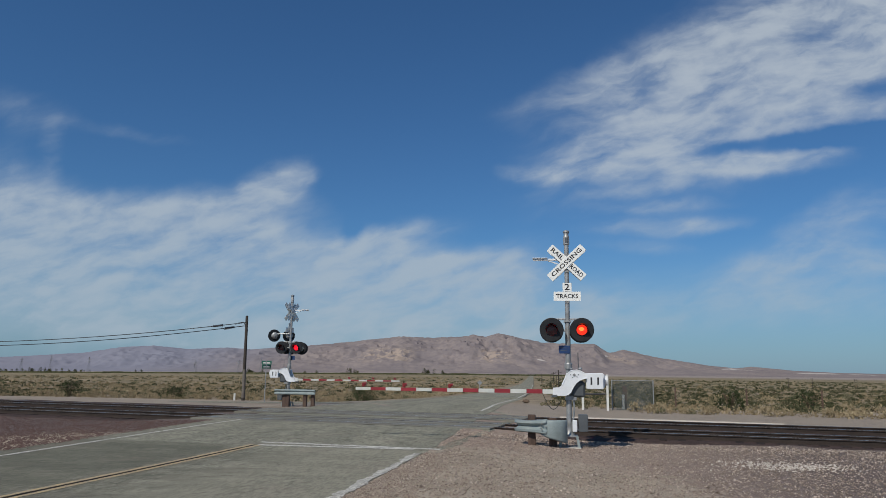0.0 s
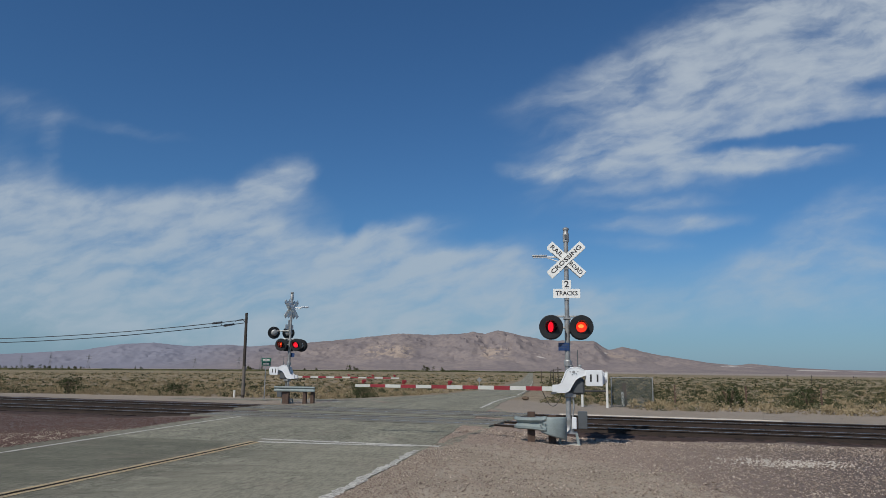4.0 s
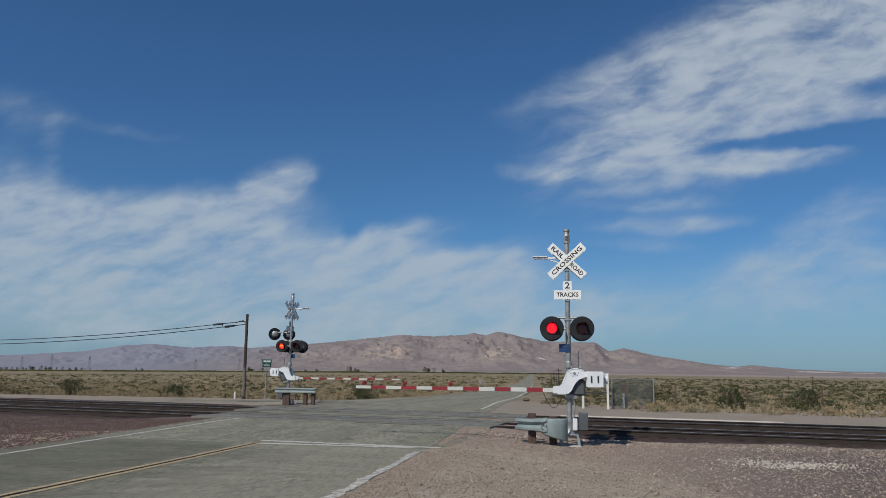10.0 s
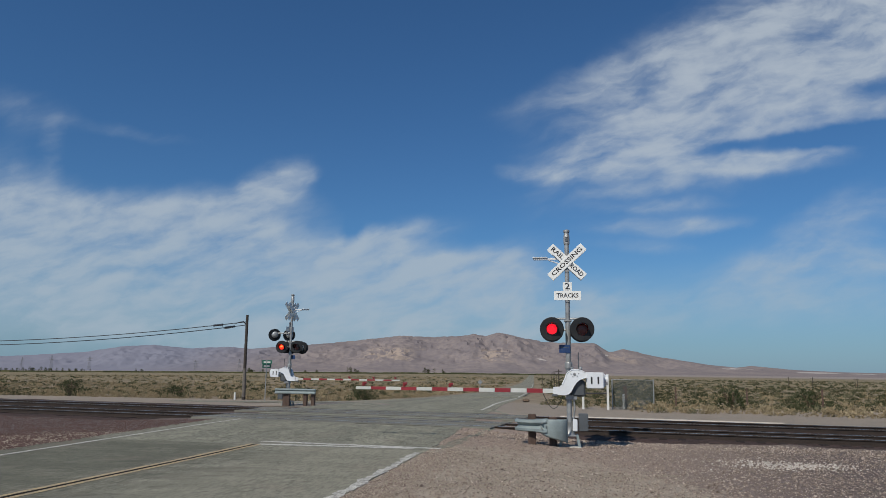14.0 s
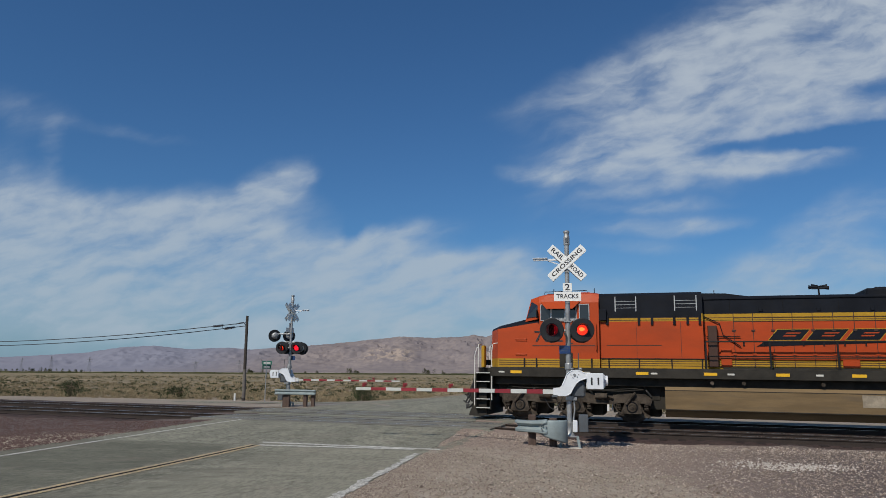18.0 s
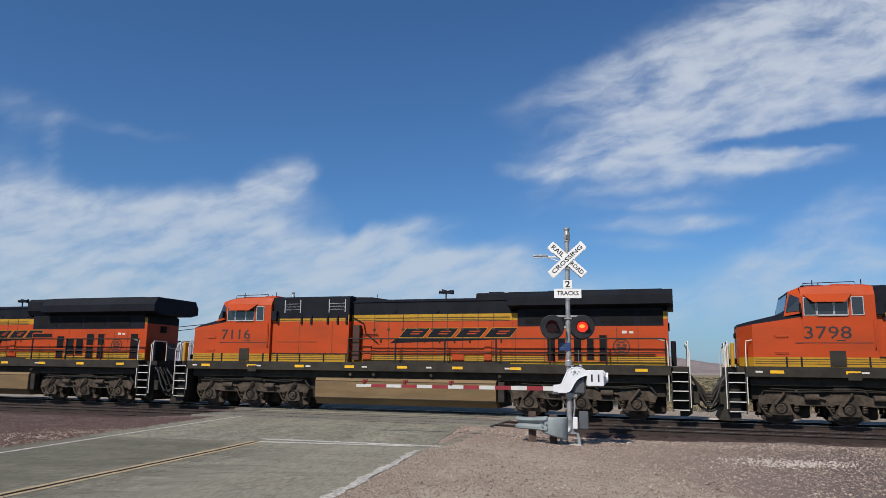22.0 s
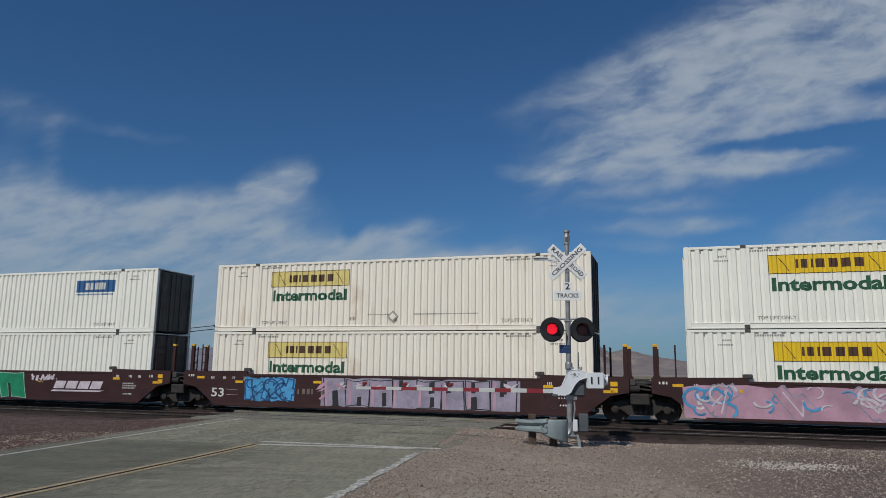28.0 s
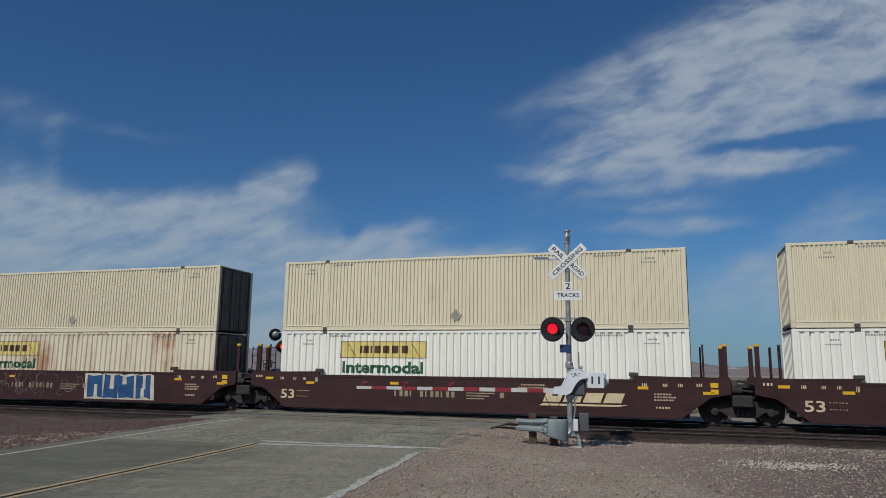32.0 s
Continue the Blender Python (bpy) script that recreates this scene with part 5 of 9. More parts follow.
def cab(parent, number):
    """Nose and cab at the low-x end."""
    W = 1.50
    nose = Geo()
    plan = [(1.02, -0.80), (1.42, -W), (2.98, -W), (2.98, W), (1.42, W), (1.02, 0.80)]

    def top(x):
        return 3.36 + (x - 1.38) * 0.24
    lo = [(x, y, 1.93) for x, y in plan]
    b1 = [(x, y, 2.24) for x, y in plan]
    hi = [(x, y * 0.985, 3.27 + (x - 1.02) * 0.155) for x, y in plan]
    n = 6
    nose.add(lo + b1 + hi, [(i, (i + 1) % n, n + (i + 1) % n, n + i) for i in range(n)], mi=1)
    nose.add(b1 + hi, [(i, (i + 1) % n, n + (i + 1) % n, n + i) for i in range(n)], mi=0)
    # dark anti-glare top: its edges slope up towards the middle
    ridge = [(x, y * 0.74, top(x) + 0.10) for x, y in plan]
    nose.add(hi + ridge, [(i, (i + 1) % n, n + (i + 1) % n, n + i) for i in range(n)], mi=2)
    nose.add(ridge, [tuple(range(6))], mi=2)
    ob = part("nose", nose, (M_ORANGE, M_YELLOW, M_LOCO_BLACK), parent, "orange nose with a dark anti-glare top")
    part("nose_door", Geo().box(1.0, 1.025, -0.32, 0.32, 2.0, 3.20, 0.008), M_ORANGE, ob)
    part("headlight", Geo().box(0.97, 1.03, -0.22, 0.22, 2.92, 3.12, 0.02).cyl((0.94, -0.11, 3.02), (0.98, -0.11, 3.02), 0.08, 12).cyl((0.94, 0.11, 3.02), (0.98, 0.11, 3.02), 0.08, 12), M_GRILLE, ob)
    for y in (-0.75, 0.75):
        part("ditch_light", Geo().box(0.78, 0.94, y - 0.12, y + 0.12, 2.0, 2.2, 0.02), M_LOCO_BLACK, parent)
    # cab shell: sections from windscreen to rear wall
    def sec(x, zr, dy=0.0):
        return [(x, -W + dy, 1.93), (x, -W + dy, 2.24), (x, -W + dy, min(4.28, zr - 0.22)), (x, -1.34 + dy, zr - 0.07), (x, -1.05, zr), (x, 1.05, zr), (x, 1.34 - dy, zr - 0.07), (x, W - dy, min(4.28, zr - 0.22)), (x, W - dy, 2.24), (x, W - dy, 1.93)]
    g = Geo()
    rows = [sec(2.98, 4.60), sec(3.25, 4.655), sec(4.9, 4.68), sec(5.16, 4.64)]
    k = 10
    vs = [p for r in rows for p in r]
    for i in range(3):
        for j in range(k - 1):
            g.add([vs[i * k + j], vs[i * k + j + 1], vs[(i + 1) * k + j + 1], vs[(i + 1) * k + j]], [(0, 1, 2, 3)], mi=1 if j in (0, 8) else 0)
    g.add(rows[-1], [tuple(range(10))])
    # slanted front over the nose
    front = [(2.44, -1.36, 3.60), (2.98, -W, 3.70), (2.98, -W, 4.28), (2.98, -1.05, 4.60), (2.98, 1.05, 4.60), (2.98, W, 4.28), (2.98, W, 3.70), (2.44, 1.36, 3.60), (2.64, -1.20, 4.46), (2.64, 1.20, 4.46)]
    g.add(front, [(0, 1, 2, 8), (8, 2, 3), (8, 3, 4, 9), (9, 4, 5), (9, 5, 6, 7)])
    g.add(front, [(0, 8, 9, 7)], mi=2)
    c = part("cab", g, (M_ORANGE, M_YELLOW, M_LOCO_BLACK), parent, "orange cab with side windows and awnings")
    part("windscreen", Geo().add([(2.470, -1.22, 3.72), (2.605, -1.12, 4.36), (2.605, 1.12, 4.36), (2.470, 1.22, 3.72)], [(0, 1, 2, 3)]).add([(2.50, -1.40, 3.74), (2.93, -1.51, 3.78), (2.93, -1.505, 4.20), (2.67, -1.27, 4.36)], [(0, 1, 2, 3)]), M_WINDOW, c)
    for s in (-1, 1):
        def yb(d0, d1):
            return sorted((s * (W + d0), s * (W + d1)))
        for a, b in ((3.06, 3.40), (3.46, 3.92), (3.97, 4.34), (4.48, 4.80)):
            wn = part("window", Geo().box(a, b, *yb(0.004, 0.012), 3.64, 4.20), M_WINDOW, c, "dark cab window")
            e = 0.026
            fr = Geo().box(a - e, a, *yb(0.0, 0.018), 3.64 - e, 4.20 + e).box(b, b + e, *yb(0.0, 0.018), 3.64 - e, 4.20 + e).box(a, b, *yb(0.0, 0.018), 3.64 - e, 3.64).box(a, b, *yb(0.0, 0.018), 4.20, 4.20 + e)
            part("window_frame", fr, M_BARE, wn, "thin bare metal frame")
        aw = Geo().add([(3.04, s * W, 4.33), (4.50, s * W, 4.33), (4.26, s * (W + 0.28), 4.05), (3.30, s * (W + 0.28), 4.05), (3.04, s * W, 4.315), (4.50, s * W, 4.315), (4.26, s * (W + 0.28), 4.035), (3.30, s * (W + 0.28), 4.035)], [(0, 1, 2, 3), (4, 5, 6, 7), (0, 3, 7, 4), (3, 2, 6, 7), (1, 2, 6, 5)])
        part("awning", aw, M_ORANGE, c, "orange window awning")
        part("arm_rest", Geo().box(3.46, 4.34, *yb(0.018, 0.05), 3.60, 3.645), M_BARE, c)
        part("grab_iron", Geo().tube([(5.06, s * (W + 0.01), 2.5), (5.06, s * (W + 0.07), 2.55), (5.06, s * (W + 0.07), 3.45), (5.06, s * (W + 0.01), 3.5)], 0.014, 6), M_ORANGE, c)
        part("mirror", Geo().box(2.90, 2.94, *yb(0.02, 0.20), 3.72, 4.02, 0.006), M_LOCO_BLACK, c)
        for x, z in ((2.3, 2.95), (2.3, 2.4)):
            part("grab_iron", Geo().tube([(x - 0.2, s * (W + 0.0), z), (x - 0.2, s * (W + 0.06), z), (x + 0.2, s * (W + 0.06), z), (x + 0.2, s * (W + 0.0), z)], 0.012, 5), M_ORANGE, c)
        turn = 0 if s < 0 else 180
        lettering("road_number", number, 0.58, M_INK, c, pose(3.70 if number == "3798" else 3.50, s * (W + 0.006), 3.03, 0, 0, turn), 0.002, 1.40, bold=0.0, label="black figures")
        part("trim_line", Geo().box(2.72, 5.02, *yb(0.001, 0.005), 2.70, 2.725).box(3.95, 4.22, *yb(0.001, 0.005), 2.78, 2.81), M_INK, c)
        part("vent", Geo().box(3.72, 4.20, *yb(0.002, 0.02), 1.95, 2.46, 0.006), M_LOCO_GREY, c, "dark hatch")
        for z in (2.01, 2.085, 2.16):
            part("pinstripe", Geo().box(1.46, 5.14, *yb(0.001, 0.004), z, z + 0.022), M_BROWNLINE, c)
        for x in (2.40, 2.85, 4.85):
            part("seam", Geo().box(x, x + 0.05, *yb(0.002, 0.03), 1.93, 2.26), M_BLACKRAIL, c)
    part("roof_hatch", Geo().box(3.15, 3.85, -0.6, 0.2, 4.66, 4.73, 0.02), M_LOCO_BLACK, c)
    part("roof_unit", Geo().box(4.1, 4.75, -0.35, 0.35, 4.66, 4.78, 0.03), M_ORANGE, c)
    part("aerial", Geo().cyl((3.9, 0.6, 4.6), (3.9, 0.6, 4.92), 0.018, 6), M_LOCO_BLACK, c)
    part("aerial", Geo().cyl((4.95, -0.8, 4.6), (4.95, -0.8, 4.88), 0.016, 6), M_LOCO_BLACK, c)
    part("aerial", Geo().cyl((3.45, -0.9, 4.62), (3.45, -0.9, 4.86), 0.016, 6), M_LOCO_BLACK, c)
    part("roof_rail", Geo().tube([(3.1, -1.05, 4.62), (3.14, -1.05, 4.74), (4.7, -1.05, 4.77), (4.74, -1.05, 4.64)], 0.013, 6), M_LOCO_BLACK, c)
    for s in (-1, 1):
        part("rear_bracket", Geo().box(5.17, 5.42, *sorted((s * 1.36, s * 1.50)), 3.62, 4.02, 0.01), M_LOCO_BLACK, c)


def hood(parent, tier, backwards=False):
    """Long hood, radiators and roof gear."""
    H1, H2 = 1.36, 1.08
    rad0 = 14.1 if tier else 15.3
    top_r = 4.74 if tier else 4.63

    def slab(x0, x1, w, z1, name, label=""):
        g = Geo()
        zs = (1.93, 2.24, 3.58, 3.84, z1 - 0.10)
        mis = (1, 0, 1, 2)
        for s in (-1, 1):
            for i in range(4):
                g.add([(x0, s * w, zs[i]), (x1, s * w, zs[i]), (x1, s * w, zs[i + 1]), (x0, s * w, zs[i + 1])], [(0, 1, 2, 3)], mi=mis[i])
        g.add([(x0, -w, z1 - 0.1), (x1, -w, z1 - 0.1), (x1, -w + 0.22, z1), (x0, -w + 0.22, z1), (x0, w, z1 - 0.1), (x1, w, z1 - 0.1), (x1, w - 0.22, z1), (x0, w - 0.22, z1)], [(0, 1, 2, 3), (4, 5, 6, 7), (3, 2, 6, 7)], mi=2)
        for x in (x0, x1):
            g.add([(x, -w, 1.93), (x, w, 1.93), (x, w, 3.58), (x, -w, 3.58)], [(0, 1, 2, 3)], mi=0)
            g.add([(x, -w, 3.58), (x, w, 3.58), (x, w, z1 - 0.1), (x, w - 0.22, z1), (x, -w + 0.22, z1), (x, -w, z1 - 0.1)], [tuple(range(6))], mi=2)
        return part(name, g, (M_ORANGE, M_YELLOW, M_LOCO_BLACK), parent, label)
    a = slab(5.165, 8.7, H1, 4.62, "equipment_hood", "orange equipment hood with yellow bands and dark roof")
    b = slab(8.705, rad0 + 0.1, H2, 4.47, "engine_hood", "orange engine hood with yellow bands")
    part("roof_slope", Geo().prism([(8.702, 4.60), (8.702, 4.42), (10.2, 4.42), (10.2, 4.475), (9.5, 4.58)], -0.84, 0.84), M_LOCO_BLACK, b)
    c = slab(rad0 + 0.105, 21.05, H2, 4.0, "radiator_hood", "orange rear hood")
    for s in (-1, 1):
        def yb(w, d0, d1):
            return sorted((s * (w + d0), s * (w + d1)))
        # slope of the roof behind the dynamic brakes
        part("roof_drop", Geo().box(5.2, 8.66, *yb(H1, -0.01, 0.006), 3.72, 3.86).box(5.2, 10.4, *yb(H2, -0.01, 0.004), 3.84, 3.87), M_LOCO_BLACK, a)
        for x in (6.1, 8.15 if not tier else 7.05):
            v = part("brake_vent", Geo().box(x - 0.36, x + 0.36, *yb(H1, -0.14, -0.10), 3.96, 4.50), M_GRILLE, a, "vent with pale frame")
            for e in (-0.38, 0.345):
                part("vent_bar", Geo().box(x + e, x + e + 0.035, *yb(H1, -0.02, 0.012), 3.94, 4.48), M_BARE, v)
            for z in (4.06, 4.18, 4.30):
                part("vent_bar", Geo().box(x - 0.345, x + 0.345, *yb(H1, -0.02, 0.006), z, z + 0.014), M_BARE, v)
        for x in (5.45, 6.55, 7.0, 7.75, 8.2, 8.6) if not tier else (5.4, 6.95, 8.45, 7.4):
            part("bracket", Geo().box(x - 0.04, x + 0.04, *yb(H1, 0.0, 0.05), 3.46, 3.80), M_LOCO_BLACK, a)
        part("seam", Geo().box(6.45, 6.46, *yb(H1, 0.0, 0.004), 2.26, 3.56).box(7.95, 7.965, *yb(H1, 0.0, 0.004), 2.26, 3.56), M_BROWNLINE, a)
        if not tier:
            part("trim_line", Geo().box(5.4, 7.3, *yb(H1, 0.001, 0.006), 2.72, 2.745), M_BROWNLINE, a)
        for z in (2.01, 2.085, 2.16):
            part("pinstripe", Geo().box(5.17, 8.69, *yb(H1, 0.001, 0.004), z, z + 0.022), M_BROWNLINE, a)
            part("pinstripe", Geo().box(8.71, 20.9, *yb(H2, 0.001, 0.004), z, z + 0.022), M_BROWNLINE, b)
        for z in (3.615, 3.70):
            part("pinstripe", Geo().box(5.17, 8.66, *yb(H1, 0.001, 0.004), z, z + 0.022), M_BROWNLINE, a)
            part("pinstripe", Geo().box(8.72, rad0 - 0.02, *yb(H2, 0.001, 0.004), z - 0.005, z + 0.014), M_BROWNLINE, b)
        for x in (5.45, 6.5, 7.6, 8.6):
            part("seam", Geo().box(x, x + 0.04, *yb(H1, 0.002, 0.03), 1.93, 2.27), M_BLACKRAIL, a)
        part("rail", Geo().box(5.17, 8.7, *yb(H1, 0.004, 0.03), 2.245, 2.275), M_BLACKRAIL, a)
        # engine doors
        x = 9.7
        while x < rad0 - 0.1:
            d = part("door_seam", Geo().box(x, x + 0.022, *yb(H2, 0.0, 0.006), 1.96, 3.84), M_BROWNLINE, b)
            for z in (2.45, 3.25):
                part("hinge", Geo().box(x - 0.05, x + 0.07, *yb(H2, 0.004, 0.022), z - 0.035, z + 0.035, 0.004), M_BROWNLINE if z > 3 else M_ORANGE, b)
            part("door_handle", Geo().box(x + 0.28, x + 0.33, *yb(H2, 0.004, 0.028), 2.72, 2.90, 0.004), M_BLACKRAIL, b)
            x += 0.62
        part("latch_rail", Geo().box(9.7, rad0, *yb(H2, 0.002, 0.016), 3.69, 3.715).box(9.7, rad0, *yb(H2, 0.002, 0.012), 3.56, 3.58), M_BROWNLINE, b)
        part("piping", Geo().tube([(8.75, s * (H2 + 0.05), 3.75), (9.25, s * (H2 + 0.06), 3.5), (9.35, s * (H2 + 0.06), 3.1), (9.9, s * (H2 + 0.06), 2.7)], 0.018, 6).tube([(8.8, s * (H2 + 0.06), 3.05), (9.9, s * (H2 + 0.06), 3.05)], 0.016, 6), M_BLACKRAIL, b)
        part("cabinet", Geo().box(8.85, 9.15, *yb(H2, 0.0, 0.22), 2.0, 3.42, 0.015), M_BROWNLINE, b, "dark equipment column")
        part("sill_pipe", Geo().tube([(8.75, s * (H2 + 0.06), 2.31), (12.0, s * (H2 + 0.06), 2.30), (15.0, s * (H2 + 0.07), 2.33), (20.6, s * (H2 + 0.06), 2.31)], 0.02, 6), M_BROWNLINE, b)
        part("cable_tray", Geo().box(9.3, rad0, *yb(H2, 0.004, 0.05), 1.93, 1.99), M_LOCO_GREY, b)
        for x, w0, z0, z1 in ((9.25, 0.35, 2.0, 2.62), (13.0, 0.5, 2.0, 2.28), (rad0 - 1.0, 0.3, 2.0, 2.8)):
            part("filter_box", Geo().box(x, x + w0, *yb(H2, 0.004, 0.05), z0, z1, 0.012), M_ORANGE, b)
        for x in (10.6, 12.4, 14.0):
            part("lift_eye", Geo().box(x - 0.06, x + 0.06, *yb(H2, -0.06, 0.03), 3.90, 4.02, 0.01), M_LOCO_BLACK, b)
        for x in (9.6, 11.3, 13.0):
            part("roof_panel_joint", Geo().box(x, x + 0.02, *yb(H2, -0.01, 0.006), 3.86, 4.36), M_GRILLE, b)
        part("gutter", Geo().box(8.72, rad0, *yb(H2, -0.02, 0.035), 4.34, 4.39, 0.006), M_LOCO_BLACK, b)
        # emblem: four slanted blocks over a long wedge
        turn = 1 if s < 0 else -1
        e0 = (9.65 if backwards else 10.55) if not tier else 10.75
        ew = 1.17 if not tier else 0.98
        for i in range(4):
            x = e0 + ew * (i if turn > 0 else 3 - i) + 0.25
            sl = 0.30 * turn
            blockh = (2.93, 3.28)
            blk = Geo().prism([(x, blockh[0]), (x + ew * 0.84, blockh[0]), (x + ew * 0.84 + sl, blockh[1]), (x + sl, blockh[1])], *yb(H2, 0.004, 0.008))
            part("emblem_block", blk, M_LOCO_BLACK, b)
            part("emblem_rim", Geo().prism([(x - 0.035, blockh[0] - 0.022), (x + ew * 0.84 + 0.02, blockh[0] - 0.022), (x + ew * 0.84 + sl + 0.035, blockh[1] + 0.022), (x + sl - 0.02, blockh[1] + 0.022)], *yb(H2, 0.001, 0.0035)), M_YELLOW, b, "thin yellow outline")
            cut = Geo().prism([(x + 0.34 + sl * 0.35, 3.045), (x + ew * 0.62 + sl * 0.35, 3.045), (x + ew * 0.62 + sl * 0.5, 3.09), (x + 0.34 + sl * 0.5, 3.09)], *yb(H2, 0.009, 0.011))
            cut.prism([(x + 0.34 + sl * 0.65, 3.14), (x + ew * 0.66 + sl * 0.65, 3.14), (x + ew * 0.66 + sl * 0.8, 3.18), (x + 0.34 + sl * 0.8, 3.18)], *yb(H2, 0.009, 0.011))
            part("emblem_cut", cut, M_ORANGE, b)
        xw = e0 - 0.15
        part("emblem_wedge", Geo().prism([(xw, 2.70), (xw + 0.25, 2.86), (xw + ew * 4.0, 2.86), (xw + ew * 2.6, 2.80)], *yb(H2, 0.004, 0.008)), M_LOCO_BLACK, b)
        # rear doors with dark louvres and a round emblem
        spots = ((16.73, 17.01, 2.05, 3.02), (17.13, 17.38, 2.10, 2.90), (17.72, 17.98, 2.05, 3.0), (18.19, 18.43, 2.10, 2.90), (18.64, 18.90, 2.05, 3.0)) if not tier else \
            ((15.95, 16.35, 2.45, 3.0), (15.95, 16.35, 2.0, 2.38), (16.55, 16.95, 2.15, 2.90), (17.1, 17.5, 2.15, 2.90), (17.7, 18.1, 2.6, 3.1), (17.7, 18.1, 2.0, 2.5), (18.35, 18.7, 2.6, 3.1), (18.35, 18.7, 2.0, 2.5), (20.2, 20.6, 2.0, 3.1), (14.45, 15.6, 2.95, 3.12))
        if backwards:
            spots = ((17.17, 17.43, 2.05, 3.0), (17.65, 17.83, 2.1, 2.85), (17.97, 18.19, 2.05, 2.95), (18.57, 18.82, 2.1, 2.85), (19.0, 19.28, 2.05, 2.95), (19.45, 19.72, 2.05, 2.95), (19.9, 20.12, 2.1, 2.85), (20.25, 20.5, 2.05, 2.95))
        for x0, x1, z0, z1 in spots:
            lv = part("louvre_door", Geo().box(x0 - 0.04, x1 + 0.04, *yb(H2, 0.0, 0.014), z0 - 0.04, z1 + 0.04, 0.004), M_ORANGE, c)
            part("louvre", Geo().box(x0, x1, *yb(H2, 0.010, 0.018), z0, z1), M_GRILLE, lv, "dark louvre")
        for x in (15.5, 16.6, 17.7, 19.25, 20.0):
            part("door_seam", Geo().box(x, x + 0.018, *yb(H2, 0.0, 0.005), 1.96, 3.3), M_BROWNLINE, c)
        if not backwards:
            ro = part("round_emblem", Geo().ring((19.42, s * H2, 2.58), (0, s, 0), ((0.27, 0.004), (0.31, 0.006), (0.31, 0.009), (0.26, 0.009), (0.26, 0.004)), 24, close=False), M_BROWNLINE, c, "round dark emblem")
            for dx, dz, w0, h0 in ((0.0, -0.05, 0.17, 0.045), (-0.11, 0.06, 0.07, 0.04), (0.11, 0.06, 0.07, 0.04), (0.0, 0.16, 0.12, 0.03), (0.0, -0.17, 0.12, 0.03)):
                part("emblem_mark", Geo().box(19.42 + dx - w0, 19.42 + dx + w0, *yb(H2, 0.003, 0.007), 2.58 + dz - h0, 2.58 + dz + h0), M_BROWNLINE, ro)
        part("label_plate", Geo().box(19.45, 19.62, *yb(H2, 0.003, 0.007), 3.06, 3.16).box(19.70, 19.85, *yb(H2, 0.003, 0.007), 3.06, 3.14), M_PALE, c)
        # shadow of the radiator overhang, painted on as a black sheet
        part("dark_panel", Geo().box(rad0 + 0.3, 20.9, *yb(H2, 0.002, 0.010), 3.34, 3.98), M_LOCO_BLACK, c)
        for x in (rad0 + 0.6, rad0 + 2.0, rad0 + 3.4, rad0 + 4.8):
            part("intake_screen", Geo().box(x, min(x + 1.2, 20.85), *yb(H2, 0.010, 0.022), 3.44, 3.90), M_GRILLE, c, "dark intake screen")
    # radiator wings
    w = 1.50 if not tier else 1.55
    rx1 = 21.25 if not tier else 21.75
    g = Geo()
    prof = [(-H2 + 0.05, 3.98), (-w, 4.10), (-w, 4.42), (-w + 0.22, top_r), (w - 0.22, top_r), (w, 4.42), (w, 4.10), (H2 - 0.05, 3.98)]
    g.prism(prof, rad0 + (1.2 if tier else 0.0), rx1, axis="x")
    r = part("radiator", g, M_LOCO_BLACK, parent, "overhanging dark radiator housing")
    part("radiator_screen", Geo().box(rad0 + 1.5, 20.9, -w + 0.3, w - 0.3, top_r - 0.01, top_r + 0.03, 0.01), M_GRILLE, r)
    if tier:
        part("exhaust_housing", Geo().prism([(-1.1, 3.98), (-1.25, 4.2), (-1.25, 4.62), (-1.1, top_r + 0.02), (1.1, top_r + 0.02), (1.25, 4.62), (1.25, 4.2), (1.1, 3.98)], rad0, rad0 + 1.19, axis="x"), M_LOCO_BLACK, r)
    else:
        part("exhaust_housing", Geo().box(13.9, rad0 - 0.01, -0.9, 0.9, 4.4, 4.66, 0.05).box(14.3, 14.9, -0.4, 0.4, 4.66, 4.75, 0.02), M_LOCO_BLACK, r)
    for x in (16.2, 17.8, 19.4):
        part("panel_joint", Geo().box(x, x + 0.03, -w - 0.004, w + 0.004, 4.10, 4.42), M_GRILLE, r)
    part("rear_light", Geo().box(21.05, 21.10, -0.2, 0.2, 3.2, 3.5, 0.01), M_GRILLE, c)
    h = Geo()
    hx = 12.55 if not tier else 12.9
    h.cyl((hx, -0.5, 4.44), (hx, -0.5, 4.72), 0.03, 6).box(hx - 0.2, hx + 0.2, -0.56, -0.44, 4.70, 4.74)
    for dx, dz, ln in ((-0.02, 0.0, 0.34), (0.0, 0.09, 0.28), (0.02, 0.05, -0.32), (0.0, 0.13, -0.2)):
        h.cyl((hx + dx, -0.5 + dz * 0.8, 4.74 + dz * 0.7), (hx + dx + ln, -0.5 + dz * 0.8, 4.74 + dz * 0.7), 0.02, 8, 0.07)
    part("horn", h, M_LOCO_BLACK, parent, "cluster of air horns")
    part("antenna", Geo().cyl((9.2, 0.3, 4.4), (9.2, 0.3, 4.82), 0.014, 5).box(9.6, 9.9, 0.1, 0.4, 4.46, 4.54), M_LOCO_GREY, parent)


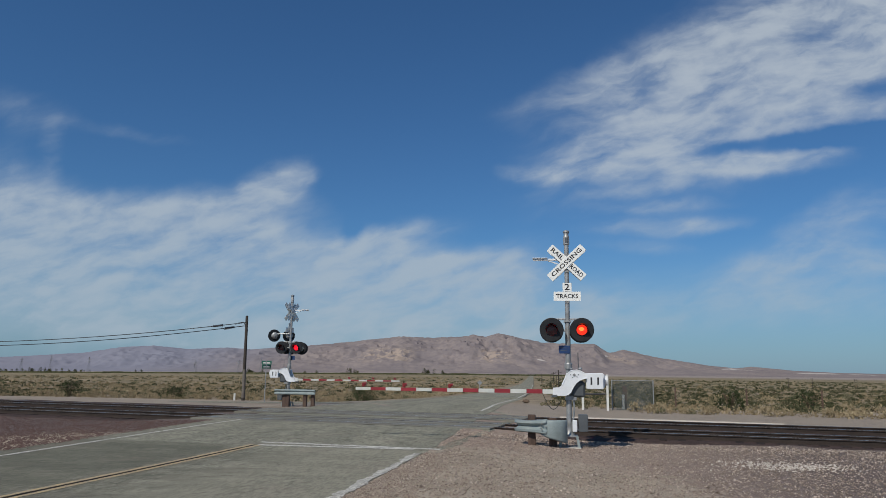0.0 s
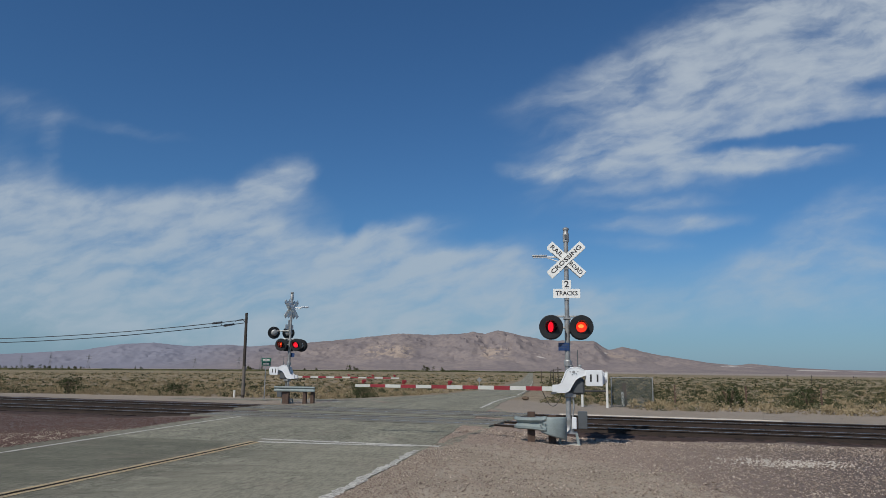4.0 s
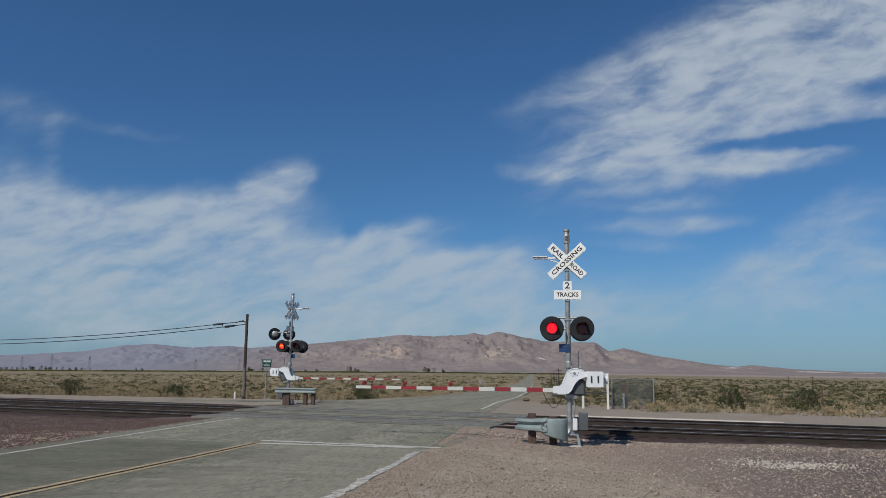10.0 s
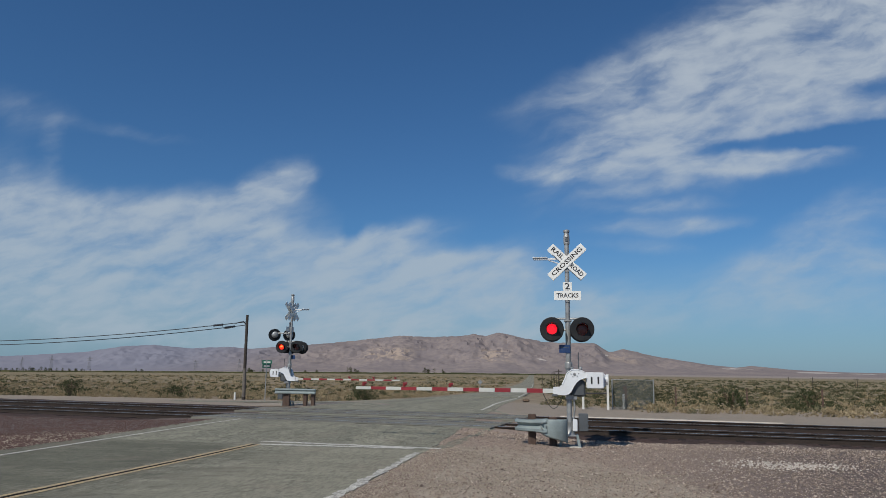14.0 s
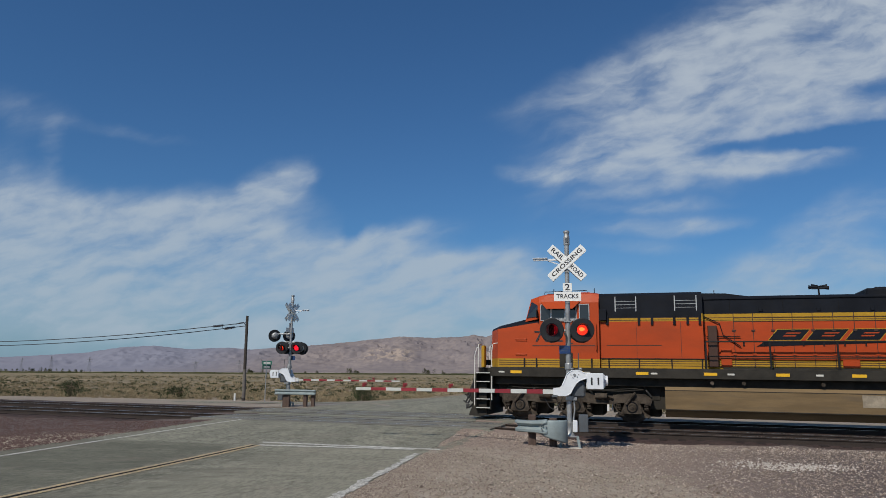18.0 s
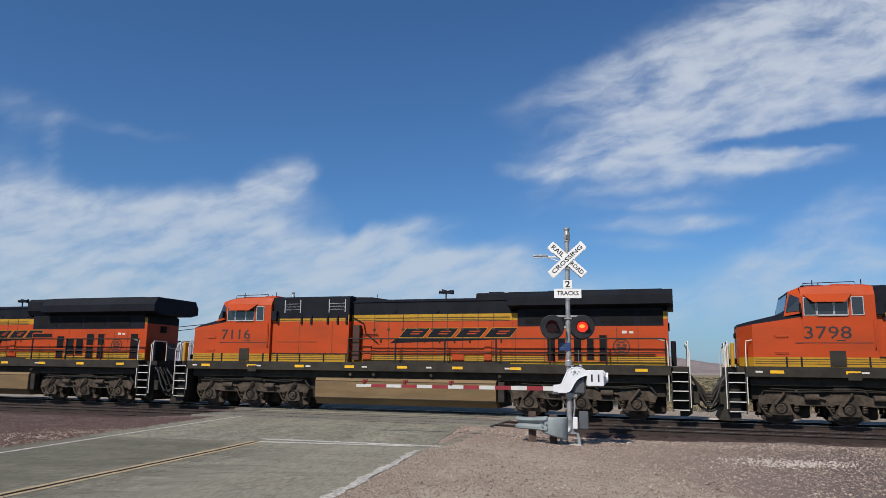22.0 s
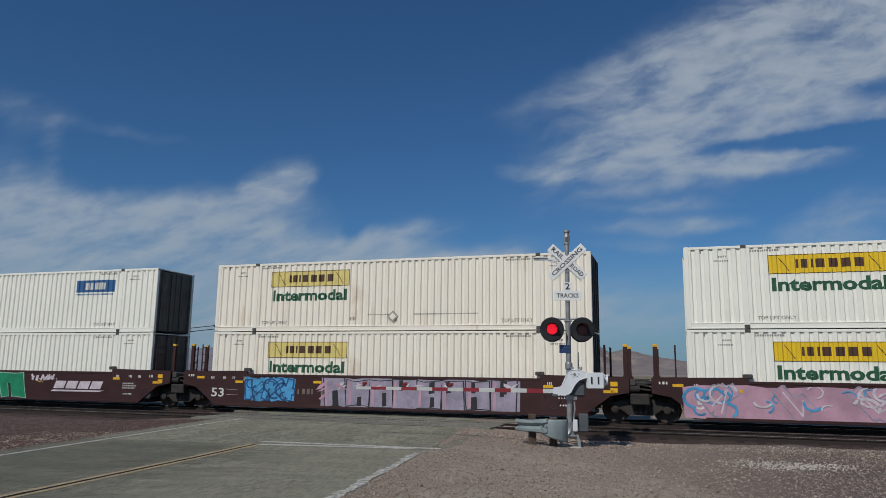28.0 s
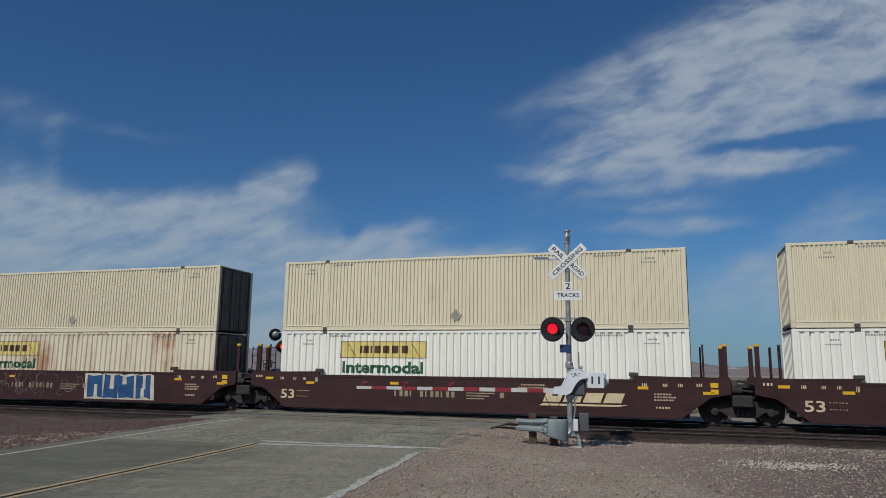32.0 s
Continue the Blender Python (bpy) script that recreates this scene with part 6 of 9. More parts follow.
def handrails(parent, tier, backwards=False):
    z = 2.86
    if backwards:
        for s in (-1, 1):
            y = s * 1.46
            for x in (5.45, 6.55, 7.75, 8.70):
                part("handrail_post", Geo().box(x - 0.03, x + 0.03, y - 0.022, y + 0.022, 1.90, 3.50), M_BLACKRAIL, parent)
            part("handrail", Geo().tube([(5.2, y, 3.50), (8.75, y, 3.50), (9.0, y, 3.42), (9.75, y, z), (10.0, y, z)], 0.026, 8), M_BLACKRAIL, parent)
            part("handrail", Geo().tube([(5.2, y, 2.74), (8.70, y, 2.74), (9.55, y, 2.36)], 0.022, 8), M_BLACKRAIL, parent)
    for s in (-1, 1):
        y = s * 1.44
        xs = [8.75 + 12.2 * i / 6 for i in range(7)]
        for x in xs:
            part("handrail_post", Geo().box(x - 0.028, x + 0.028, y - 0.02, y + 0.02, 1.90, z), M_BLACKRAIL, parent)
        part("handrail", Geo().cyl((8.75, y, z), (20.95, y, z), 0.026, 8), M_BLACKRAIL, parent)
        part("handrail", Geo().cyl((8.75, y, 2.36), (20.95, y, 2.36), 0.020, 6), M_BLACKRAIL, parent)
        for a, b, c in ((0.52, 1.18, 1), (21.72, 21.02, -1)):
            g = Geo().tube([(a, y + s * 0.06, 0.50), (a, y + s * 0.06, 2.35), (a + c * 0.06, y, 2.62), (a + c * 0.12, y - s * 0.25, 2.72)], 0.019, 6)
            k = Geo().tube([(b, y + s * 0.06, 0.70), (b, y + s * 0.06, 2.50), (b + c * 0.03, y, 2.78), (b + c * 0.40, y - s * 0.02, z - 0.02)], 0.019, 6)
            for piece in (g, k):
                part("grab_rail", piece, M_HANDRAIL, parent, "pale curved grab rail", True)
    for x, c in ((0.62, 1), (21.68, -1)):
        for s in (-1, 1):
            part("end_rail", Geo().tube([(x, s * 1.35, 1.9), (x, s * 1.35, 2.70), (x, s * 1.28, 2.77), (x, s * 0.52, 2.77), (x, s * 0.45, 2.70), (x, s * 0.45, 1.9)], 0.022, 7), M_HANDRAIL, parent, "pale end rail", True)
        part("chain", Geo().tube([(x, -0.45, 2.6), (x, -0.2, 2.48), (x, 0.2, 2.48), (x, 0.45, 2.6)], 0.012, 5), M_HANDRAIL, parent)
        if c > 0:
            part("end_post", Geo().box(x + 0.10, x + 0.22, -1.30, -1.02, 1.9, 2.72, 0.02), M_YELLOW, parent, "yellow end post")
            part("end_post", Geo().box(x + 0.10, x + 0.22, 1.02, 1.30, 1.9, 2.72, 0.02), M_YELLOW, parent, "yellow end post")


def locomotive(start, number, tier=False, reverse=False, label=""):
    place = pose(start, 0, 0) if not reverse else pose(start + 22.3, 0, 0, 0, 0, 180)
    t = thing("locomotive", label, "locomotive", group="locomotives")
    part("underframe", Geo().box(1.15, 21.1, -1.52, 1.52, 1.58, 1.925, 0.01).box(0.55, 21.7, -1.0, 1.0, 1.3, 1.7, 0.02).box(1.3, 21.0, -1.25, 1.25, 1.3, 1.6), M_LOCO_GREY, t, "grimy dark frame with yellow reflectors")
    part("end_platform", Geo().box(0.55, 1.149, -1.05, 1.05, 1.70, 1.90), M_LOCO_GREY, t)
    part("end_platform", Geo().box(21.101, 21.7, -1.05, 1.05, 1.70, 1.90), M_LOCO_GREY, t)
    part("pilot", Geo().prism([(0.50, 1.3), (0.95, 1.3), (0.95, 0.15), (0.70, 0.10), (0.25, 0.12), (0.42, 0.55)], -1.35, 1.35), M_LOCO_GREY, t, "dark pilot plate")
    part("pilot", Geo().prism([(21.80, 1.3), (21.35, 1.3), (21.35, 0.2), (21.60, 0.2), (21.75, 0.3)], -1.2, 1.2), M_LOCO_GREY, t)
    for s in (-1, 1):
        for i in range(9):
            x = 1.9 + 2.25 * i
            part("reflector", Geo().box(x, x + 0.42, *sorted((s * 1.522, s * 1.528)), 1.70, 1.80), M_AMBER, t, "yellow reflector")
        for x in (1.45, 4.6, 6.9, 9.4, 12.1, 15.2):
            part("stencil", Geo().box(x, x + 0.22, *sorted((s * 1.522, s * 1.526)), 1.72, 1.78), M_PALE, t)
        part("frame_box", Geo().box(4.2, 4.6, *sorted((s * 1.50, s * 1.55)), 1.50, 1.75, 0.01), M_LOCO_GREY, t)
        for x in (8.9, 9.9, 12.3, 15.0):
            part("lift_lug", Geo().cyl((x, s * 1.42, 1.45), (x, s * 1.53, 1.45), 0.06, 10), M_TRUCK, t)
    tank_sec = [(-1.40, 1.30), (-1.47, 1.20), (-1.47, 0.52), (-1.25, 0.27), (1.25, 0.27), (1.47, 0.52), (1.47, 1.20), (1.40, 1.30)]
    if reverse:
        tank_sec = [(-1.05, 1.30), (-1.08, 0.80), (-1.38, 0.72), (-1.38, 0.42), (-1.20, 0.27), (1.20, 0.27), (1.38, 0.42), (1.38, 0.72), (1.08, 0.80), (1.05, 1.30)]
        part("tank_end", Geo().box(7.36, 9.15, -1.46, 1.46, 0.50, 1.28, 0.03), M_TANK, t, "tan box at the end of a fuel tank")
    tk = part("fuel_tank", Geo().prism(tank_sec, 7.35, 14.85, axis="x"), M_TANK, t, "dust-coated tan fuel tank")
    for s in (-1, 1):
        if not reverse:
            part("tank_seam", Geo().box(7.36, 14.84, *sorted((s * 1.471, s * 1.476)), 0.52, 0.545).box(7.36, 14.84, *sorted((s * 1.471, s * 1.476)), 1.17, 1.19), M_LOCO_GREY, tk)
        part("tank_patch", Geo().box(13.4, 14.7, *sorted((s * 1.472, s * 1.478)), 0.75, 1.14), M_TANK_PALE, tk, "pale worn patch") if number == "7329" else None
        if reverse:
            part("air_reservoir", Geo().ring((9.50, s * 1.30, 1.02), (1, 0, 0), ((0.05, -0.06), (0.20, -0.03), (0.25, 0.05), (0.25, 1.90), (0.20, 1.98), (0.05, 2.01)), 16), M_TANK, t, "tan air reservoir", True)
            part("air_reservoir", Geo().ring((12.05, s * 1.30, 1.02), (1, 0, 0), ((0.05, -0.06), (0.20, -0.03), (0.25, 0.05), (0.25, 1.95), (0.20, 2.03), (0.05, 2.06)), 16), M_TANK, t, "tan air reservoir", True)
        else:
            part("filler", Geo().box(14.9, 15.15, *sorted((s * 1.1, s * 1.4)), 0.5, 1.25, 0.02), M_LOCO_GREY, t)
    for xa, xb in ((1.3, 7.2), (15.0, 20.9)):
        part("bolster", Geo().box(xa, xb, -0.92, 0.92, 0.80, 1.32, 0.03), M_LOCO_GREY, t)
    part("under_gear", Geo().box(6.8, 15.4, -0.9, 0.9, 0.5, 1.3), M_LOCO_GREY, t)
    steps(t, 0.56, 1.15), steps(t, 21.10, 21.68)
    coupler(t, 0.0, 1), coupler(t, 22.3, -1)
    loco_truck(t, (2.2, 4.22, 6.22)), loco_truck(t, (16.05, 17.95, 19.9))
    cab(t, number)
    hood(t, tier, reverse)
    handrails(t, tier, reverse)
    if number == "3798":
        for s in (-1, 1):
            part("pale_patch", Geo().box(12.0, 13.5, *sorted((s * 1.084, s * 1.09)), 3.60, 3.83), M_PALE, t, "pale unpainted patch")
    # end bulkheads behind the rails
    part("end_cabinet", Geo().box(21.12, 21.30, -0.75, -0.20, 1.92, 2.80, 0.02), M_GRILLE, t)
    part("end_cabinet", Geo().box(21.12, 21.24, 0.10, 0.70, 1.92, 2.72, 0.02), M_BROWNLINE, t)
    MOVERS.append((t, place))
    if reverse:
        TURNED.append(t)
    return t


locomotive(-135.0, "7329", label="lead orange and black diesel locomotive on the far track")
locomotive(-112.8, "3879", True, label="orange and black diesel locomotive with a tall radiator housing")
locomotive(-90.3, "7116", label="orange and black diesel locomotive in the middle of the train")
locomotive(-67.95, "3798", True, label="orange diesel locomotive with a pale patch on its hood")
locomotive(-45.7, "7094", reverse=True, label="orange diesel locomotive coupled cab backwards to the wagons")


# ---------------- double-stack wagons ----------------
def box_paint(name, colour, dirt, amount, streak):
    """Container paint with rain streaks running down and stains along the joints."""
    m = bpy.data.materials.new(name)
    m.use_nodes = True
    N = Net(m.node_tree)
    co = N.node("ShaderNodeTexCoord").outputs["Object"]
    a, _ = N.noise(co, 0.5, 4.0, 0.6)
    s, _ = N.noise(N.mapping(co, scale=(2.6, 2.6, 0.16)), 1.0, 5.0, 0.7)
    patch, _ = N.noise(N.mapping(co, scale=(0.35, 0.35, 0.5)), 1.0, 4.0, 0.6)
    f, _ = N.noise(co, 30.0, 3.0, 0.6)
    col = N.mix(N.range(a, 0.3, 0.7), tuple(c * 0.95 for c in colour) + (1,), (*colour, 1))
    k = N.math("MULTIPLY", N.range(s, 0.55 - streak * 0.08, 0.78 - streak * 0.08), N.range(patch, 0.60 - amount * 0.35, 0.75 - amount * 0.25))
    col = N.mix(N.math("MULTIPLY", k, min(0.95, 0.45 + amount * 0.5)), col, (*dirt, 1))
    col = N.mix(N.range(f, 0.5, 0.75, 0.0, 0.10), col, tuple(c * 0.6 for c in colour) + (1,))
    b = N.node("ShaderNodeBsdfPrincipled")
    N.put(b.inputs["Base Color"], col)
    b.inputs["Roughness"].default_value = 0.55
    out = N.node("ShaderNodeOutputMaterial")
    N.put(out.inputs[0], b.outputs[0])
    return m


M_BOX_WHITE = box_paint("white_container_paint", (0.835, 0.825, 0.735), (0.50, 0.44, 0.33), 0.22, 0.4)
M_BOX_CREAM = box_paint("cream_container_paint", (0.83, 0.775, 0.665), (0.50, 0.36, 0.23), 0.46, 0.8)
M_BOX_BUFF = box_paint("yellowed_container_paint", (0.69, 0.625, 0.455), (0.42, 0.31, 0.18), 0.35, 0.5)
M_BOX_RUST = box_paint("rust_streaked_container_paint", (0.73, 0.66, 0.50), (0.36, 0.15, 0.055), 0.82, 1.7)
M_CASTING = shade("dark_corner_casting", (0.06, 0.055, 0.05), 0.7, tint=0.3)
M_WELL = shade("brown_wagon_paint", (0.044, 0.0165, 0.0165), 0.65, spec=0.3, tint=0.25, scale=1.5, dirt=(0.026, 0.014, 0.012), dirt_amount=0.7, stretch=(0.6, 1, 1.5))
M_WAGON_TRUCK = shade("grimy_wagon_truck", (0.034, 0.029, 0.025), 0.85, tint=0.35, dirt=(0.014, 0.012, 0.011), dirt_amount=0.6, bump=0.4)
M_SIGN_YELLOW = shade("yellow_panel", (0.74, 0.50, 0.012), 0.5, tint=0.05)
M_SIGN_PALEYELLOW = shade("faded_yellow_panel", (0.68, 0.56, 0.19), 0.55, tint=0.12)
M_SIGN_GREEN = shade("dark_green_lettering", (0.020, 0.095, 0.045), 0.5, tint=0.1)
M_SIGN_BLUE = shade("blue_panel", (0.035, 0.115, 0.27), 0.5, tint=0.08)
M_BROWN_INK = shade("dark_brown_ink", (0.075, 0.035, 0.02), 0.5)
# doors much darker than the container sides, with darker upright streaks
M_DOOR = shade("dark_streaked_doors", (0.15, 0.135, 0.105), 0.75, tint=0.3, scale=1.2, dirt=(0.03, 0.027, 0.024), dirt_amount=0.7, stretch=(1, 1, 0.3))
M_PLACARD = shade("grey_placard_holder", (0.34, 0.32, 0.27), 0.6, tint=0.2)
M_PLACARD_PALE = shade("pale_placard_holder", (0.62, 0.61, 0.55), 0.6, tint=0.1)
M_PRINT = shade("faint_grey_print", (0.27, 0.25, 0.22), 0.7)
M_STENCIL = shade("white_stencil", (0.62, 0.60, 0.56), 0.6, tint=0.15)
M_CREAM_STENCIL = shade("cream_stencil", (0.62, 0.50, 0.30), 0.6, tint=0.15)
M_FADED_STENCIL = shade("faded_stencil", (0.30, 0.235, 0.15), 0.65, tint=0.2)
M_SPRAY_GREEN = shade("green_spray_paint", (0.012, 0.225, 0.105), 0.5, tint=0.25, scale=2)
M_SPRAY_MINT = shade("pale_green_spray_paint", (0.30, 0.52, 0.40), 0.5, tint=0.2)
M_SPRAY_TAN = shade("tan_spray_paint", (0.36, 0.22, 0.12), 0.6, tint=0.3)
M_SPRAY_SKY = shade("sky_blue_spray_paint", (0.07, 0.30, 0.55), 0.5, tint=0.3, scale=3)
M_SPRAY_LILAC = shade("lilac_grey_spray_paint", (0.30, 0.265, 0.34), 0.55, tint=0.25, scale=2)
M_SPRAY_PALE = shade("pale_spray_paint", (0.56, 0.50, 0.54), 0.55, tint=0.2)
M_SPRAY_PINK = shade("pink_spray_paint", (0.46, 0.27, 0.34), 0.55, tint=0.22, scale=1.2)
M_SPRAY_NAVY = shade("blue_spray_paint", (0.018, 0.075, 0.20), 0.5, tint=0.3)
M_WAGON_LINE = shade("thin_grey_spray", (0.17, 0.13, 0.12), 0.6, tint=0.3)
M_SPRAY_CREAM = shade("cream_spray_paint", (0.58, 0.52, 0.40), 0.55, tint=0.2)

LONG, TALL, HALFW = 16.15, 2.896, 1.297
POSTS = (1.98, 14.17)


def corrugated(x0, x1, y, z0, z1, s, pitch=0.278, deep=0.050):
    """One corrugated side sheet."""
    g, vs = Geo(), []
    n = max(2, round((x1 - x0) / pitch))
    p = (x1 - x0) / n
    for i in range(n):
        for fx, d in ((0.0, 0), (0.42, 0), (0.55, 1), (0.87, 1)):
            vs.append((x0 + p * (i + fx), y - s * deep * d))
    vs.append((x1, y))
    pts = [(a, b, z0) for a, b in vs] + [(a, b, z1) for a, b in vs]
    k = len(vs)
    return g.add(pts, [(i, i + 1, k + i + 1, k + i) for i in range(k - 1)])


def container_meshes(paint, pitch=0.278, deep=0.050):
    """Shared meshes of a 53-foot container in one paint."""
    me = {}
    for s, nm in ((-1, "near"), (1, "far")):
        for i, (a, b) in enumerate(((0.11, POSTS[0] - 0.08), (POSTS[0] + 0.08, POSTS[1] - 0.08), (POSTS[1] + 0.08, LONG - 0.11))):
            me["side", s, i] = corrugated(a, b, s * (HALFW - 0.012), 0.20, TALL - 0.10, s, pitch, deep).mesh("side_sheet", paint)
    me["roof"] = Geo().box(0.02, LONG - 0.02, -HALFW + 0.03, HALFW - 0.03, TALL - 0.06, TALL - 0.012, 0.01).mesh("roof_sheet", paint)
    me["floor"] = Geo().box(0.05, LONG - 0.05, -HALFW + 0.05, HALFW - 0.05, 0.06, 0.14).mesh("floor", M_CASTING)
    me["toprail"] = Geo().box(0.0, LONG, -0.035, 0.035, TALL - 0.10, TALL - 0.004, 0.01).mesh("top_rail", paint)
    me["botrail"] = Geo().box(0.0, LONG, -0.03, 0.036, 0.0, 0.05, 0.008).box(0.0, LONG, -0.03, 0.020, 0.05, 0.17).box(0.0, LONG, -0.03, 0.036, 0.17, 0.215, 0.008).mesh("bottom_rail", paint)
    me["corner"] = Geo().box(-0.085, 0.085, -0.075, 0.075, 0.0, TALL, 0.015).mesh("corner_post", paint)
    me["post"] = Geo().box(-0.085, 0.085, -0.03, 0.03, 0.0, TALL - 0.02, 0.01).mesh("lift_post", paint)
    me["casting"] = Geo().box(-0.09, 0.09, -0.07, 0.07, -0.06, 0.065, 0.012).mesh("casting", M_CASTING)
    ends = Geo().add([(0, -HALFW + 0.1, 0.1), (0, HALFW - 0.1, 0.1), (0, HALFW - 0.1, TALL - 0.06), (0, -HALFW + 0.1, TALL - 0.06)], [(0, 1, 2, 3)])
    for i in range(8):
        y = -1.1 + 0.29 * i
        ends.box(-0.025, 0.0, y, y + 0.14, 0.2, TALL - 0.15)
    me["end"] = ends.mesh("end_wall", paint)
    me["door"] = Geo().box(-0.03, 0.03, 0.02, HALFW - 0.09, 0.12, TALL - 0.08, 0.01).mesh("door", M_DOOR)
    bar = Geo().cyl((0.055, 0, 0.1), (0.055, 0, TALL - 0.08), 0.020, 8)
    for z in (0.3, 1.1, 1.8, 2.6):
        bar.box(0.02, 0.075, -0.04, 0.04, z - 0.03, z + 0.03)
    me["bar"] = bar.mesh("lock_bar", M_CASTING)
    return me


BOXES = {"white": container_meshes(M_BOX_WHITE), "cream": container_meshes(M_BOX_CREAM), "buff": container_meshes(M_BOX_BUFF, 0.155, 0.042), "rust": container_meshes(M_BOX_RUST)}
PAINTS = {"white": M_BOX_WHITE, "cream": M_BOX_CREAM, "buff": M_BOX_BUFF, "rust": M_BOX_RUST}


SECTIONS = ((0.11, POSTS[0] - 0.08), (POSTS[0] + 0.08, POSTS[1] - 0.08), (POSTS[1] + 0.08, LONG - 0.11))


def drape(ob, pitch=0.278, deep=0.050):
    """Lays flat paint on the folds of a container's side, so that it follows each corrugation."""
    dx = ob.matrix_basis.translation.x
    me = ob.data
    xs = [v.co.x + dx for v in me.vertices]
    lo, hi = min(xs), max(xs)
    b = bmesh.new()
    b.from_mesh(me)

    def folds():
        for x0, x1 in SECTIONS:
            n = max(2, round((x1 - x0) / pitch))
            p = (x1 - x0) / n
            for i in range(n):
                for f in (0.0, 0.42, 0.55, 0.87):
                    yield x0 + p * (i + f)
    for x in folds():
        if lo < x < hi:
            bmesh.ops.bisect_plane(b, geom=b.verts[:] + b.edges[:] + b.faces[:], dist=1e-5, plane_co=(x - dx, 0, 0), plane_no=(1, 0, 0))

    def depth(x):
        for x0, x1 in SECTIONS:
            if x0 <= x <= x1:
                n = max(2, round((x1 - x0) / pitch))
                f = ((x - x0) / ((x1 - x0) / n)) % 1.0
                k = 0.0 if f < 0.42 else (f - 0.42) / 0.13 if f < 0.55 else 1.0 if f < 0.87 else (1.0 - f) / 0.13
                return 0.012 + deep * k
        return 0.0
    for v in b.verts:
        v.co.y += depth(v.co.x + dx)
    b.to_mesh(me)
    b.free()
    return ob


def sign_panel(parent, x, z, w, faded=False):
    """Yellow panel with a row of dark bars between two corner ornaments."""
    h, y = 0.66, -HALFW
    p = part("sign_panel", Geo().box(x, x + w, y - 0.006, y - 0.001, z, z + h), M_SIGN_PALEYELLOW if faded else M_SIGN_YELLOW, parent, "yellow panel with dark bars")
    drape(p)
    e = Geo()
    for a, b, c, d in ((x, x + w, z + h - 0.022, z + h), (x, x + w, z, z + 0.022), (x, x + 0.022, z, z + h), (x + w - 0.022, x + w, z, z + h)):
        e.box(a, b, y - 0.009, y - 0.006, c, d)
    for k in (0.0, 1.0):
        cx = x + 0.32 + k * (w - 0.95)
        e.prism([(cx, z + h - 0.10), (cx + 0.03, z + h - 0.10), (cx + 0.36, z + 0.08), (cx + 0.33, z + 0.08)], y - 0.009, y - 0.006)
    drape(part("panel_edge", e, M_BROWN_INK, p))
    bx = x + w * 0.235
    for i, bw in enumerate((0.05, 0.13, 0.05, 0.17, 0.17, 0.17, 0.17)):
        bw *= w / 1.85
        tall = 0.30 if bw > 0.12 else 0.30
        drape(part("panel_bar", Geo().box(bx, bx + bw * 0.80, y - 0.010, y - 0.006, z + 0.19, z + 0.19 + tall), M_BROWN_INK, p))
        bx += bw + 0.05
    return p


def sign_words(parent, x, z, w):
    drape(lettering("lettering", "Intermodal", 0.62, M_SIGN_GREEN, parent, pose(x + w / 2, -HALFW - 0.003, z), 0.002, w, bold=0.022, label="dark green word"))


def small_print(parent, spots, material=None, pitch=0.278, deep=0.050):
    """Unreadable print: short rows of bars."""
    for x, z, w, h in spots:
        g, bx = Geo(), x
        while bx < x + w:
            bw = 0.035 + 0.03 * ((bx * 37) % 1)
            g.box(bx, bx + bw, -HALFW - 0.003, -HALFW + 0.004, z, z + h)
            bx += bw + 0.028
        drape(part("print", g, material or M_PRINT, parent), pitch, deep)


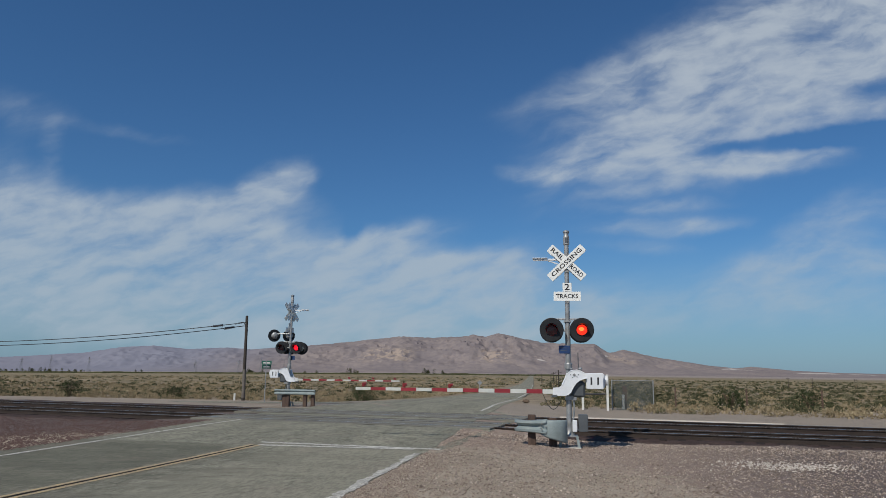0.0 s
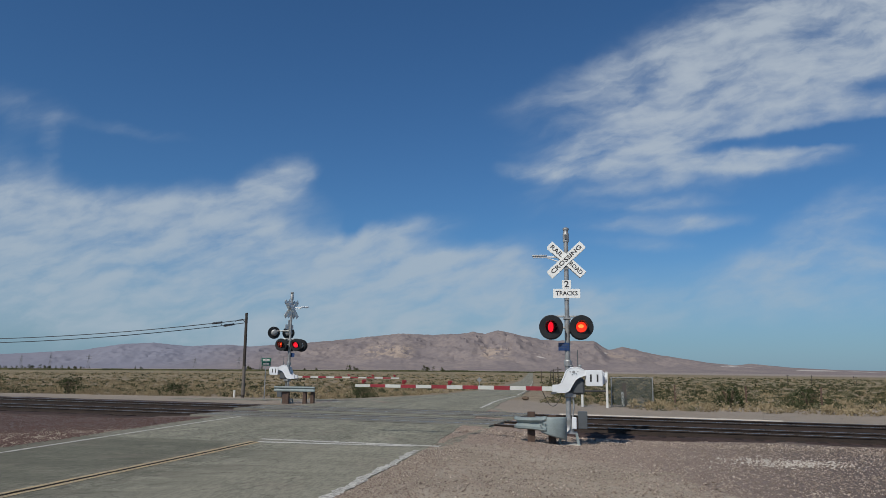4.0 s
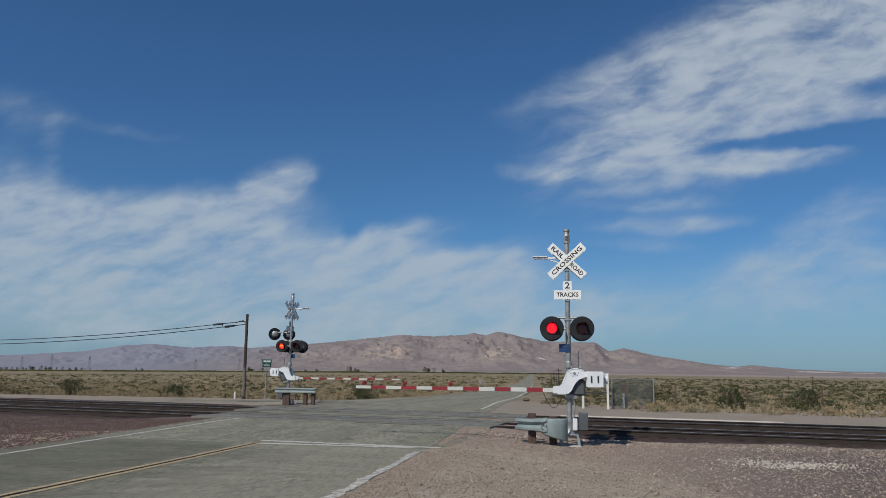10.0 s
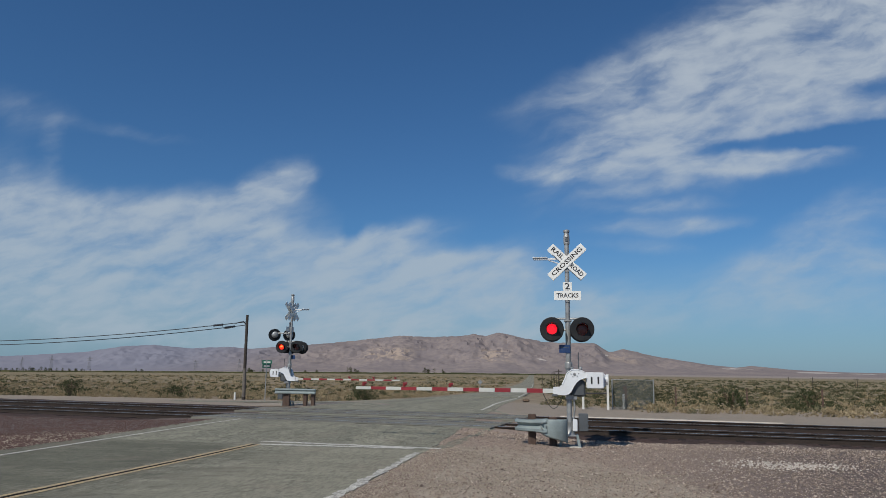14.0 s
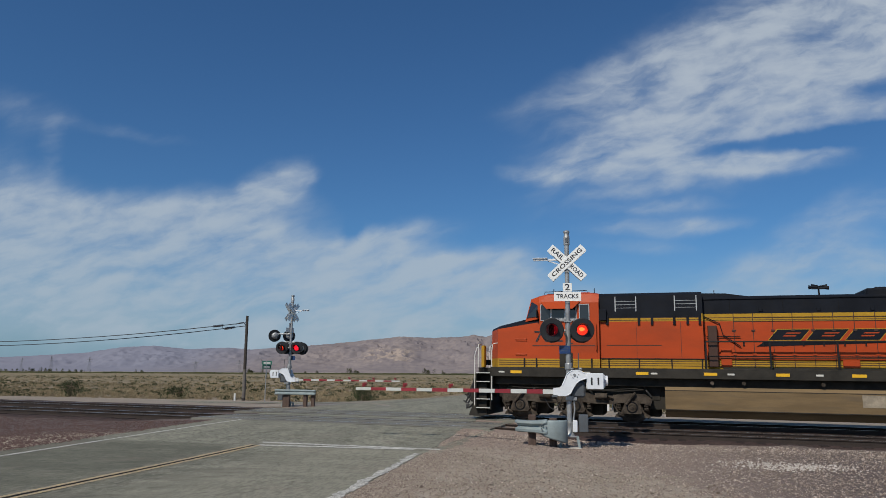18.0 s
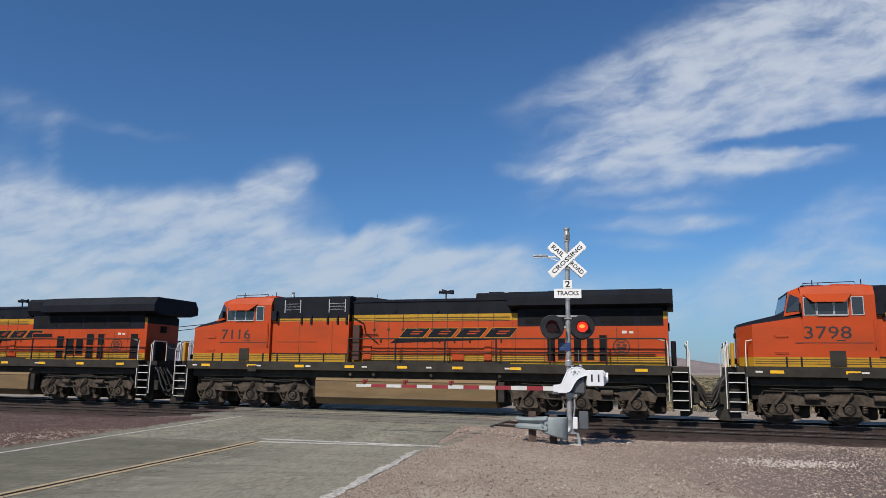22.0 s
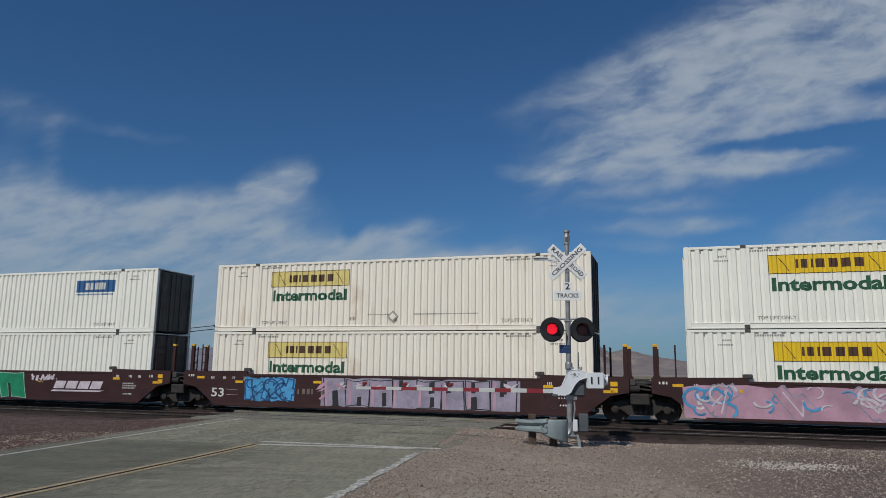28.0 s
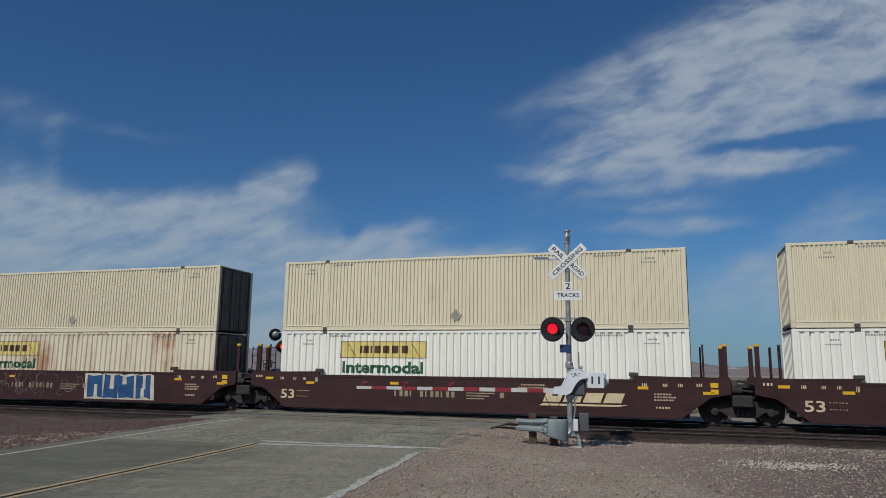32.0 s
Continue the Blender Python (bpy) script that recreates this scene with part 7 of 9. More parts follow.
def container(start, level, paint, label, sign=None, lift=False, blue=False, faded=False, extra=(), mark=0.0):
    z0 = 0.36 if level == 0 else 3.285
    t = thing("container", label, "container", group="stacked containers")
    me = BOXES[paint]
    for key, data in me.items():
        if key[0] == "side":
            part("side_sheet", data, None, t)
    part("roof_sheet", me["roof"], None, t), part("floor", me["floor"], None, t)
    for s in (-1, 1):
        part("top_rail", me["toprail"], None, t, m=pose(0, s * (HALFW - 0.04), 0))
        part("bottom_rail", me["botrail"], None, t, m=pose(0 if s > 0 else LONG, s * (HALFW - 0.036), 0, 0, 0, 0 if s > 0 else 180))
        for x in (0.085, LONG - 0.085):
            part("corner_post", me["corner"], None, t, m=pose(x, s * (HALFW - 0.075), 0))
        for x in POSTS:
            part("lift_post", me["post"], None, t, m=pose(x, s * (HALFW - 0.028), 0))
            part("casting", me["casting"], None, t, m=pose(x, s * (HALFW - 0.055), TALL - 0.05))
            if level == 1:
                part("casting", me["casting"], None, t, m=pose(x, s * (HALFW - 0.058), 0.07))
    part("end_wall", me["end"], None, t, m=pose(0.07, 0, 0))
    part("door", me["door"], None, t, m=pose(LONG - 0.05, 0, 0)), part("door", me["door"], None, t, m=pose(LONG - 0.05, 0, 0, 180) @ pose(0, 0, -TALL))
    for y in (-1.0, -0.35, 0.35, 1.0):
        part("lock_bar", me["bar"], None, t, m=pose(LONG - 0.05, y, 0))
    if sign:
        x, w = sign
        zs = 1.86 if level == 1 else 1.82
        sign_panel(t, x, zs, w, faded)
        sign_words(t, x + 0.08, zs - 0.39, w * 0.945)
    if lift:
        for x in (2.15 + 0.62, 13.2):
            drape(lettering("lettering", "TOP LIFT ONLY", 0.17, M_PRINT, t, pose(x + 0.15, -HALFW - 0.003, 0.36), 0.002, 1.22, bold=0.003, label="small dark words"))
    if blue:
        p = part("sign_panel", Geo().box(11.55, 13.75, -HALFW - 0.006, -HALFW - 0.001, 1.86, 2.42), M_SIGN_BLUE, t, "blue panel with white bars")
        drape(p)
        bx = 12.05
        for bw in (0.24, 0.2, 0.07, 0.24, 0.2):
            drape(part("panel_bar", Geo().box(bx, bx + bw, -HALFW - 0.010, -HALFW - 0.006, 1.98, 2.30), M_STENCIL, p))
            bx += bw + 0.05
        small_print(t, ((11.6, 1.72, 2.1, 0.07),), M_SIGN_BLUE)
    small_print(t, ((2.2, TALL - 0.24, 0.9, 0.07), (12.9, TALL - 0.24, 1.0, 0.07), (0.55, TALL - 0.24, 0.06, 0.14), (1.15, TALL - 0.40, 0.25, 0.06), (14.75, TALL - 0.38, 0.25, 0.06), (15.4, TALL - 0.26, 0.06, 0.14), (1.0, TALL - 0.55, 0.5, 0.05), (14.6, TALL - 0.52, 0.55, 0.05)), None, *((0.155, 0.042) if paint == "buff" else (0.278, 0.050)))
    small_print(t, extra)
    if mark:
        frame_paint = M_PLACARD if paint in ("buff", "cream") else M_PLACARD_PALE
        r = 0.24
        pl = part("placard_frame", Geo().prism([(mark - r, 0.56), (mark, 0.56 - r), (mark + r, 0.56), (mark, 0.56 + r)], -HALFW - 0.012, -HALFW + 0.02), frame_paint, t, "diamond placard holder")
        part("placard", Geo().prism([(mark - r * 0.62, 0.56), (mark, 0.56 - r * 0.62), (mark + r * 0.62, 0.56), (mark, 0.56 + r * 0.62)], -HALFW - 0.016, -HALFW - 0.012), PAINTS[paint] if paint != "buff" else M_PRINT, pl)
    MOVERS.append((t, pose(start, 0, z0)))
    return t


def blocks(parent, x0, x1, z0, z1, n, fill, edge, seed, name="spray_paint", slant=0.12, cuts=True, y=-1.5075, rim=None, heavy=1.0):
    """Spray paint: a row of bulky abstract forms, each of a few heavy strokes with an outline."""
    rnd = random.Random(seed)
    w, hz = (x1 - x0) / n, z1 - z0
    for i in range(n):
        a = x0 + w * i

        def stroke(u0, v0, u1, v1, tk, grow, dy, mat, owner):
            # a heavy bar from (u0, v0) to (u1, v1) in the form's own unit square
            p, q = Vector((a + u0 * w + slant * v0, z0 + v0 * hz)), Vector((a + u1 * w + slant * v1, z0 + v1 * hz))
            d = (q - p).normalized()
            s = Vector((-d.y, d.x)) * (tk / 2 + grow)
            p, q = p - d * (tk * 0.3 + grow), q + d * (tk * 0.3 + grow)
            pts = [p - s * rnd.uniform(0.85, 1.15), q - s * rnd.uniform(0.85, 1.15), q + s * rnd.uniform(0.85, 1.15), p + s * rnd.uniform(0.85, 1.15)]
            pts = [(c.x, min(1.46, max(0.19, c.y))) for c in pts]
            return part(name, Geo().prism(pts, y - dy, y - dy + 0.002), mat, owner)
        # bent, leaning strokes that cross at odd angles: no letters
        form = []
        u, v = rnd.uniform(0.05, 0.3), rnd.choice((0.1, 0.9))
        for k in range(rnd.choice((3, 4))):
            u2, v2 = min(0.95, max(0.02, u + rnd.uniform(-0.15, 0.50))), (rnd.uniform(0.6, 0.95) if v < 0.5 else rnd.uniform(0.05, 0.4))
            form.append((u, v, u2, v2))
            u, v = u2, v2
        if cuts and rnd.random() < 0.5:
            form.append((rnd.uniform(0.5, 0.7), rnd.uniform(0.2, 0.8), rnd.uniform(0.85, 1.1), rnd.uniform(0.2, 0.8)))
        tk = min(0.36, w * 0.30) * heavy
        base = None
        for k, (u0, v0, u1, v1) in enumerate(form):
            base0 = stroke(u0, v0, u1, v1, tk, 0.05, 0.001 + 0.0006 * k, edge, base or parent)
            base = base or base0
        for k, (u0, v0, u1, v1) in enumerate(form):
            stroke(u0, v0, u1, v1, tk, 0.0, 0.005 + 0.0006 * k, fill, base)
        if rim:
            for k, (u0, v0, u1, v1) in enumerate(form[:2]):
                stroke(u0 + 0.04, v0, u1 + 0.04, v1, 0.05, 0.0, 0.009 + 0.0006 * k, rim, base)


def slabs(parent, x0, x1, z0, z1, n, fill, rim, dark, seed, y=-1.5100, lean=0.10, accent=None):
    """Spray paint: a row of tall block forms, outlined, each cut by dark slots; no letters."""
    rnd = random.Random(seed)
    w = (x1 - x0) / n

    def sheet(pts, dy, mat, owner):
        return part("spray_paint", Geo().prism(pts, y - dy, y - dy + 0.002), mat, owner)
    for i in range(n):
        a, b = x0 + w * (i + rnd.uniform(0.0, 0.06)), x0 + w * (i + rnd.uniform(0.90, 0.99))
        lo, hi, k = z0 + rnd.uniform(-0.02, 0.05), z1 + rnd.uniform(-0.06, 0.02), lean * rnd.uniform(-1, 1)
        notch = rnd.uniform(0.3, 0.7)
        form = [(a - k, lo), (a + (b - a) * notch - k, lo + rnd.uniform(0, 0.10)), (b - k, lo), (b + k * 0.2, (lo + hi) / 2), (b + k, hi), (a + (b - a) * (1 - notch) + k, hi - rnd.uniform(0, 0.10)), (a + k, hi), (a + k * 0.2 + rnd.uniform(-0.05, 0.05), (lo + hi) / 2)]
        cx, cz = (a + b) / 2, (lo + hi) / 2
        owner = sheet([(cx + (p - cx) * 1.0 + (0.045 if p > cx else -0.045), cz + (q - cz) + (0.035 if q > cz else -0.035)) for p, q in form], 0.0, rim, parent)
        sheet(form, 0.003, fill, owner)
        for m in range(rnd.choice((1, 2))):
            u = a + (b - a) * rnd.uniform(0.28, 0.68)
            v0, v1 = (lo + 0.02, lo + (hi - lo) * rnd.uniform(0.35, 0.6)) if rnd.random() < 0.5 else (lo + (hi - lo) * rnd.uniform(0.4, 0.62), hi - 0.02)
            t = w * rnd.uniform(0.05, 0.11)
            slot = [(u - t, v0), (u + t, v0 + rnd.uniform(-0.02, 0.04)), (u + t * 0.8 + k, v1), (u - t * 0.9 + k, v1 + rnd.uniform(-0.04, 0.02))]
            sheet([(p + (0.03 if p > u else -0.03), q) for p, q in slot], 0.005, rim, owner)
            sheet(slot, 0.007, dark, owner)
        if accent:
            e = a + (b - a) * rnd.uniform(0.03, 0.10)
            sheet([(e, lo + 0.05), (e + 0.10, lo + 0.08), (e + 0.12 + k, hi - 0.08), (e + 0.02 + k, hi - 0.04)], 0.009, accent, owner)


def wash(parent, x0, x1, z0, z1, mat, seed, y=-1.5045):
    """A flat sprayed ground with an uneven edge."""
    rnd = random.Random(seed)
    n = 16
    top = [(x0 + (x1 - x0) * i / n, z1 + rnd.uniform(-0.09, 0.03)) for i in range(n + 1)]
    low = [(x0 + (x1 - x0) * i / n, z0 + rnd.uniform(-0.02, 0.07)) for i in range(n, -1, -1)]
    return part("spray_paint", Geo().prism([(a + rnd.uniform(-0.06, 0.06), b) for a, b in top + low], y, y + 0.002), mat, parent)


def shards(parent, x0, x1, z0, z1, mat, seed, n, size=0.4, y=-1.5120):
    """Pointed splashes of colour."""
    rnd = random.Random(seed)
    for i in range(n):
        cx, cz, a = rnd.uniform(x0, x1), rnd.uniform(z0 + 0.2, z1 - 0.2), rnd.uniform(-0.9, 0.9)
        l, t = size * rnd.uniform(0.5, 1.4), size * rnd.uniform(0.08, 0.3)
        pts = [(-l, 0), (-l * 0.3, t), (l * 0.4, t * 0.7), (l, rnd.uniform(-t, t)), (l * 0.2, -t * 0.6), (-l * 0.5, -t)]
        pts = [(cx + u * math.cos(a) - v * math.sin(a), min(z1, max(z0, cz + u * math.sin(a) + v * math.cos(a)))) for u, v in pts]
        part("spray_paint", Geo().prism(pts, y - 0.0004 * i, y - 0.0004 * i + 0.001), mat, parent)


def swirl(parent, x0, x1, z0, z1, fill, seed, n=14, y=-1.5075, thin=1.0):
    """Loose sprayed curves and patches."""
    rnd = random.Random(seed)
    for i in range(n):
        cx, cz = rnd.uniform(x0 + 0.2, x1 - 0.2), rnd.uniform(z0 + 0.15, z1 - 0.15)
        r, a0, span, wd = rnd.uniform(0.10, 0.30), rnd.uniform(0, 6.3), rnd.uniform(2.0, 4.5), rnd.uniform(0.03, 0.09) * thin
        vs = []
        for k in range(9):
            a = a0 + span * k / 8
            for rr in (r, r + wd):
                vs.append((cx + rr * 1.2 * math.cos(a), y - 0.007, min(z1, max(z0, cz + rr * math.sin(a)))))
        part("spray_paint", Geo().add(vs, [(2 * k, 2 * k + 1, 2 * k + 3, 2 * k + 2) for k in range(8)]), fill, parent)


def wagon_truck(parent, x):
    t = part("truck", Geo().box(x - 0.25, x + 0.25, -1.0, 1.0, 0.45, 0.75, 0.03), M_WAGON_TRUCK, parent, "grimy two-axle truck")
    for s in (-1, 1):
        out = [(x - 1.12, 0.42), (x - 1.12, 0.60), (x - 0.95, 0.68), (x - 0.45, 0.82), (x + 0.45, 0.82), (x + 0.95, 0.68), (x + 1.12, 0.60), (x + 1.12, 0.42), (x + 0.70, 0.46), (x + 0.42, 0.26), (x - 0.42, 0.26), (x - 0.70, 0.46)]
        f = part("side_frame", Geo().prism(out, *sorted((s * 0.92, s * 1.10))), M_WAGON_TRUCK, t)
        for d in (-0.89, 0.89):
            part("bearing_cap", Geo().ring((x + d, s * 1.08, 0.46), (0, s, 0), ((0.13, 0.0), (0.13, 0.08), (0.09, 0.10), (0.0, 0.10)), 14, close=False), M_WAGON_TRUCK, t, smooth=True)
        for d in (-0.16, 0.0, 0.16):
            part("spring", Geo().ring((x + d, s * 1.11, 0.34), (0, 0, 1), ((0.07, 0), (0.08, 0.05), (0.07, 0.1), (0.08, 0.15), (0.07, 0.2), (0.08, 0.25), (0.07, 0.3)), 10), M_WAGON_TRUCK, t)
        part("brake_rigging", Geo().tube([(x - 0.9, s * 1.02, 0.80), (x - 0.3, s * 1.06, 0.98), (x + 0.4, s * 1.05, 0.95), (x + 0.9, s * 1.02, 0.78)], 0.025, 6), M_WAGON_TRUCK, t)
    for d in (-0.89, 0.89):
        w = part("wheelset", WHEEL_SMALL, M_WHEEL, t, m=pose(x + d, 0, 0.46))
        WHEELS.append((w, 0.46))


def well_wagon(start, label, left_end=False, right_end=False, stencil="white", paint=None):
    """One unit of a double-stack wagon; x is measured from the container's left end."""
    t = thing("well_wagon", label, "well wagon", group="double-stack wagons")
    x0, x1 = (-1.25, 17.40)
    for s in (-1, 1):
        out = [(x0, 1.58), (1.90, 1.63), (1.90, 1.49), (14.25, 1.49), (14.25, 1.63), (x1, 1.58), (x1, 1.05), (16.75, 0.92), (16.25, 0.55), (15.75, 0.17), (0.40, 0.17), (-0.10, 0.55), (-0.60, 0.92), (x0, 1.05)]
        w = part("side_sill", Geo().prism(out, *sorted((s * 1.40, s * 1.50))), M_WELL, t, "brown riveted side sill")
        part("top_chord", Geo().box(1.9, 14.25, *sorted((s * 1.34, s * 1.515)), 1.40, 1.50, 0.01), M_WELL, w)
        part("bottom_chord", Geo().box(0.5, 15.65, *sorted((s * 1.34, s * 1.515)), 0.17, 0.28, 0.01), M_WELL, w)
        for x in (1.88, 14.22):
            part("latch", Geo().box(x - 0.16, x + 0.16, *sorted((s * 1.36, s * 1.50)), 1.60, 1.74, 0.02), M_CASTING, w)
        if s < 0:
            ink = M_STENCIL if stencil == "white" else M_CREAM_STENCIL
            lettering("number_stencil", "53", 0.50, ink, w, pose(0.52, -1.506, 0.70), 0.002, 0.62, bold=0.008, label="pale figures")
            for a, z, wd, h in ((-1.0, 1.36, 0.35, 0.10), (0.15, 1.28, 0.18, 0.12), (0.75, 1.28, 0.15, 0.12), (1.2, 1.28, 0.15, 0.12), (1.75, 1.20, 0.12, 0.20), (0.95, 0.84, 0.55, 0.02), (0.95, 0.62, 0.55, 0.02), (14.5, 1.26, 0.2, 0.12), (15.2, 1.26, 0.18, 0.12), (15.7, 1.26, 0.18, 0.12), (14.9, 0.98, 0.6, 0.05), (14.9, 0.88, 0.75, 0.05), (14.9, 0.78, 0.7, 0.05), (14.95, 0.52, 0.5, 0.06), (16.3, 1.28, 0.22, 0.12), (10.2, 1.22, 0.9, 0.05), (10.1, 1.12, 1.1, 0.05)):
                g, n = Geo(), 3 if h >= 0.10 else max(2, int(wd / 0.09))
                for k in range(n):
                    g.box(a + wd * k / n, a + wd * (k + (0.62 if k % 2 else 0.45)) / n, -1.504, -1.499, z, z + h * (1.0 if h < 0.10 else 0.9))
                part("stencil", g, ink, w)
            for a, z in ((-0.55, 1.28), (1.35, 1.12), (5.0, 1.16), (10.0, 0.98), (14.35, 1.16), (16.5, 1.02)):
                part("reflector", Geo().box(a, a + 0.36, -1.506, -1.499, z, z + 0.10), M_AMBER, w, "yellow reflector")
            for z in (0.98, 1.20):
                part("reflector", Geo().box(16.75, 17.0, -1.506, -1.499, z + 0.06, z + 0.22), M_AMBER, w, "yellow reflector")
    part("end_deck", Geo().box(x0, 0.1, -1.40, 1.40, 1.0, 1.40, 0.02), M_WELL, t)
    part("end_deck", Geo().box(16.05, x1, -1.40, 1.40, 1.0, 1.40, 0.02), M_WELL, t)
    part("well_floor", Geo().box(0.1, 16.05, -1.39, 1.39, 0.20, 0.34), M_WELL, t)
    for x, plain in ((-1.10, left_end), (17.27, right_end)):
        for y in () if plain else (-1.15, 1.15):
            st = part("stake", Geo().box(x - 0.075, x + 0.075, y - 0.06, y + 0.06, 1.40, 2.66, 0.008), M_WELL, t, "upright end stake")
            part("stake_tip", Geo().box(x - 0.08, x + 0.08, y - 0.065, y + 0.065, 2.66, 2.75, 0.008), M_AMBER, st, "yellow tip")
            part("stake_foot", Geo().prism([(x - 0.20, 1.40), (x + 0.20, 1.40), (x + 0.08, 1.66), (x - 0.08, 1.66)], y - 0.03, y + 0.03), M_WELL, st)
    for x, plain in ((-0.42, left_end), (16.55, right_end)):
        for side in () if plain else (-1, 1):
            lad = Geo().cyl((x, side * 1.43, 0.75), (x, side * 1.43, 2.72), 0.028, 6).cyl((x, side * 1.02, 0.95), (x, side * 1.02, 2.72), 0.022, 6)
            for k in range(6):
                lad.cyl((x, side * 1.43, 1.0 + 0.32 * k), (x, side * 1.02, 1.0 + 0.32 * k), 0.016, 6)
            part("ladder", lad, M_WELL, t, "brown end ladder")
    if not right_end:
        wagon_truck(t, 17.75)
        for y in (-1.30, 1.30):
            part("brake_cylinder", Geo().cyl((17.25, y, 1.18), (17.75, y, 1.18), 0.13, 12).cyl((17.75, y, 1.18), (18.1, y, 1.14), 0.04, 8), M_WAGON_TRUCK, t, smooth=True)
            part("brake_hose", Geo().tube([(17.2, y, 1.35), (17.5, y * 1.02, 1.50), (17.9, y * 1.02, 1.48), (18.3, y, 1.30)], 0.03, 6), M_CABLE, t)
            part("brake_hose", Geo().tube([(17.3, y * 0.9, 1.0), (17.6, y * 0.95, 0.78), (17.95, y * 0.95, 0.80), (18.25, y * 0.9, 1.05)], 0.028, 6), M_CABLE, t)
            part("valve", Geo().box(17.35, 17.62, y - 0.1, y + 0.1, 1.28, 1.52, 0.03), M_CASTING, t)
            part("side_bearer", Geo().box(17.42, 18.08, y - 0.16, y + 0.12, 0.62, 1.02, 0.04), M_WAGON_TRUCK, t)
        part("walkway", Geo().box(17.38, 18.12, -1.25, 1.25, 1.30, 1.36, 0.01), M_WAGON_TRUCK, t, "grating between two wagon units")
        part("articulation", Geo().box(17.0, 18.5, -0.35, 0.35, 0.75, 1.15, 0.04).cyl((17.75, 0, 0.7), (17.75, 0, 1.25), 0.3, 14), M_WAGON_TRUCK, t)
    for end, sgn, xa in ((left_end, -1, 0.0), (right_end, 1, LONG)):
        if not end:
            continue
        xt = xa + sgn * 1.25
        wagon_truck(t, xt)
        part("end_platform", Geo().box(*sorted((xa + sgn * 1.1, xa + sgn * 3.1)), -1.25, 1.25, 1.12, 1.22, 0.01).box(*sorted((xa + sgn * 1.0, xa + sgn * 3.3)), -0.22, 0.22, 0.75, 1.12, 0.02), M_WELL, t, "end platform with brake gear")
        coupler(t, xa + sgn * 3.78, -sgn)
        for y in (-1.2, 1.2):
            for d in (1.5, 2.0, 2.5, 3.0):
                part("rail_post", Geo().cyl((xa + sgn * d, y, 1.2), (xa + sgn * (d + 0.03), y, 2.15 - 0.1 * (d > 2.2)), 0.040, 6), M_WAGON_TRUCK, t)
        part("brake_wheel", Geo().ring((xa + sgn * 2.1, -0.6, 1.9), (0, 1, 0), ((0.26, 0), (0.29, 0.02), (0.26, 0.04)), 18, close=False).cyl((xa + sgn * 2.1, -0.58, 1.2), (xa + sgn * 2.1, -0.58, 1.95), 0.04, 8), M_WAGON_TRUCK, t)
        part("air_reservoir", Geo().cyl((xa + sgn * 1.5, 0.4, 1.5), (xa + sgn * 2.6, 0.4, 1.5), 0.22, 14), M_WAGON_TRUCK, t, smooth=True)
        part("brake_valve", Geo().box(*sorted((xa + sgn * 1.6, xa + sgn * 2.2)), -0.3, 0.1, 1.22, 1.65, 0.04), M_WAGON_TRUCK, t)
        if sgn > 0:
            part("end_stake", Geo().box(xa + 0.93, xa + 1.11, -1.3, -1.1, 1.3, 2.72, 0.012), M_CASTING, t, "thick dark stake")
            part("bent_rod", Geo().tube([(xa + 1.05, -1.2, 2.70), (xa + 1.6, -1.2, 2.70), (xa + 2.1, -1.2, 2.52), (xa + 2.3, -1.2, 2.40)], 0.018, 6), M_STENCIL, t, "pale bent rod")
        else:
            part("brake_column", Geo().box(xa - 1.95, xa - 1.60, -1.05, -0.75, 1.22, 2.05, 0.04).box(xa - 2.05, xa - 1.80, -1.0, -0.8, 1.95, 2.48, 0.03).cyl((xa - 2.12, -0.9, 2.25), (xa - 1.75, -0.9, 2.25), 0.10, 10), M_WAGON_TRUCK, t, "dark column of brake valves")
            part("air_tank", Geo().ring((xa - 1.45, -0.85, 1.88), (1, 0, 0), ((0.05, -0.04), (0.18, 0.0), (0.21, 0.08), (0.21, 0.72), (0.18, 0.80), (0.05, 0.84)), 16), M_WAGON_TRUCK, t, "dark air tank", True)
            part("tank_bracket", Geo().box(xa - 1.35, xa - 0.80, -0.95, -0.75, 1.22, 1.70, 0.02), M_WAGON_TRUCK, t)
            part("bent_rod", Geo().tube([(xa - 1.50, -1.1, 1.6), (xa - 1.45, -1.1, 2.12), (xa - 1.1, -1.1, 2.16), (xa - 0.9, -1.1, 2.05)], 0.018, 6), M_STENCIL, t, "pale bent rod")
        for y in (-1.15, -0.9, 0.9):
            hang = Geo().tube([(xa + sgn * 2.0, y, 1.1), (xa + sgn * 2.4, y, 0.6), (xa + sgn * 2.9, y, 0.55), (xa + sgn * 3.2, y, 1.05)], 0.024, 6)
            part("brake_pipe", hang, M_WAGON_TRUCK, t)
    MOVERS.append((t, pose(start, 0, 0)))
    return t


def emblem(parent, x, z, ink, w=3.0):
    """Four slanted blocks over a thin wedge, standing in for painted initials."""
    k = w / 4.6
    for i in range(4):
        a = x + i * k * 1.1
        part("emblem_block", Geo().prism([(a, z), (a + k * 0.95, z), (a + k * 0.95 + 0.14, z + 0.34), (a + 0.14, z + 0.34)], -1.5065, -1.5035), ink, parent)
    part("emblem_wedge", Geo().prism([(x - 0.15, z - 0.14), (x + w * 0.9, z - 0.12), (x + w, z - 0.06), (x, z - 0.06)], -1.5065, -1.5035), ink, parent)


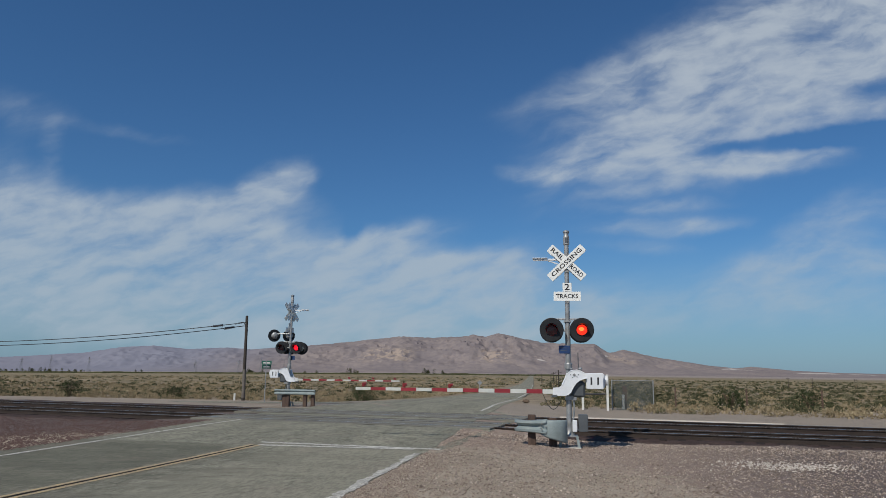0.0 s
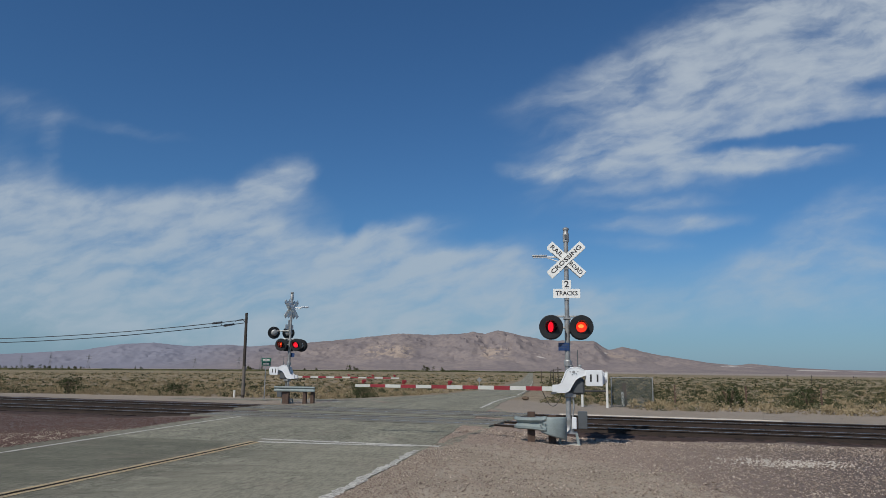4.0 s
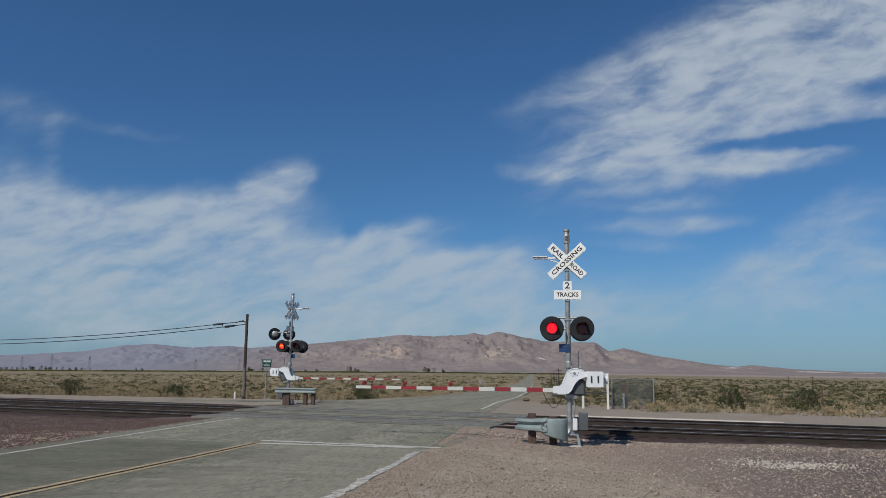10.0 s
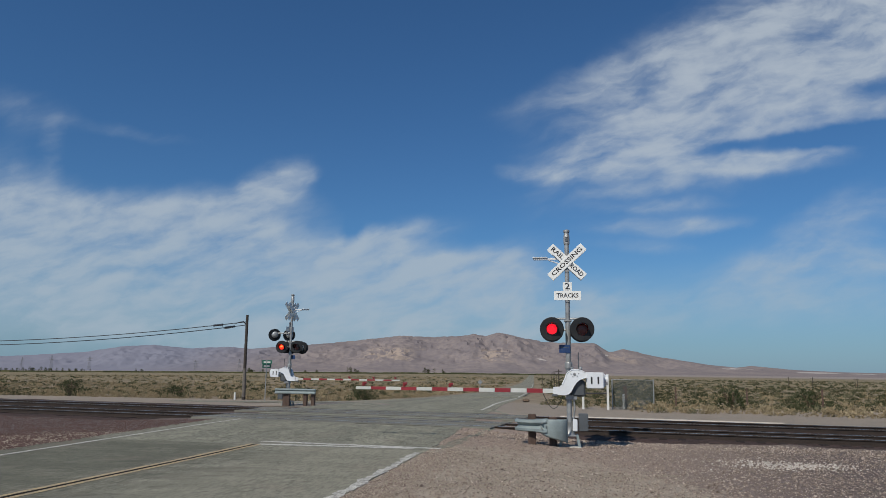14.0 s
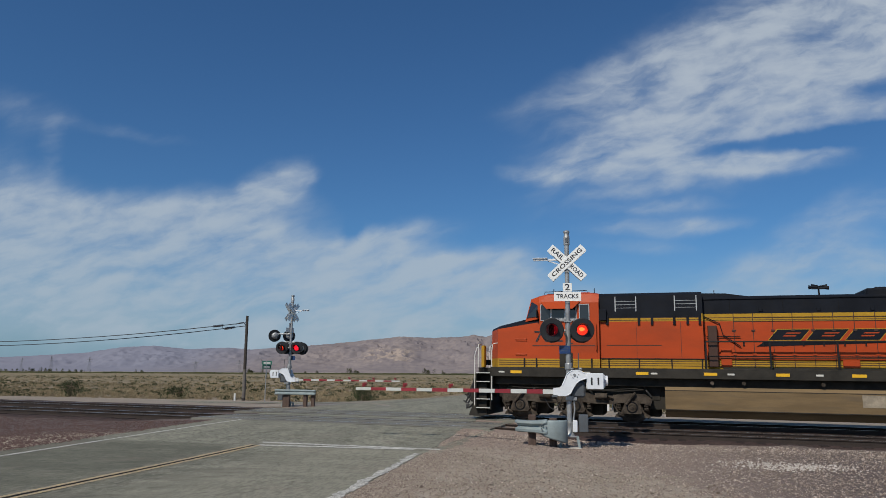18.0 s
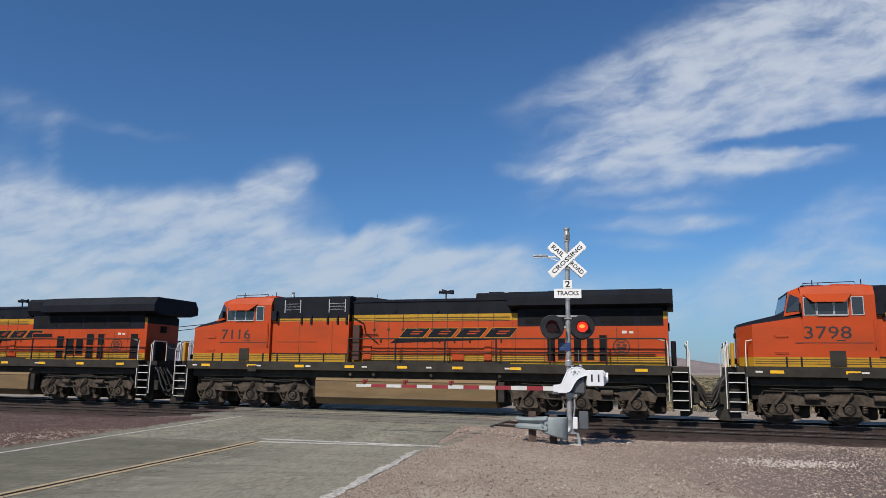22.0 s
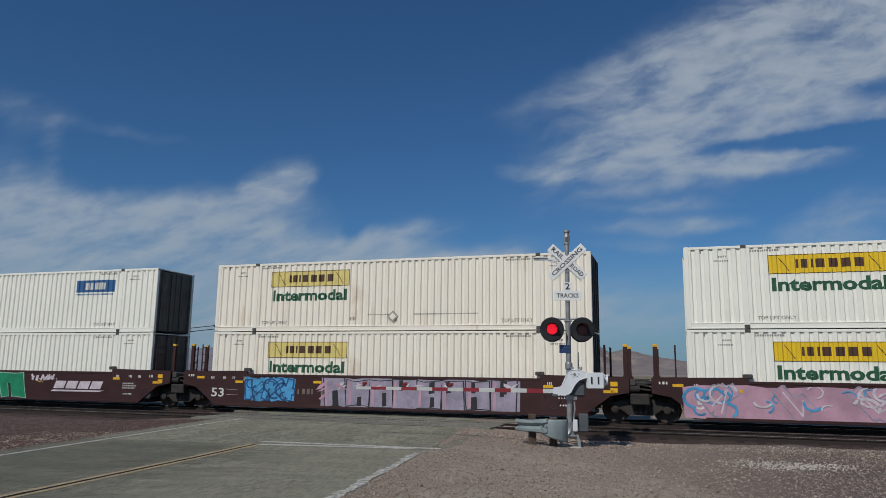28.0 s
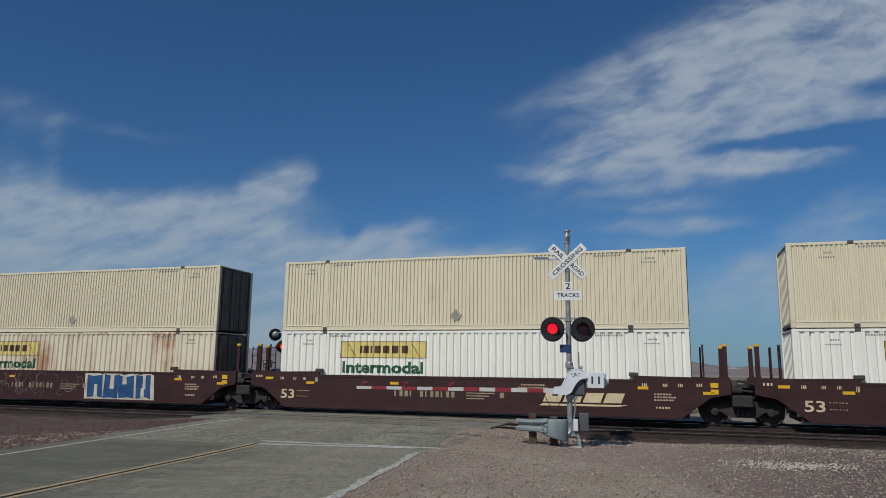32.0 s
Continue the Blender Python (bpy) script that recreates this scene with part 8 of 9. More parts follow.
def mark_bars(parent, x, z, ink):
    """A wagon's painted mark and number, as plain bars."""
    for i in range(12):
        if i != 4:
            part("mark_bar", Geo().box(x + 0.21 * i, x + 0.21 * i + (0.13 if i % 3 else 0.06), -1.506, -1.5035, z, z + 0.22), ink, parent)
    part("mark_bar", Geo().box(x + 4.2, x + 4.36, -1.506, -1.5035, z + 0.02, z + 0.22), ink, parent)
    for k in range(3):
        part("print_bar", Geo().box(x + 2.9, x + 4.0 - 0.2 * k, -1.506, -1.5035, z + 0.16 - 0.10 * k, z + 0.20 - 0.10 * k), ink, parent)


STACKS = (-19.34, 0.0, 19.40, 43.05, 62.45, 81.85)
BROWN = "brown double-stack well wagon "
w1 = well_wagon(STACKS[0], BROWN + "with green spray paint along its side", left_end=True)
shards(w1, -0.6, 9.8, 0.25, 1.40, M_SPRAY_TAN, 3, 26, 0.30, -1.5030)
wash(w1, 0.6, 9.2, 0.24, 1.44, M_INK, 31, -1.5060)
shards(w1, 0.4, 9.4, 0.25, 1.42, M_SPRAY_TAN, 32, 16, 0.28, -1.5080)
slabs(w1, 0.35, 9.3, 0.26, 1.44, 6, M_SPRAY_GREEN, M_SPRAY_MINT, M_INK, 4, y=-1.5190, lean=0.16)
blocks(w1, 9.5, 10.9, 1.06, 1.34, 4, M_SPRAY_PALE, M_WELL, 5)
emblem(w1, 11.0, 0.72, M_SPRAY_PALE, 2.9)
w2 = well_wagon(STACKS[1], BROWN + "with blue and lilac spray paint")
wash(w2, 1.85, 4.15, 0.40, 1.38, M_SPRAY_SKY, 6)
blocks(w2, 1.95, 4.05, 0.50, 1.25, 3, M_SPRAY_SKY, M_SPRAY_NAVY, 8, slant=0.0)
swirl(w2, 1.9, 4.1, 0.42, 1.36, M_SPRAY_NAVY, 3, 8)
wash(w2, 5.4, 13.5, 0.20, 1.42, M_SPRAY_LILAC, 10)
slabs(w2, 5.5, 13.4, 0.26, 1.38, 8, M_SPRAY_LILAC, M_INK, M_INK, 9, y=-1.5090, lean=0.05, accent=M_SPRAY_PINK)
shards(w2, 5.6, 13.3, 0.85, 1.4, M_SPRAY_PALE, 11, 12, 0.22, -1.5220), shards(w2, 5.3, 6.3, 0.25, 1.4, M_SPRAY_PINK, 13, 5, 0.3, -1.5290)
w3 = well_wagon(STACKS[2], BROWN + "with pink spray paint on its side", right_end=True)
wash(w3, -0.25, 10.6, 0.20, 1.36, M_SPRAY_PINK, 14)
blocks(w3, 0.3, 10.2, 0.34, 1.26, 5, M_SPRAY_PINK, M_SPRAY_LILAC, 15, slant=0.35, rim=M_SPRAY_PALE)
swirl(w3, -0.1, 10.5, 0.28, 1.38, M_SPRAY_SKY, 16, 18, -1.5140), swirl(w3, 0.2, 10.4, 0.30, 1.36, M_SPRAY_PALE, 17, 16, -1.5180), shards(w3, 9.4, 10.9, 0.25, 1.38, M_SPRAY_SKY, 18, 6, 0.35, -1.5290)
swirl(w3, 0.0, 1.6, 0.5, 1.36, M_SPRAY_SKY, 18, 6)
emblem(w3, 11.2, 0.68, M_SPRAY_PALE, 2.6)
w4 = well_wagon(STACKS[3], BROWN + "with a blue and cream spray-painted panel", left_end=True, stencil="cream")
wash(w4, 9.55, 13.3, 0.22, 1.42, M_SPRAY_CREAM, 20)
slabs(w4, 9.65, 13.2, 0.30, 1.36, 4, M_SPRAY_NAVY, M_SPRAY_CREAM, M_SPRAY_CREAM, 21, y=-1.5090, lean=0.04)
swirl(w4, 1.9, 9.4, 0.35, 1.40, M_WAGON_LINE, 22, 44, thin=0.35)
mark_bars(w4, 5.2, 0.72, M_FADED_STENCIL)
w5 = well_wagon(STACKS[4], BROWN + "with cream stencils and faded initials", stencil="cream")
emblem(w5, 11.0, 0.66, M_CREAM_STENCIL, 3.0)
mark_bars(w5, 5.2, 0.72, M_FADED_STENCIL)
w6 = well_wagon(STACKS[5], BROWN + "following in the same set", stencil="cream", right_end=True)
mark_bars(w6, 5.2, 0.72, M_FADED_STENCIL)
mark_bars(w2, 4.3, 0.72, M_WAGON_LINE)
container(STACKS[0], 0, "white", "white corrugated container with yellow panel, sitting low in a well", (2.6, 3.7))
container(STACKS[0], 1, "white", "white corrugated container with yellow and blue panels, stacked on top", (2.6, 3.8), True, True)
container(STACKS[1], 0, "cream", "cream corrugated container with faded yellow panel, sitting in a well", (2.7, 3.65), faded=True)
container(STACKS[1], 1, "cream", "cream corrugated container with yellow panel, stacked on top", (2.7, 3.65), True, faded=True, extra=((7.2, 0.62, 1.2, 0.05), (9.2, 0.62, 2.6, 0.05), (6.4, 0.42, 0.25, 0.14)), mark=8.3)
container(STACKS[2], 0, "white", "clean white corrugated container with bright yellow panel in a well", (2.75, 3.7), mark=8.1)
container(STACKS[2], 1, "white", "clean white corrugated container with bright yellow panel, stacked on top", (2.75, 3.7), True, mark=8.0)
container(STACKS[3], 0, "rust", "cream container streaked with rust, sitting in a well", (2.7, 3.65), faded=True)
container(STACKS[3], 1, "buff", "plain yellowed corrugated container stacked on top", mark=8.2)
container(STACKS[4], 0, "white", "white corrugated container with yellow panel, low in a well", (2.72, 3.68), faded=True)
container(STACKS[4], 1, "buff", "plain yellowed container with small dark marks, stacked on top", mark=7.6)
container(STACKS[5], 0, "white", "white corrugated container following in a well", (2.7, 3.65))
container(STACKS[5], 1, "buff", "plain yellowed corrugated container, last of the stacks in view")


# ---------------- desert plants and stones ----------------
def plant_material(name, a, b, c):
    m = bpy.data.materials.new(name)
    m.use_nodes = True
    N = Net(m.node_tree)
    r = N.node("ShaderNodeNewGeometry").outputs["Random Per Island"]
    n, _ = N.noise(N.node("ShaderNodeTexCoord").outputs["Object"], 0.35, 3.0, 0.6)
    col = N.ramp(r, (0.0, a), (0.5, b), (1.0, c))
    col = N.mix(N.range(n, 0.35, 0.65, 0.0, 0.5), col, (*b, 1))
    d = N.node("ShaderNodeBsdfPrincipled")
    N.put(d.inputs["Base Color"], col)
    d.inputs["Roughness"].default_value = 0.9
    d.inputs["Specular IOR Level"].default_value = 0.1
    out = N.node("ShaderNodeOutputMaterial")
    N.put(out.inputs[0], d.outputs[0])
    return m


M_OLIVE = plant_material("creosote_leaf", (0.034, 0.040, 0.020), (0.062, 0.066, 0.033), (0.100, 0.098, 0.052))
M_SAGE = plant_material("sage_leaf", (0.075, 0.076, 0.046), (0.125, 0.118, 0.070), (0.19, 0.172, 0.105))
M_STRAW = plant_material("dry_grass", (0.180, 0.136, 0.080), (0.265, 0.212, 0.13), (0.37, 0.305, 0.195))
M_CREOSOTE = plant_material("dark_creosote_leaf", (0.026, 0.038, 0.016), (0.045, 0.058, 0.026), (0.075, 0.085, 0.042))
M_TWIG = shade("dry_twig", (0.13, 0.09, 0.06), 0.9, tint=0.3)
RNG = np.random.default_rng(11)


def tufts(centres, radius, height, count, leaf, upright, shell=0.55):
    """Loose clumps of leaf blades: arrays of vertices and triangles."""
    n = len(centres)
    k = n * count
    c = np.repeat(centres, count, axis=0)
    r = np.repeat(radius, count)
    h = np.repeat(height, count)
    az = RNG.uniform(0, 2 * math.pi, k)
    rho = np.sqrt(RNG.uniform(shell * 0.2, 1, k))
    up = RNG.uniform(0, 1, k)
    lim = np.sqrt(np.clip(1 - up ** 2 * 0.85, 0.1, 1))
    lobe = 1 + 0.35 * np.sin(az * 3 + np.repeat(RNG.uniform(0, 6, n), count)) + 0.2 * np.sin(az * 5 + np.repeat(RNG.uniform(0, 6, n), count))
    p = c + np.stack([np.cos(az) * rho * lim * r * lobe, np.sin(az) * rho * lim * r * lobe, up * h * (0.75 + 0.25 * lobe)], 1)
    size = leaf * r * RNG.uniform(0.6, 1.4, k)
    d = RNG.normal(size=(k, 3))
    d[:, 2] = np.abs(d[:, 2]) * upright
    d /= np.linalg.norm(d, axis=1)[:, None]
    e = np.cross(d, RNG.normal(size=(k, 3)))
    e /= np.linalg.norm(e, axis=1)[:, None]
    a = p - e * (size * 0.38)[:, None]
    b = p + e * (size * 0.38)[:, None]
    t = p + d * size[:, None]
    return np.stack([a, b, t], 1).reshape(-1, 3)


def stuff(name, pts, material, label, category):
    f = np.arange(len(pts)).reshape(-1, 3)
    me = bpy.data.meshes.new(name)
    me.vertices.add(len(pts))
    me.vertices.foreach_set("co", pts.astype(np.float32).ravel())
    me.loops.add(len(pts))
    me.loops.foreach_set("vertex_index", f.ravel().astype(np.int32))
    me.polygons.add(len(f))
    me.polygons.foreach_set("loop_start", np.arange(0, len(pts), 3, dtype=np.int32))
    me.update(calc_edges=True)
    me.materials.append(material)
    return tagged(new(name, me), label, category, kind="stuff")


def scatter(n, d0, d1, spread=0.80, margin=0.0, lean=0.0):
    """Places on the plain beyond the line, clear of the road and the graded lane."""
    out = []
    while len(out) < n:
        d = math.sqrt(RNG.uniform(d0 * d0, d1 * d1))
        u = RNG.uniform(-spread, spread)
        x, y = u * d, d
        p = UN @ Vector((x, y, 0))
        edge = 10.6 if p.x > 6 else 12.6 if p.x > -2 else 17.0
        if p.y < edge + margin + 1.5 * noise.noise((p.x * 0.12, 0.3, 0.7)) or from_road(x, y) < 6.3 + margin:
            continue
        if -14 < p.x < -4 and p.y < 22:
            continue
        if lean and RNG.uniform() > 0.5 + lean * (1 if u > 0.1 else -1):
            continue
        out.append((x, y, ground_z(x, y) - 0.03))
    return np.array(out)


def plants():
    jobs = (
        # name, material, label, bands of (how many, from, to, radius, height ratio, blades, blade size, upright)
        ("sagebrush", M_OLIVE, "low olive green creosote and sage shrubs", ((420, 36, 95, 0.42, 0.72, 120, 0.22, 1.0), (950, 95, 260, 0.75, 0.60, 46, 0.33, 1.0), (1500, 260, 800, 1.4, 0.26, 18, 0.5, 0.7))),
        ("scrub", M_SAGE, "pale grey-green desert scrub", ((700, 36, 95, 0.30, 0.72, 80, 0.24, 1.0), (1500, 95, 260, 0.60, 0.6, 36, 0.34, 1.0), (1300, 260, 800, 1.2, 0.25, 16, 0.5, 0.7))),
        ("dry_grass", M_STRAW, "clumps of dry straw-coloured desert grass", ((2000, 36, 95, 0.27, 0.80, 56, 0.38, 3.0), (2800, 95, 260, 0.55, 0.55, 30, 0.42, 2.0), (1900, 260, 800, 1.2, 0.22, 14, 0.5, 1.2))),
    )
    for name, mat, label, bands in jobs:
        allp = []
        for n, d0, d1, r, hr, blades, leaf, up in bands:
            c = scatter(n, d0, d1, lean={"sagebrush": 0.24, "scrub": 0.14, "dry_grass": -0.24}[name])
            rad = r * RNG.uniform(0.5, 1.35, n)
            allp.append(tufts(c, rad, rad * hr * RNG.uniform(0.8, 1.3, n), blades, leaf, up))
        if name == "dry_grass":
            # a fringe of straw along the edge of the graded strip
            c = []
            for i in range(260):
                p = TRACK @ Vector((RNG.uniform(6.5, 48), 10.2 + abs(RNG.normal(0, 2.2)), 0))
                if from_road(p.x, p.y) > 6.3:
                    c.append((p.x, p.y, ground_z(p.x, p.y) - 0.03))
            rad = RNG.uniform(0.16, 0.42, len(c))
            allp.append(tufts(np.array(c), rad, rad * RNG.uniform(0.7, 1.2, len(c)), 70, 0.30, 2.0))
        stuff(name, np.concatenate(allp), mat, label, "shrubs")


plants()


def bush(x, y, r, h, label):
    z = ground_z(x, y) - 0.03
    t = thing("creosote_bush", label, "bush", pose(x, y, z), "large bushes")
    g, rnd = Geo(), random.Random(int(abs(x) * 100))
    for i in range(16):
        a, w = rnd.uniform(0, 6.28), rnd.uniform(0.3, 0.8)
        p = [(0, 0, 0), (math.cos(a) * r * w * 0.4, math.sin(a) * r * w * 0.4, h * 0.45), (math.cos(a) * r * w, math.sin(a) * r * w, h * rnd.uniform(0.7, 0.95))]
        part("branch", Geo().tube(p, 0.016, 5), M_TWIG, t)
    pts = tufts(np.array([(0.0, 0.0, 0.05)]), np.array([r]), np.array([h]), 1500, 0.085, 1.0, 0.8)
    me = bpy.data.meshes.new("leaves")
    me.from_pydata([tuple(p) for p in pts], [], [(3 * i, 3 * i + 1, 3 * i + 2) for i in range(len(pts) // 3)])
    me.materials.append(M_CREOSOTE)
    tagged(part("leaves", me, M_CREOSOTE, t), "small dark green leaves", kind="stuff")


bush(-30.0, 58.5, 0.98, 1.20, "large dark green creosote bush at the edge of the plain")
bush(-36.6, 59.0, 0.9, 1.15, "dark green creosote bush beside the graded lane")
bush(-6.2, 57.0, 1.0, 0.9, "low round bush beside the far road")
bush(16.5, 41.5, 0.9, 1.1, "rounded bush at the edge of the plain")
bush(22.2, 44.0, 1.0, 1.2, "spreading bush at the edge of the plain")
bush(-21.5, 58.5, 1.0, 0.9, "low sage bush near a pole")


def stones():
    """Loose crushed stone on the shoulders; thickest beside the line."""
    octa = np.array([(1, 0, 0), (-1, 0, 0), (0, 1, 0), (0, -1, 0), (0, 0, 1), (0, 0, -1)], float)
    tri = np.array([(0, 2, 4), (2, 1, 4), (1, 3, 4), (3, 0, 4), (2, 0, 5), (1, 2, 5), (3, 1, 5), (0, 3, 5)])

    def field(n, pick, s0, s1):
        out = []
        while len(out) < n:
            x, y = pick()
            p = UN @ Vector((x, y, 0))
            if from_road(x, y) < (4.33 if RNG.uniform() < 0.93 else 4.15) or p.y > -6.2:
                continue
            out.append((x, y, ground_z(x, y) + 0.006))
        c = np.array(out)
        sz = np.exp(RNG.uniform(math.log(s0), math.log(s1), n))
        v = octa[None] * sz[:, None, None] * RNG.uniform(0.6, 1.25, (n, 6, 1))
        v[:, :, 2] *= 0.7
        ang = RNG.uniform(0, 6.28, n)
        ca, sa = np.cos(ang)[:, None], np.sin(ang)[:, None]
        tilt = RNG.uniform(-0.6, 0.6, n)[:, None]
        x, y, z = v[..., 0], v[..., 1], v[..., 2]
        x, z = x * np.cos(tilt) - z * np.sin(tilt), x * np.sin(tilt) + z * np.cos(tilt)
        v = np.stack([x * ca - y * sa, x * sa + y * ca, z], 2) + c[:, None]
        return v[:, tri].reshape(-1, 3)

    def right():
        y = RNG.uniform(9, 26)
        return RNG.uniform(-2.5, 0.70 * y + 1), y

    def left():
        y = RNG.uniform(14, 42)
        return RNG.uniform(-0.68 * y - 1, -6), y

    def verge():
        y = RNG.uniform(8.5, 17)
        return road_x(y) + (4.34 + abs(RNG.normal(0, 0.45))) / 0.989, y

    def heap():
        return 7.35 + RNG.normal(0, 0.7), 15.7 + RNG.normal(0, 0.36)

    def rim():
        s = RNG.uniform(2.6, 24)
        p = TRACK @ Vector((s, -7.2 + RNG.normal(0, 0.5), 0))
        return p.x, p.y
    stuff("gravel", np.concatenate([field(26000, right, 0.007, 0.030), field(700, right, 0.02, 0.05), field(5200, verge, 0.006, 0.022), field(2600, rim, 0.02, 0.05)]), M_GRAVEL, "loose reddish and grey crushed stones", "gravel")
    stuff("gravel", field(15000, left, 0.010, 0.034), M_RED_GRAVEL, "dark red crushed ballast spread beside the line", "gravel")
    stuff("gravel", field(480, heap, 0.014, 0.042), M_PALE_STONE, "spill of pale crushed stones", "gravel")


M_GRAVEL = plant_material("crushed_stone", (0.085, 0.062, 0.054), (0.265, 0.212, 0.172), (0.52, 0.45, 0.38))
M_RED_GRAVEL = plant_material("red_crushed_stone", (0.058, 0.038, 0.034), (0.115, 0.072, 0.064), (0.19, 0.130, 0.114))
M_PALE_STONE = plant_material("pale_stone", (0.32, 0.29, 0.25), (0.46, 0.42, 0.37), (0.58, 0.54, 0.48))
stones()

# ---------------- line along the side road ----------------
def kerb_line():
    c = [Vector((-9.0 + 6.3 * i / 14, 37.0 + 0.45 * math.sin(i / 14 * 3.14) + 0.4 * i / 14, 0)) for i in range(15)]
    vs = []
    for p in c:
        vs += [(p.x, p.y - 0.06, road_z(p.y) + 0.011), (p.x, p.y + 0.06, road_z(p.y) + 0.011)]
    marking("edge_line", Geo().add(vs, [(2 * i, 2 * i + 1, 2 * i + 3, 2 * i + 2) for i in range(14)]), M_WHITE_LINE, "curved white line where the side road joins")


kerb_line()

# ---------------- poles, wires, signs, posts ----------------
M_POLE = shade("dark_creosoted_pole", (0.045, 0.036, 0.030), 0.9, tint=0.3, stretch=(6, 6, 0.5), bump=0.3)
M_POLE_PALE = shade("pale_pole_band", (0.13, 0.115, 0.10), 0.85, tint=0.2)
M_PYLON = shade("weathered_steel_lattice", (0.17, 0.175, 0.19), 0.7, tint=0.1)
M_INSUL = shade("dark_insulator", (0.03, 0.03, 0.035), 0.4)
M_GREEN_SIGN = shade("green_street_sign", (0.012, 0.11, 0.075), 0.45, tint=0.1)
M_WHITE_POST = shade("white_painted_post", (0.66, 0.66, 0.63), 0.6, tint=0.1, dirt=(0.4, 0.35, 0.28), dirt_amount=0.4)
M_RUST_POST = shade("rusty_post", (0.11, 0.065, 0.05), 0.85, tint=0.3)
M_MESH = shade("grey_wire_mesh", (0.075, 0.088, 0.082), 0.6, metal=0.3, tint=0.1)


def utility_pole():
    x, y = -13.75, 50.2
    t = thing("utility_pole", "dark wooden utility pole with two cables and dead-end insulators", "utility pole", pose(x, y, -0.48, 0, -0.6, 0))
    part("pole", Geo().cyl((0, 0, 0), (0, 0, 5.9), 0.118, 14, 0.092), M_POLE, t, smooth=True)
    part("pale_band", Geo().cyl((0, 0, 0.25), (0, 0, 2.2), 0.122, 14, 0.114), M_POLE_PALE, t, "pale weathered lower band", True)
    part("bracket", Geo().tube([(0, 0, 5.15), (-0.25, 0.02, 5.45), (-0.55, 0.1, 5.40), (-0.85, 0.2, 5.32)], 0.03, 6), M_INSUL, t)
    pole_top = Vector((x, y, -0.48))
    for k, (h, h1, off, reach) in enumerate(((5.42, 3.95, 0.0, 1.9), (5.22, 3.65, 0.25, 1.0))):
        a = pole_top + Vector((-0.15, 0.05 + off, h))
        far = a + Vector((-0.952, 0.306, 0)) * 62 + Vector((0, 0, 0.3))
        pts = []
        for i in range(25):
            f = i / 24
            p = a.lerp(far, f)
            p.z -= (h - h1) * 4 * f * (1 - f) * 1.05
            pts.append(tuple(p))
        w = part("cable", Geo().tube(pts, 0.028, 5), M_CABLE, t, "black overhead cable", m=t.matrix_basis.inverted())
        d = (Vector(pts[1]) - Vector(pts[0])).normalized()
        q = Vector(pts[0]) + d * reach
        ins = part("insulator", Geo().cyl(q, q + d * 0.75, 0.075, 10), M_INSUL, w)
    j = [pole_top + Vector((-1.9, 0.6, 5.30)), pole_top + Vector((-2.0, 0.65, 5.02)), pole_top + Vector((-1.7, 0.6, 4.95)), pole_top + Vector((-1.2, 0.5, 5.05))]
    part("jumper_cable", Geo().tube([tuple(p) for p in j], 0.022, 5), M_CABLE, t, m=t.matrix_basis.inverted())


def post(name, x, y, h, r, mat, label, category, square=False):
    z = ground_z(x, y) - 0.15
    g = Geo().box(-r, r, -r, r, 0, h + 0.15, 0.006) if square else Geo().cyl((0, 0, 0), (0, 0, h + 0.15), r, 10)
    return tagged(part(name, g, mat, m=pose(x, y, z)), label, category)


utility_pole()
post("marker_post", -14.55, 50.9, 0.50, 0.07, M_WHITE_POST, "short white marker post beside a pole", "marker post")


def street_sign(x, y):
    t = thing("street_sign", "two green street name blades on a thin post", "street sign", pose(x, y, ground_z(x, y)))
    part("post", Geo().cyl((0, 0, -0.2), (0, 0, 2.52), 0.03, 8), M_ALU, t)
    for z, turn, w in ((2.40, 5, 0.30), (2.16, 40, 0.30)):
        b = part("name_blade", Geo().box(-w, w, -0.006, 0.006, -0.115, 0.115, 0.004), M_GREEN_SIGN, t, "green blade with a pale bar", m=pose(0.02, 0, z, 0, 0, turn))
        part("print", Geo().box(-w * 0.7, w * 0.7, -0.009, -0.006, -0.045, 0.045), M_STENCIL, b)


street_sign(-10.95, 44.8)


def field_gate():
    t = thing("rail_barrier", "low white barrier of two posts and a rail", "barrier", pose(0, 0, 0))
    a, b = (7.55, 39.0), (8.70, 38.2)
    for (x, y), h in ((a, 1.50), (b, 1.92)):
        part("post", Geo().box(x - 0.055, x + 0.055, y - 0.05, y + 0.05, -0.4, h - 0.25, 0.01), M_WHITE_POST, t, "white post")
    part("rail", Geo().cyl((a[0], a[1], 0.62), (b[0], b[1], 0.66), 0.04, 8), M_INSUL, t)


def mesh_fence():
    t = thing("mesh_fence", "grey wire mesh fence panel beside the graded lane", "fence", pose(9.10, 38.9, -0.25, 0, 0, -8))
    w, h = 2.15, 1.62
    for x in (0.0, w):
        part("post", Geo().cyl((x, 0, -0.15), (x, 0, h + 0.04), 0.03, 8), M_ALU, t)
    part("rail", Geo().cyl((0, 0, h), (w, 0, h), 0.018, 8), M_ALU, t)
    g = Geo()
    n = 36
    for i in range(-18, n):
        for sl in (1, -1):
            x0 = w * i / n * 1.0
            pts = []
            for z in (0.02, h):
                pts.append((x0 + (z * 0.95 if sl > 0 else (h - z) * 0.95), z))
            (xa, za), (xb, zb) = pts
            if xa > xb:
                xa, za, xb, zb = xb, zb, xa, za
            if xb <= 0 or xa >= w:
                continue
            k = (zb - za) / (xb - xa)
            if xa < 0: za, xa = za - k * xa, 0.0
            if xb > w: zb, xb = zb - k * (xb - w), w
            g.cyl((xa, 0, za), (xb, 0, zb), 0.009, 3)
    tagged(part("wire_mesh", g, M_MESH, t), kind="stuff")


